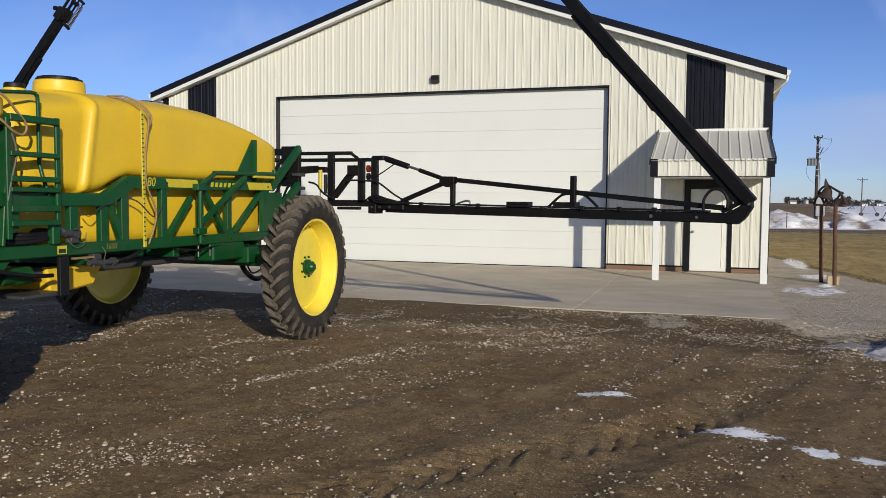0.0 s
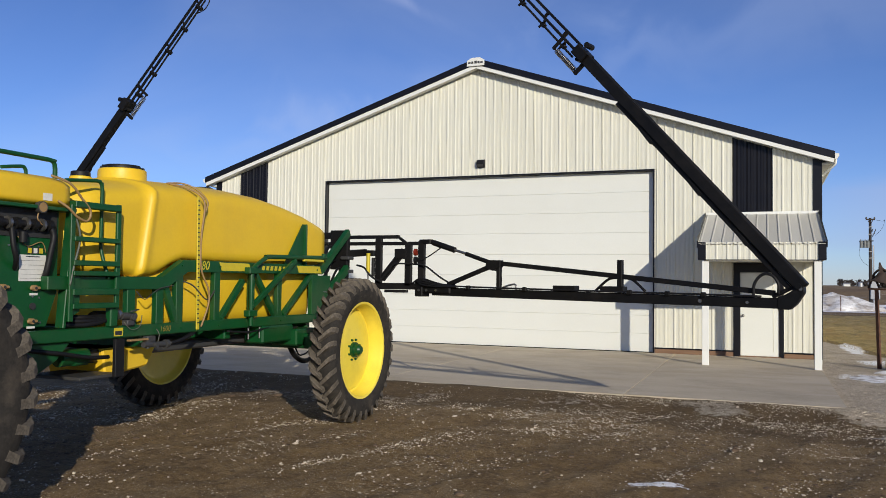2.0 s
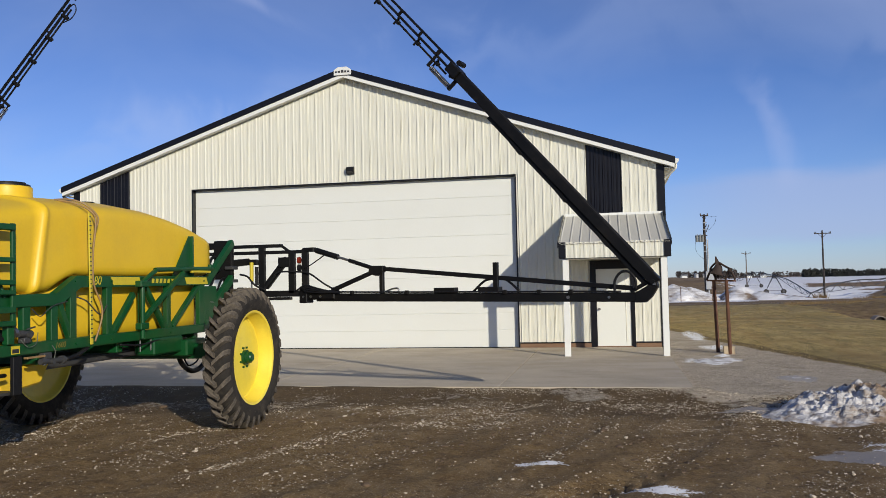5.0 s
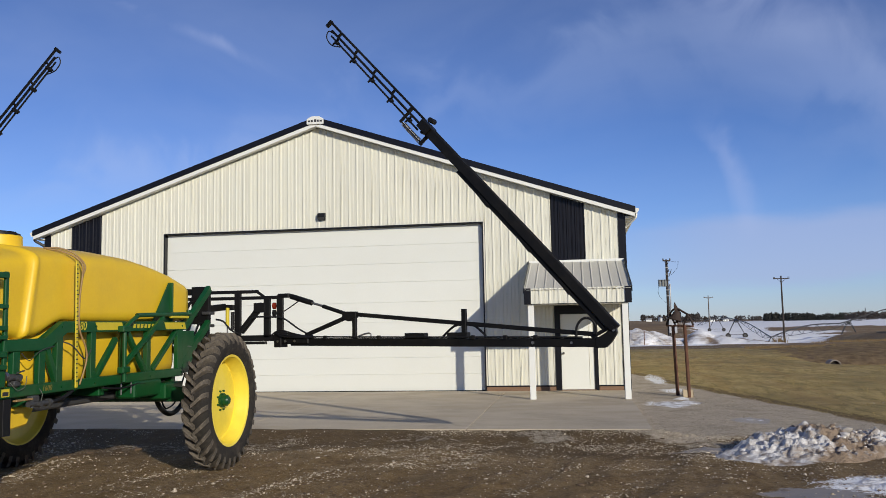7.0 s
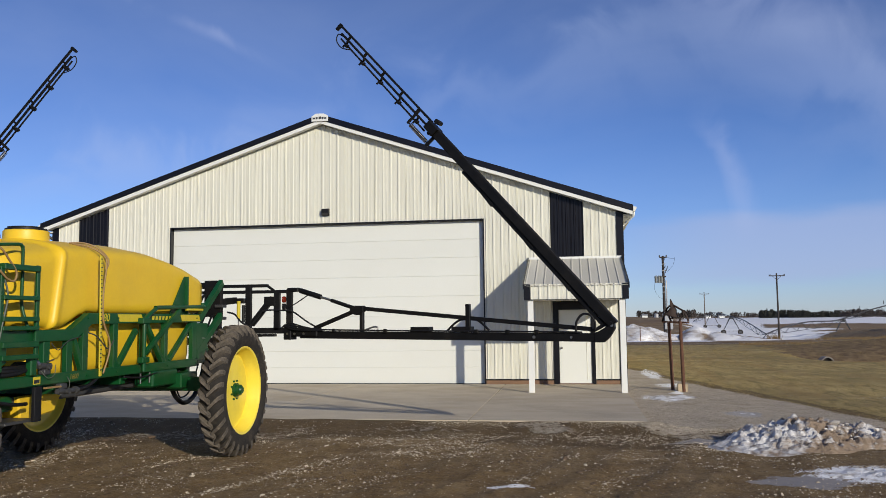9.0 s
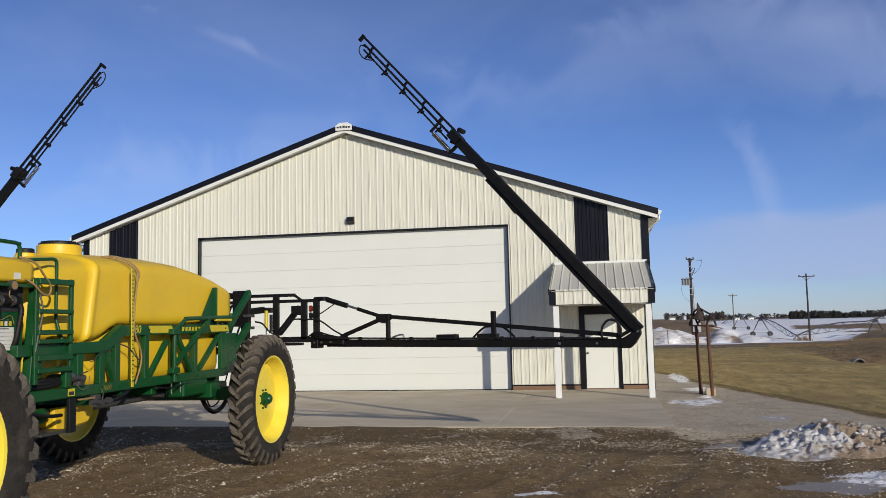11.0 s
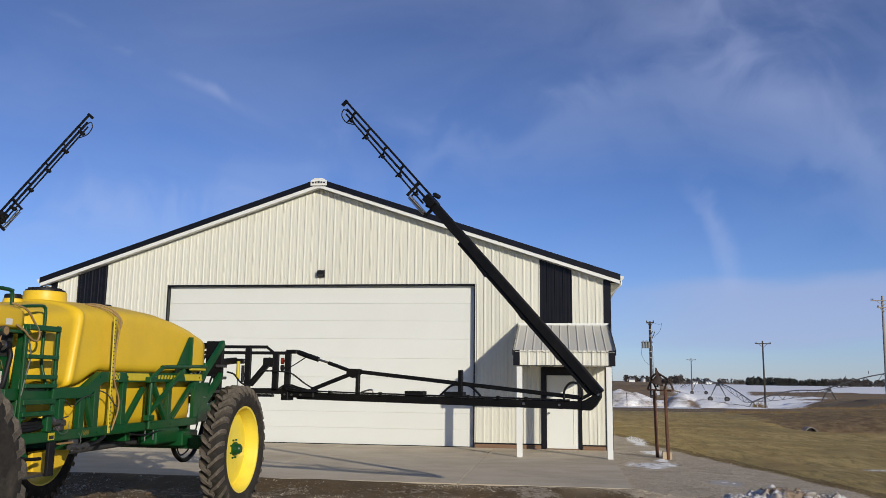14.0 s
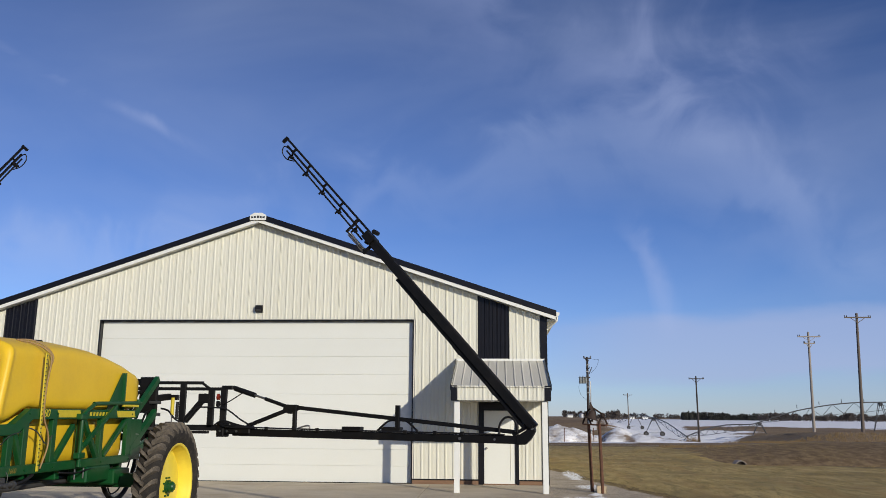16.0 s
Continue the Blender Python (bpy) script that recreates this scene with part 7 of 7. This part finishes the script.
def island_tint(m, amount):
    n, l = m.node_tree.nodes, m.node_tree.links
    p = n["Principled BSDF"]
    src = p.inputs["Base Color"].links[0].from_socket
    g, hs, rr = n.new("ShaderNodeNewGeometry"), n.new("ShaderNodeHueSaturation"), n.new("ShaderNodeMapRange")
    rr.inputs["To Min"].default_value, rr.inputs["To Max"].default_value = 1 - amount, 1 + amount
    l.new(g.outputs["Random Per Island"], rr.inputs["Value"])
    l.new(rr.outputs["Result"], hs.inputs["Value"])
    l.new(src, hs.inputs["Color"])
    l.new(hs.outputs["Color"], p.inputs["Base Color"])
    return m


rng = np.random.RandomState(11)


def rocks(x, y, r, flat):
    """Small faceted stones lying on the ground at x, y with radius r."""
    g = (1 + 5 ** 0.5) / 2
    ico = np.array([(-1, g, 0), (1, g, 0), (-1, -g, 0), (1, -g, 0), (0, -1, g), (0, 1, g), (0, -1, -g), (0, 1, -g), (g, 0, -1), (g, 0, 1), (-g, 0, -1), (-g, 0, 1)]) / 1.9
    tri = np.array([(0, 11, 5), (0, 5, 1), (0, 1, 7), (0, 7, 10), (0, 10, 11), (1, 5, 9), (5, 11, 4), (11, 10, 2), (10, 7, 6), (7, 1, 8), (3, 9, 4), (3, 4, 2), (3, 2, 6), (3, 6, 8), (3, 8, 9), (4, 9, 5), (2, 4, 11), (6, 2, 10), (8, 6, 7), (9, 8, 1)])
    n = len(x)
    v = ico[None] * (1 + rng.uniform(-0.22, 0.22, (n, 12, 1)))
    v[..., 2] *= flat
    a = rng.uniform(0, 6.28, n)[:, None]
    long = rng.uniform(0.9, 1.6, n)[:, None]
    vx, vy = v[..., 0] * long, v[..., 1]
    k = r[:, None]
    z = heights(x, y)
    V = np.stack([x[:, None] + (vx * np.cos(a) - vy * np.sin(a)) * k, y[:, None] + (vx * np.sin(a) + vy * np.cos(a)) * k, z[:, None] + v[..., 2] * k + k * 0.2], -1).reshape(-1, 3)
    return V.tolist(), (tri[None] + 12 * np.arange(n)[:, None, None]).reshape(-1, 3).tolist()


def scatter_stones():
    pts = []
    # yard streaks
    x, y = rng.uniform(-4, 12.5, 150000), rng.uniform(-18.5, -8.45, 150000)
    u = x - 0.36 * (y + 14) + 0.012 * (y + 14) ** 2
    streak = lattice(u, y * 0.25, 0.35, 81) * 0.45 + lattice(x, y, 0.5, 82) * 0.3 + lattice(u, y * 0.4, 1.6, 84) * 0.25
    want = smooth(0.44, 0.78, streak) * 0.42 * (1 + 1.3 * smooth(6.5, 3, x)) + 0.05
    want = want * (1 - 0.8 * np.exp(-((x - 6.4) / 1.6) ** 2 - ((y + 15.2) / 1.3) ** 2))
    ok = rng.rand(len(x)) < want
    pts.append((x[ok], y[ok], rng.gamma(1.1, 0.0028, ok.sum()) + 0.003))
    # pale patches before the apron, and the row along its edge
    x, y = rng.uniform(2.5, 10.5, 42000), rng.uniform(-11.6, -8.32, 42000)
    patch = lattice(x * 0.6, y * 1.6, 0.8, 83)
    want = smooth(0.48, 0.72, patch) * 0.5 * smooth(3, 5, x) + 0.7 * np.exp(-((y + 8.40) / 0.10) ** 2) * smooth(4.0, 5.2, x) + 0.12 * smooth(8.2, 9.4, x)
    ok = rng.rand(len(x)) < want
    pts.append((x[ok], y[ok], rng.gamma(1.1, 0.0022, ok.sum()) + 0.0026))
    # gravel drive
    x, y = rng.uniform(8.5, 12.9, 42000), rng.uniform(-9.6, 6, 42000)
    ok = (rng.rand(len(x)) < 0.55 * smooth(9, -5, y)) & (x < grass_edge(y))
    pts.append((x[ok], y[ok], rng.gamma(1.1, 0.0021, ok.sum()) + 0.003))
    # larger loose stones
    x, y = rng.uniform(-3, 12, 200), rng.uniform(-18, -8.6, 200)
    pts.append((x, y, rng.gamma(1.8, 0.0026, 200) + 0.006))
    x, y, r = (np.concatenate(c) for c in zip(*pts))
    return rocks(x, y, r, 0.7)


M_PEBBLE = island_tint(material("pale_limestone_pebble", (0.55, 0.475, 0.365), (0.36, 0.30, 0.215), rough=0.9, scale=12, bump=0.2), 0.4)
stuff("gravel_stones", *scatter_stones(), M_PEBBLE, "pale limestone gravel scattered over the dirt yard", "gravel")


def scatter_clods():
    x, y = rng.uniform(-4, 12, 12000), rng.uniform(-18.5, -8.6, 12000)
    ok = rng.rand(12000) < smooth(0.4, 0.75, lattice(x, y, 1.3, 85)) * 0.7
    return rocks(x[ok], y[ok], rng.gamma(1.4, 0.005, ok.sum()) + 0.005, 0.55)


def scatter_chunks():
    """Broken lumps of frozen snow lying on and round the heap."""
    n = 420
    x, y = rng.normal(10.95, 0.85, n), rng.normal(-10.05, 0.42, n)
    top = np.zeros(n)
    for cx, cy, rx, ry, t_, pw in ((10.5, -10.0, 1.05, 0.9, 0.46, 0.8), (10.95, -9.85, 0.75, 0.7, 0.36, 0.6), (11.42, -9.85, 0.60, 0.62, 0.33, 0.6), (11.82, -9.85, 0.42, 0.45, 0.24, 0.6), (10.0, -10.4, 0.9, 0.7, 0.13, 0.7)):
        top = np.maximum(top, t_ * np.clip(1 - np.hypot((x - cx) / rx, (y - cy) / ry), 0, 1) ** pw)
    ok = (top > 0.04) & (rng.rand(n) < 0.25 + 0.5 * (x > 10.9))
    x, y, top = x[ok], y[ok], top[ok]
    r = rng.gamma(1.6, 0.007, len(x)) + 0.005
    V, F = rocks(x, y, r, 0.8)
    V = np.array(V).reshape(len(x), 12, 3)
    V[:, :, 2] += (top - 0.02)[:, None]
    return V.reshape(-1, 3).tolist(), F


M_CHUNK = island_tint(material("frozen_snow_lump", (0.68, 0.66, 0.62), (0.30, 0.24, 0.17), rough=0.7, scale=5, fine=50, bump=0.3), 0.45)
stuff("snow_lumps", *scatter_chunks(), M_CHUNK, "broken lumps of soiled frozen snow on the heap", "snow")
M_CLOD = island_tint(material("soil_clod", (0.15, 0.10, 0.06), (0.09, 0.06, 0.036), rough=0.95, scale=20, bump=0.3), 0.3)
stuff("soil_clods", *scatter_clods(), M_CLOD, "brown clods of churned soil in the yard", "soil")


def scatter_grass():
    x, y = rng.uniform(8.7, 26, 240000), rng.uniform(-13, 30, 240000)
    off = x - grass_edge(y)
    ok = (off > -0.15) & (rng.rand(len(x)) < np.where(off < 0.6, 0.7, smooth(0.40, 0.62, lattice(x, y, 0.55, 86) * 0.55 + lattice(x, y, 1.7, 87) * 0.45) * 0.55))
    x, y = x[ok], y[ok]
    n = len(x)
    h, a = rng.uniform(0.012, 0.038, n), rng.uniform(0, 6.28, n)
    lean = rng.uniform(0, 0.03, n)
    z = heights(x, y) - 0.005
    w = 0.007
    p0 = np.stack([x - w * np.cos(a), y - w * np.sin(a), z], -1)
    p1 = np.stack([x + w * np.cos(a), y + w * np.sin(a), z], -1)
    p2 = np.stack([x + lean * np.sin(a * 3), y + lean * np.cos(a * 5), z + h], -1)
    V = np.stack([p0, p1, p2], 1).reshape(-1, 3)
    return V.tolist(), np.arange(3 * n).reshape(-1, 3).tolist()


M_BLADE = island_tint(material("dry_grass_blade", (0.42, 0.31, 0.13), (0.22, 0.17, 0.07), rough=0.9, scale=3, bump=0.0, spec=0.1), 0.4)
stuff("dry_grass", *scatter_grass(), M_BLADE, "short dry winter grass of the lawn", "grass")


M_WEED = island_tint(material("dead_weed", (0.20, 0.14, 0.07), (0.13, 0.09, 0.05), rough=0.9, scale=3, bump=0.0, spec=0.1), 0.3)


def tall_weeds(name, cx, cy, rx, ry, n, hmax, label):
    x, y = cx + rx * rng.uniform(-1, 1, n), cy + ry * rng.uniform(-1, 1, n)
    h, a = hmax * rng.uniform(0.4, 1, n), rng.uniform(0, 6.28, n)
    z = heights(x, y) - 0.02
    w = min(0.03, 0.09 * hmax)
    V = np.stack([np.stack([x - w, y, z], -1), np.stack([x + w, y, z], -1), np.stack([x + 0.35 * h * np.cos(a), y + 0.35 * h * np.sin(a), z + h], -1)], 1).reshape(-1, 3)
    return stuff(name, V.tolist(), np.arange(3 * n).reshape(-1, 3).tolist(), M_WEED, label, "grass")


tall_weeds("roadside_weeds", 37.5, 55, 9, 4.5, 2500, 0.35, "tan dry weeds along the road verge")
tall_weeds("bank_weeds", 27, 19.5, 9, 7.5, 9000, 0.10, "dark dead weeds on the ditch bank")
tall_weeds("roadside_weeds", 30, 33.6, 12, 1.2, 2200, 0.25, "tan dry weeds along the lawn edge")
tall_weeds("roadside_weeds", 23.6, 49, 0.5, 0.5, 60, 0.7, "tan dry weeds by the snow bank")


# ---------------- distant woods and farmsteads ----------------
def wood(name, bearing0, bearing1, dist, hmin, hmax, count, mat, label, needle, depth=40):
    """Bare or evergreen trees far off: trunk and many small twig clumps each, all in one mesh."""
    V, F = [], []

    def tri_clump(c, r):
        for _ in range(2):
            o = rng.normal(0, 1, (3, 3)) * r
            k = len(V)
            V.extend((c + o).tolist())
            F.append((k, k + 1, k + 2))

    for _ in range(count):
        t = rng.uniform(bearing0, bearing1)
        d = dist + rng.uniform(-depth, depth)
        x, y = 7.2 + t * d, d - 24
        z = ground_at(x, y)
        h = rng.uniform(hmin, hmax) * (0.75 + 0.5 * float(lattice(np.array([t * 900.0]), np.array([1.0]), 9, 91)[0]))
        k = len(V)
        for s in (-1, 1):
            V.append((x + s * 0.25, y, z - 0.5))
        V.append((x, y, z + h * 0.9))
        F.append((k, k + 1, k + 2))
        for _ in range(44):
            f = rng.uniform(0.12 if needle else 0.25, 1)
            wid = (1 - f) * 0.30 * h + 0.2 if needle else math.sin(f * 2.9) * 0.36 * h
            a = rng.uniform(0, 6.28)
            rr = wid * math.sqrt(rng.rand())
            tri_clump(np.array([x + rr * math.cos(a), y + rr * math.sin(a), z + f * h]), 0.075 * h)
    return stuff(name, V, F, mat, label, "trees")


M_EVER = island_tint(material("evergreen_needles", (0.040, 0.040, 0.030), (0.024, 0.026, 0.022), rough=0.9, scale=0.5, bump=0.0), 0.35)
M_TWIG = island_tint(material("bare_twigs", (0.075, 0.058, 0.048), (0.05, 0.042, 0.038), rough=0.9, scale=0.5, bump=0.0), 0.35)
wood("evergreen_grove", 0.212, 0.300, 820, 4.2, 6.9, 330, M_EVER, "dark evergreen grove on the far field edge", True)
wood("far_trees", 0.075, 0.145, 760, 4.2, 6.8, 100, M_TWIG, "bare winter trees round a far farmstead", False)
wood("far_trees", 0.145, 0.215, 1000, 3.5, 6, 70, M_TWIG, "thin line of bare winter trees", False)
wood("far_trees", 0.30, 0.52, 700, 3.2, 5.6, 420, M_TWIG, "bare brown woodland along the horizon", False)
wood("far_trees", -1.2, -0.2, 900, 8, 13, 120, M_TWIG, "bare winter trees beyond the shed", False)


def farmstead(t, d, w, h, label, mat):
    x, y = 7.2 + t * d, d - 24
    z = ground_at(x, y)
    b_ = thing("farm_building", (x, y, z), label=label, category="building", group="far farm buildings")
    part("wall", box(B(), x - w / 2, y, z - 0.3, x + w / 2, y + w * 0.6, z + h), mat, b_)
    part("roof", prism(B(), [(y - 0.3, z + h), (y + w * 0.3, z + h * 1.6), (y + w * 0.6 + 0.3, z + h)], "x", x - w / 2 - 0.3, x + w / 2 + 0.3), M_GALV, b_)


farmstead(0.083, 700, 4.5, 1.9, "far white farm building among trees", M_WHITE)
farmstead(0.108, 720, 6, 2.4, "far grey farm building among trees", M_GALV)
farmstead(0.170, 950, 6, 2.2, "far white farm house on the horizon", M_WHITE)
farmstead(0.155, 940, 5, 2.0, "far white farm house on the horizon", M_WHITE)
b_ = thing("grain_bin", (7.2 + 0.096 * 560, 536, ground_at(61, 536)), label="small far galvanised grain bin", category="grain bin")
x, y, z = BASE[b_.name]
part("bin_wall", rod(B(), (x, y, z - 0.3), (x, y, z + 2.4), 1.5, n=20), M_GALV, b_, "", 40)
part("bin_roof", rod(B(), (x, y, z + 2.4), (x, y, z + 3.2), 1.6, 0.2, 20), M_GALV, b_, "", 40)
# posts of a wire fence by the snow bank
fence = thing("wire_fence", (12, 46.5, ground_at(12, 46.5)), label="thin steel fence posts with wire before the snow bank", category="fence")
for x in (8.6, 10.4, 12.6, 15.0):
    z = ground_at(x, 46.5)
    part("fence_post", rod(B(), (x, 46.5, z - 0.2), (x, 46.5, z + 1.15), 0.03, n=8), M_RUST, fence)
for h in (0.5, 0.8, 1.05):
    part("wire", tube(B(), [(x, 46.5, ground_at(x, 46.5) + h) for x in (8.6, 10.4, 12.6, 15.0)], 0.006, 4, 3), M_STEEL, fence)
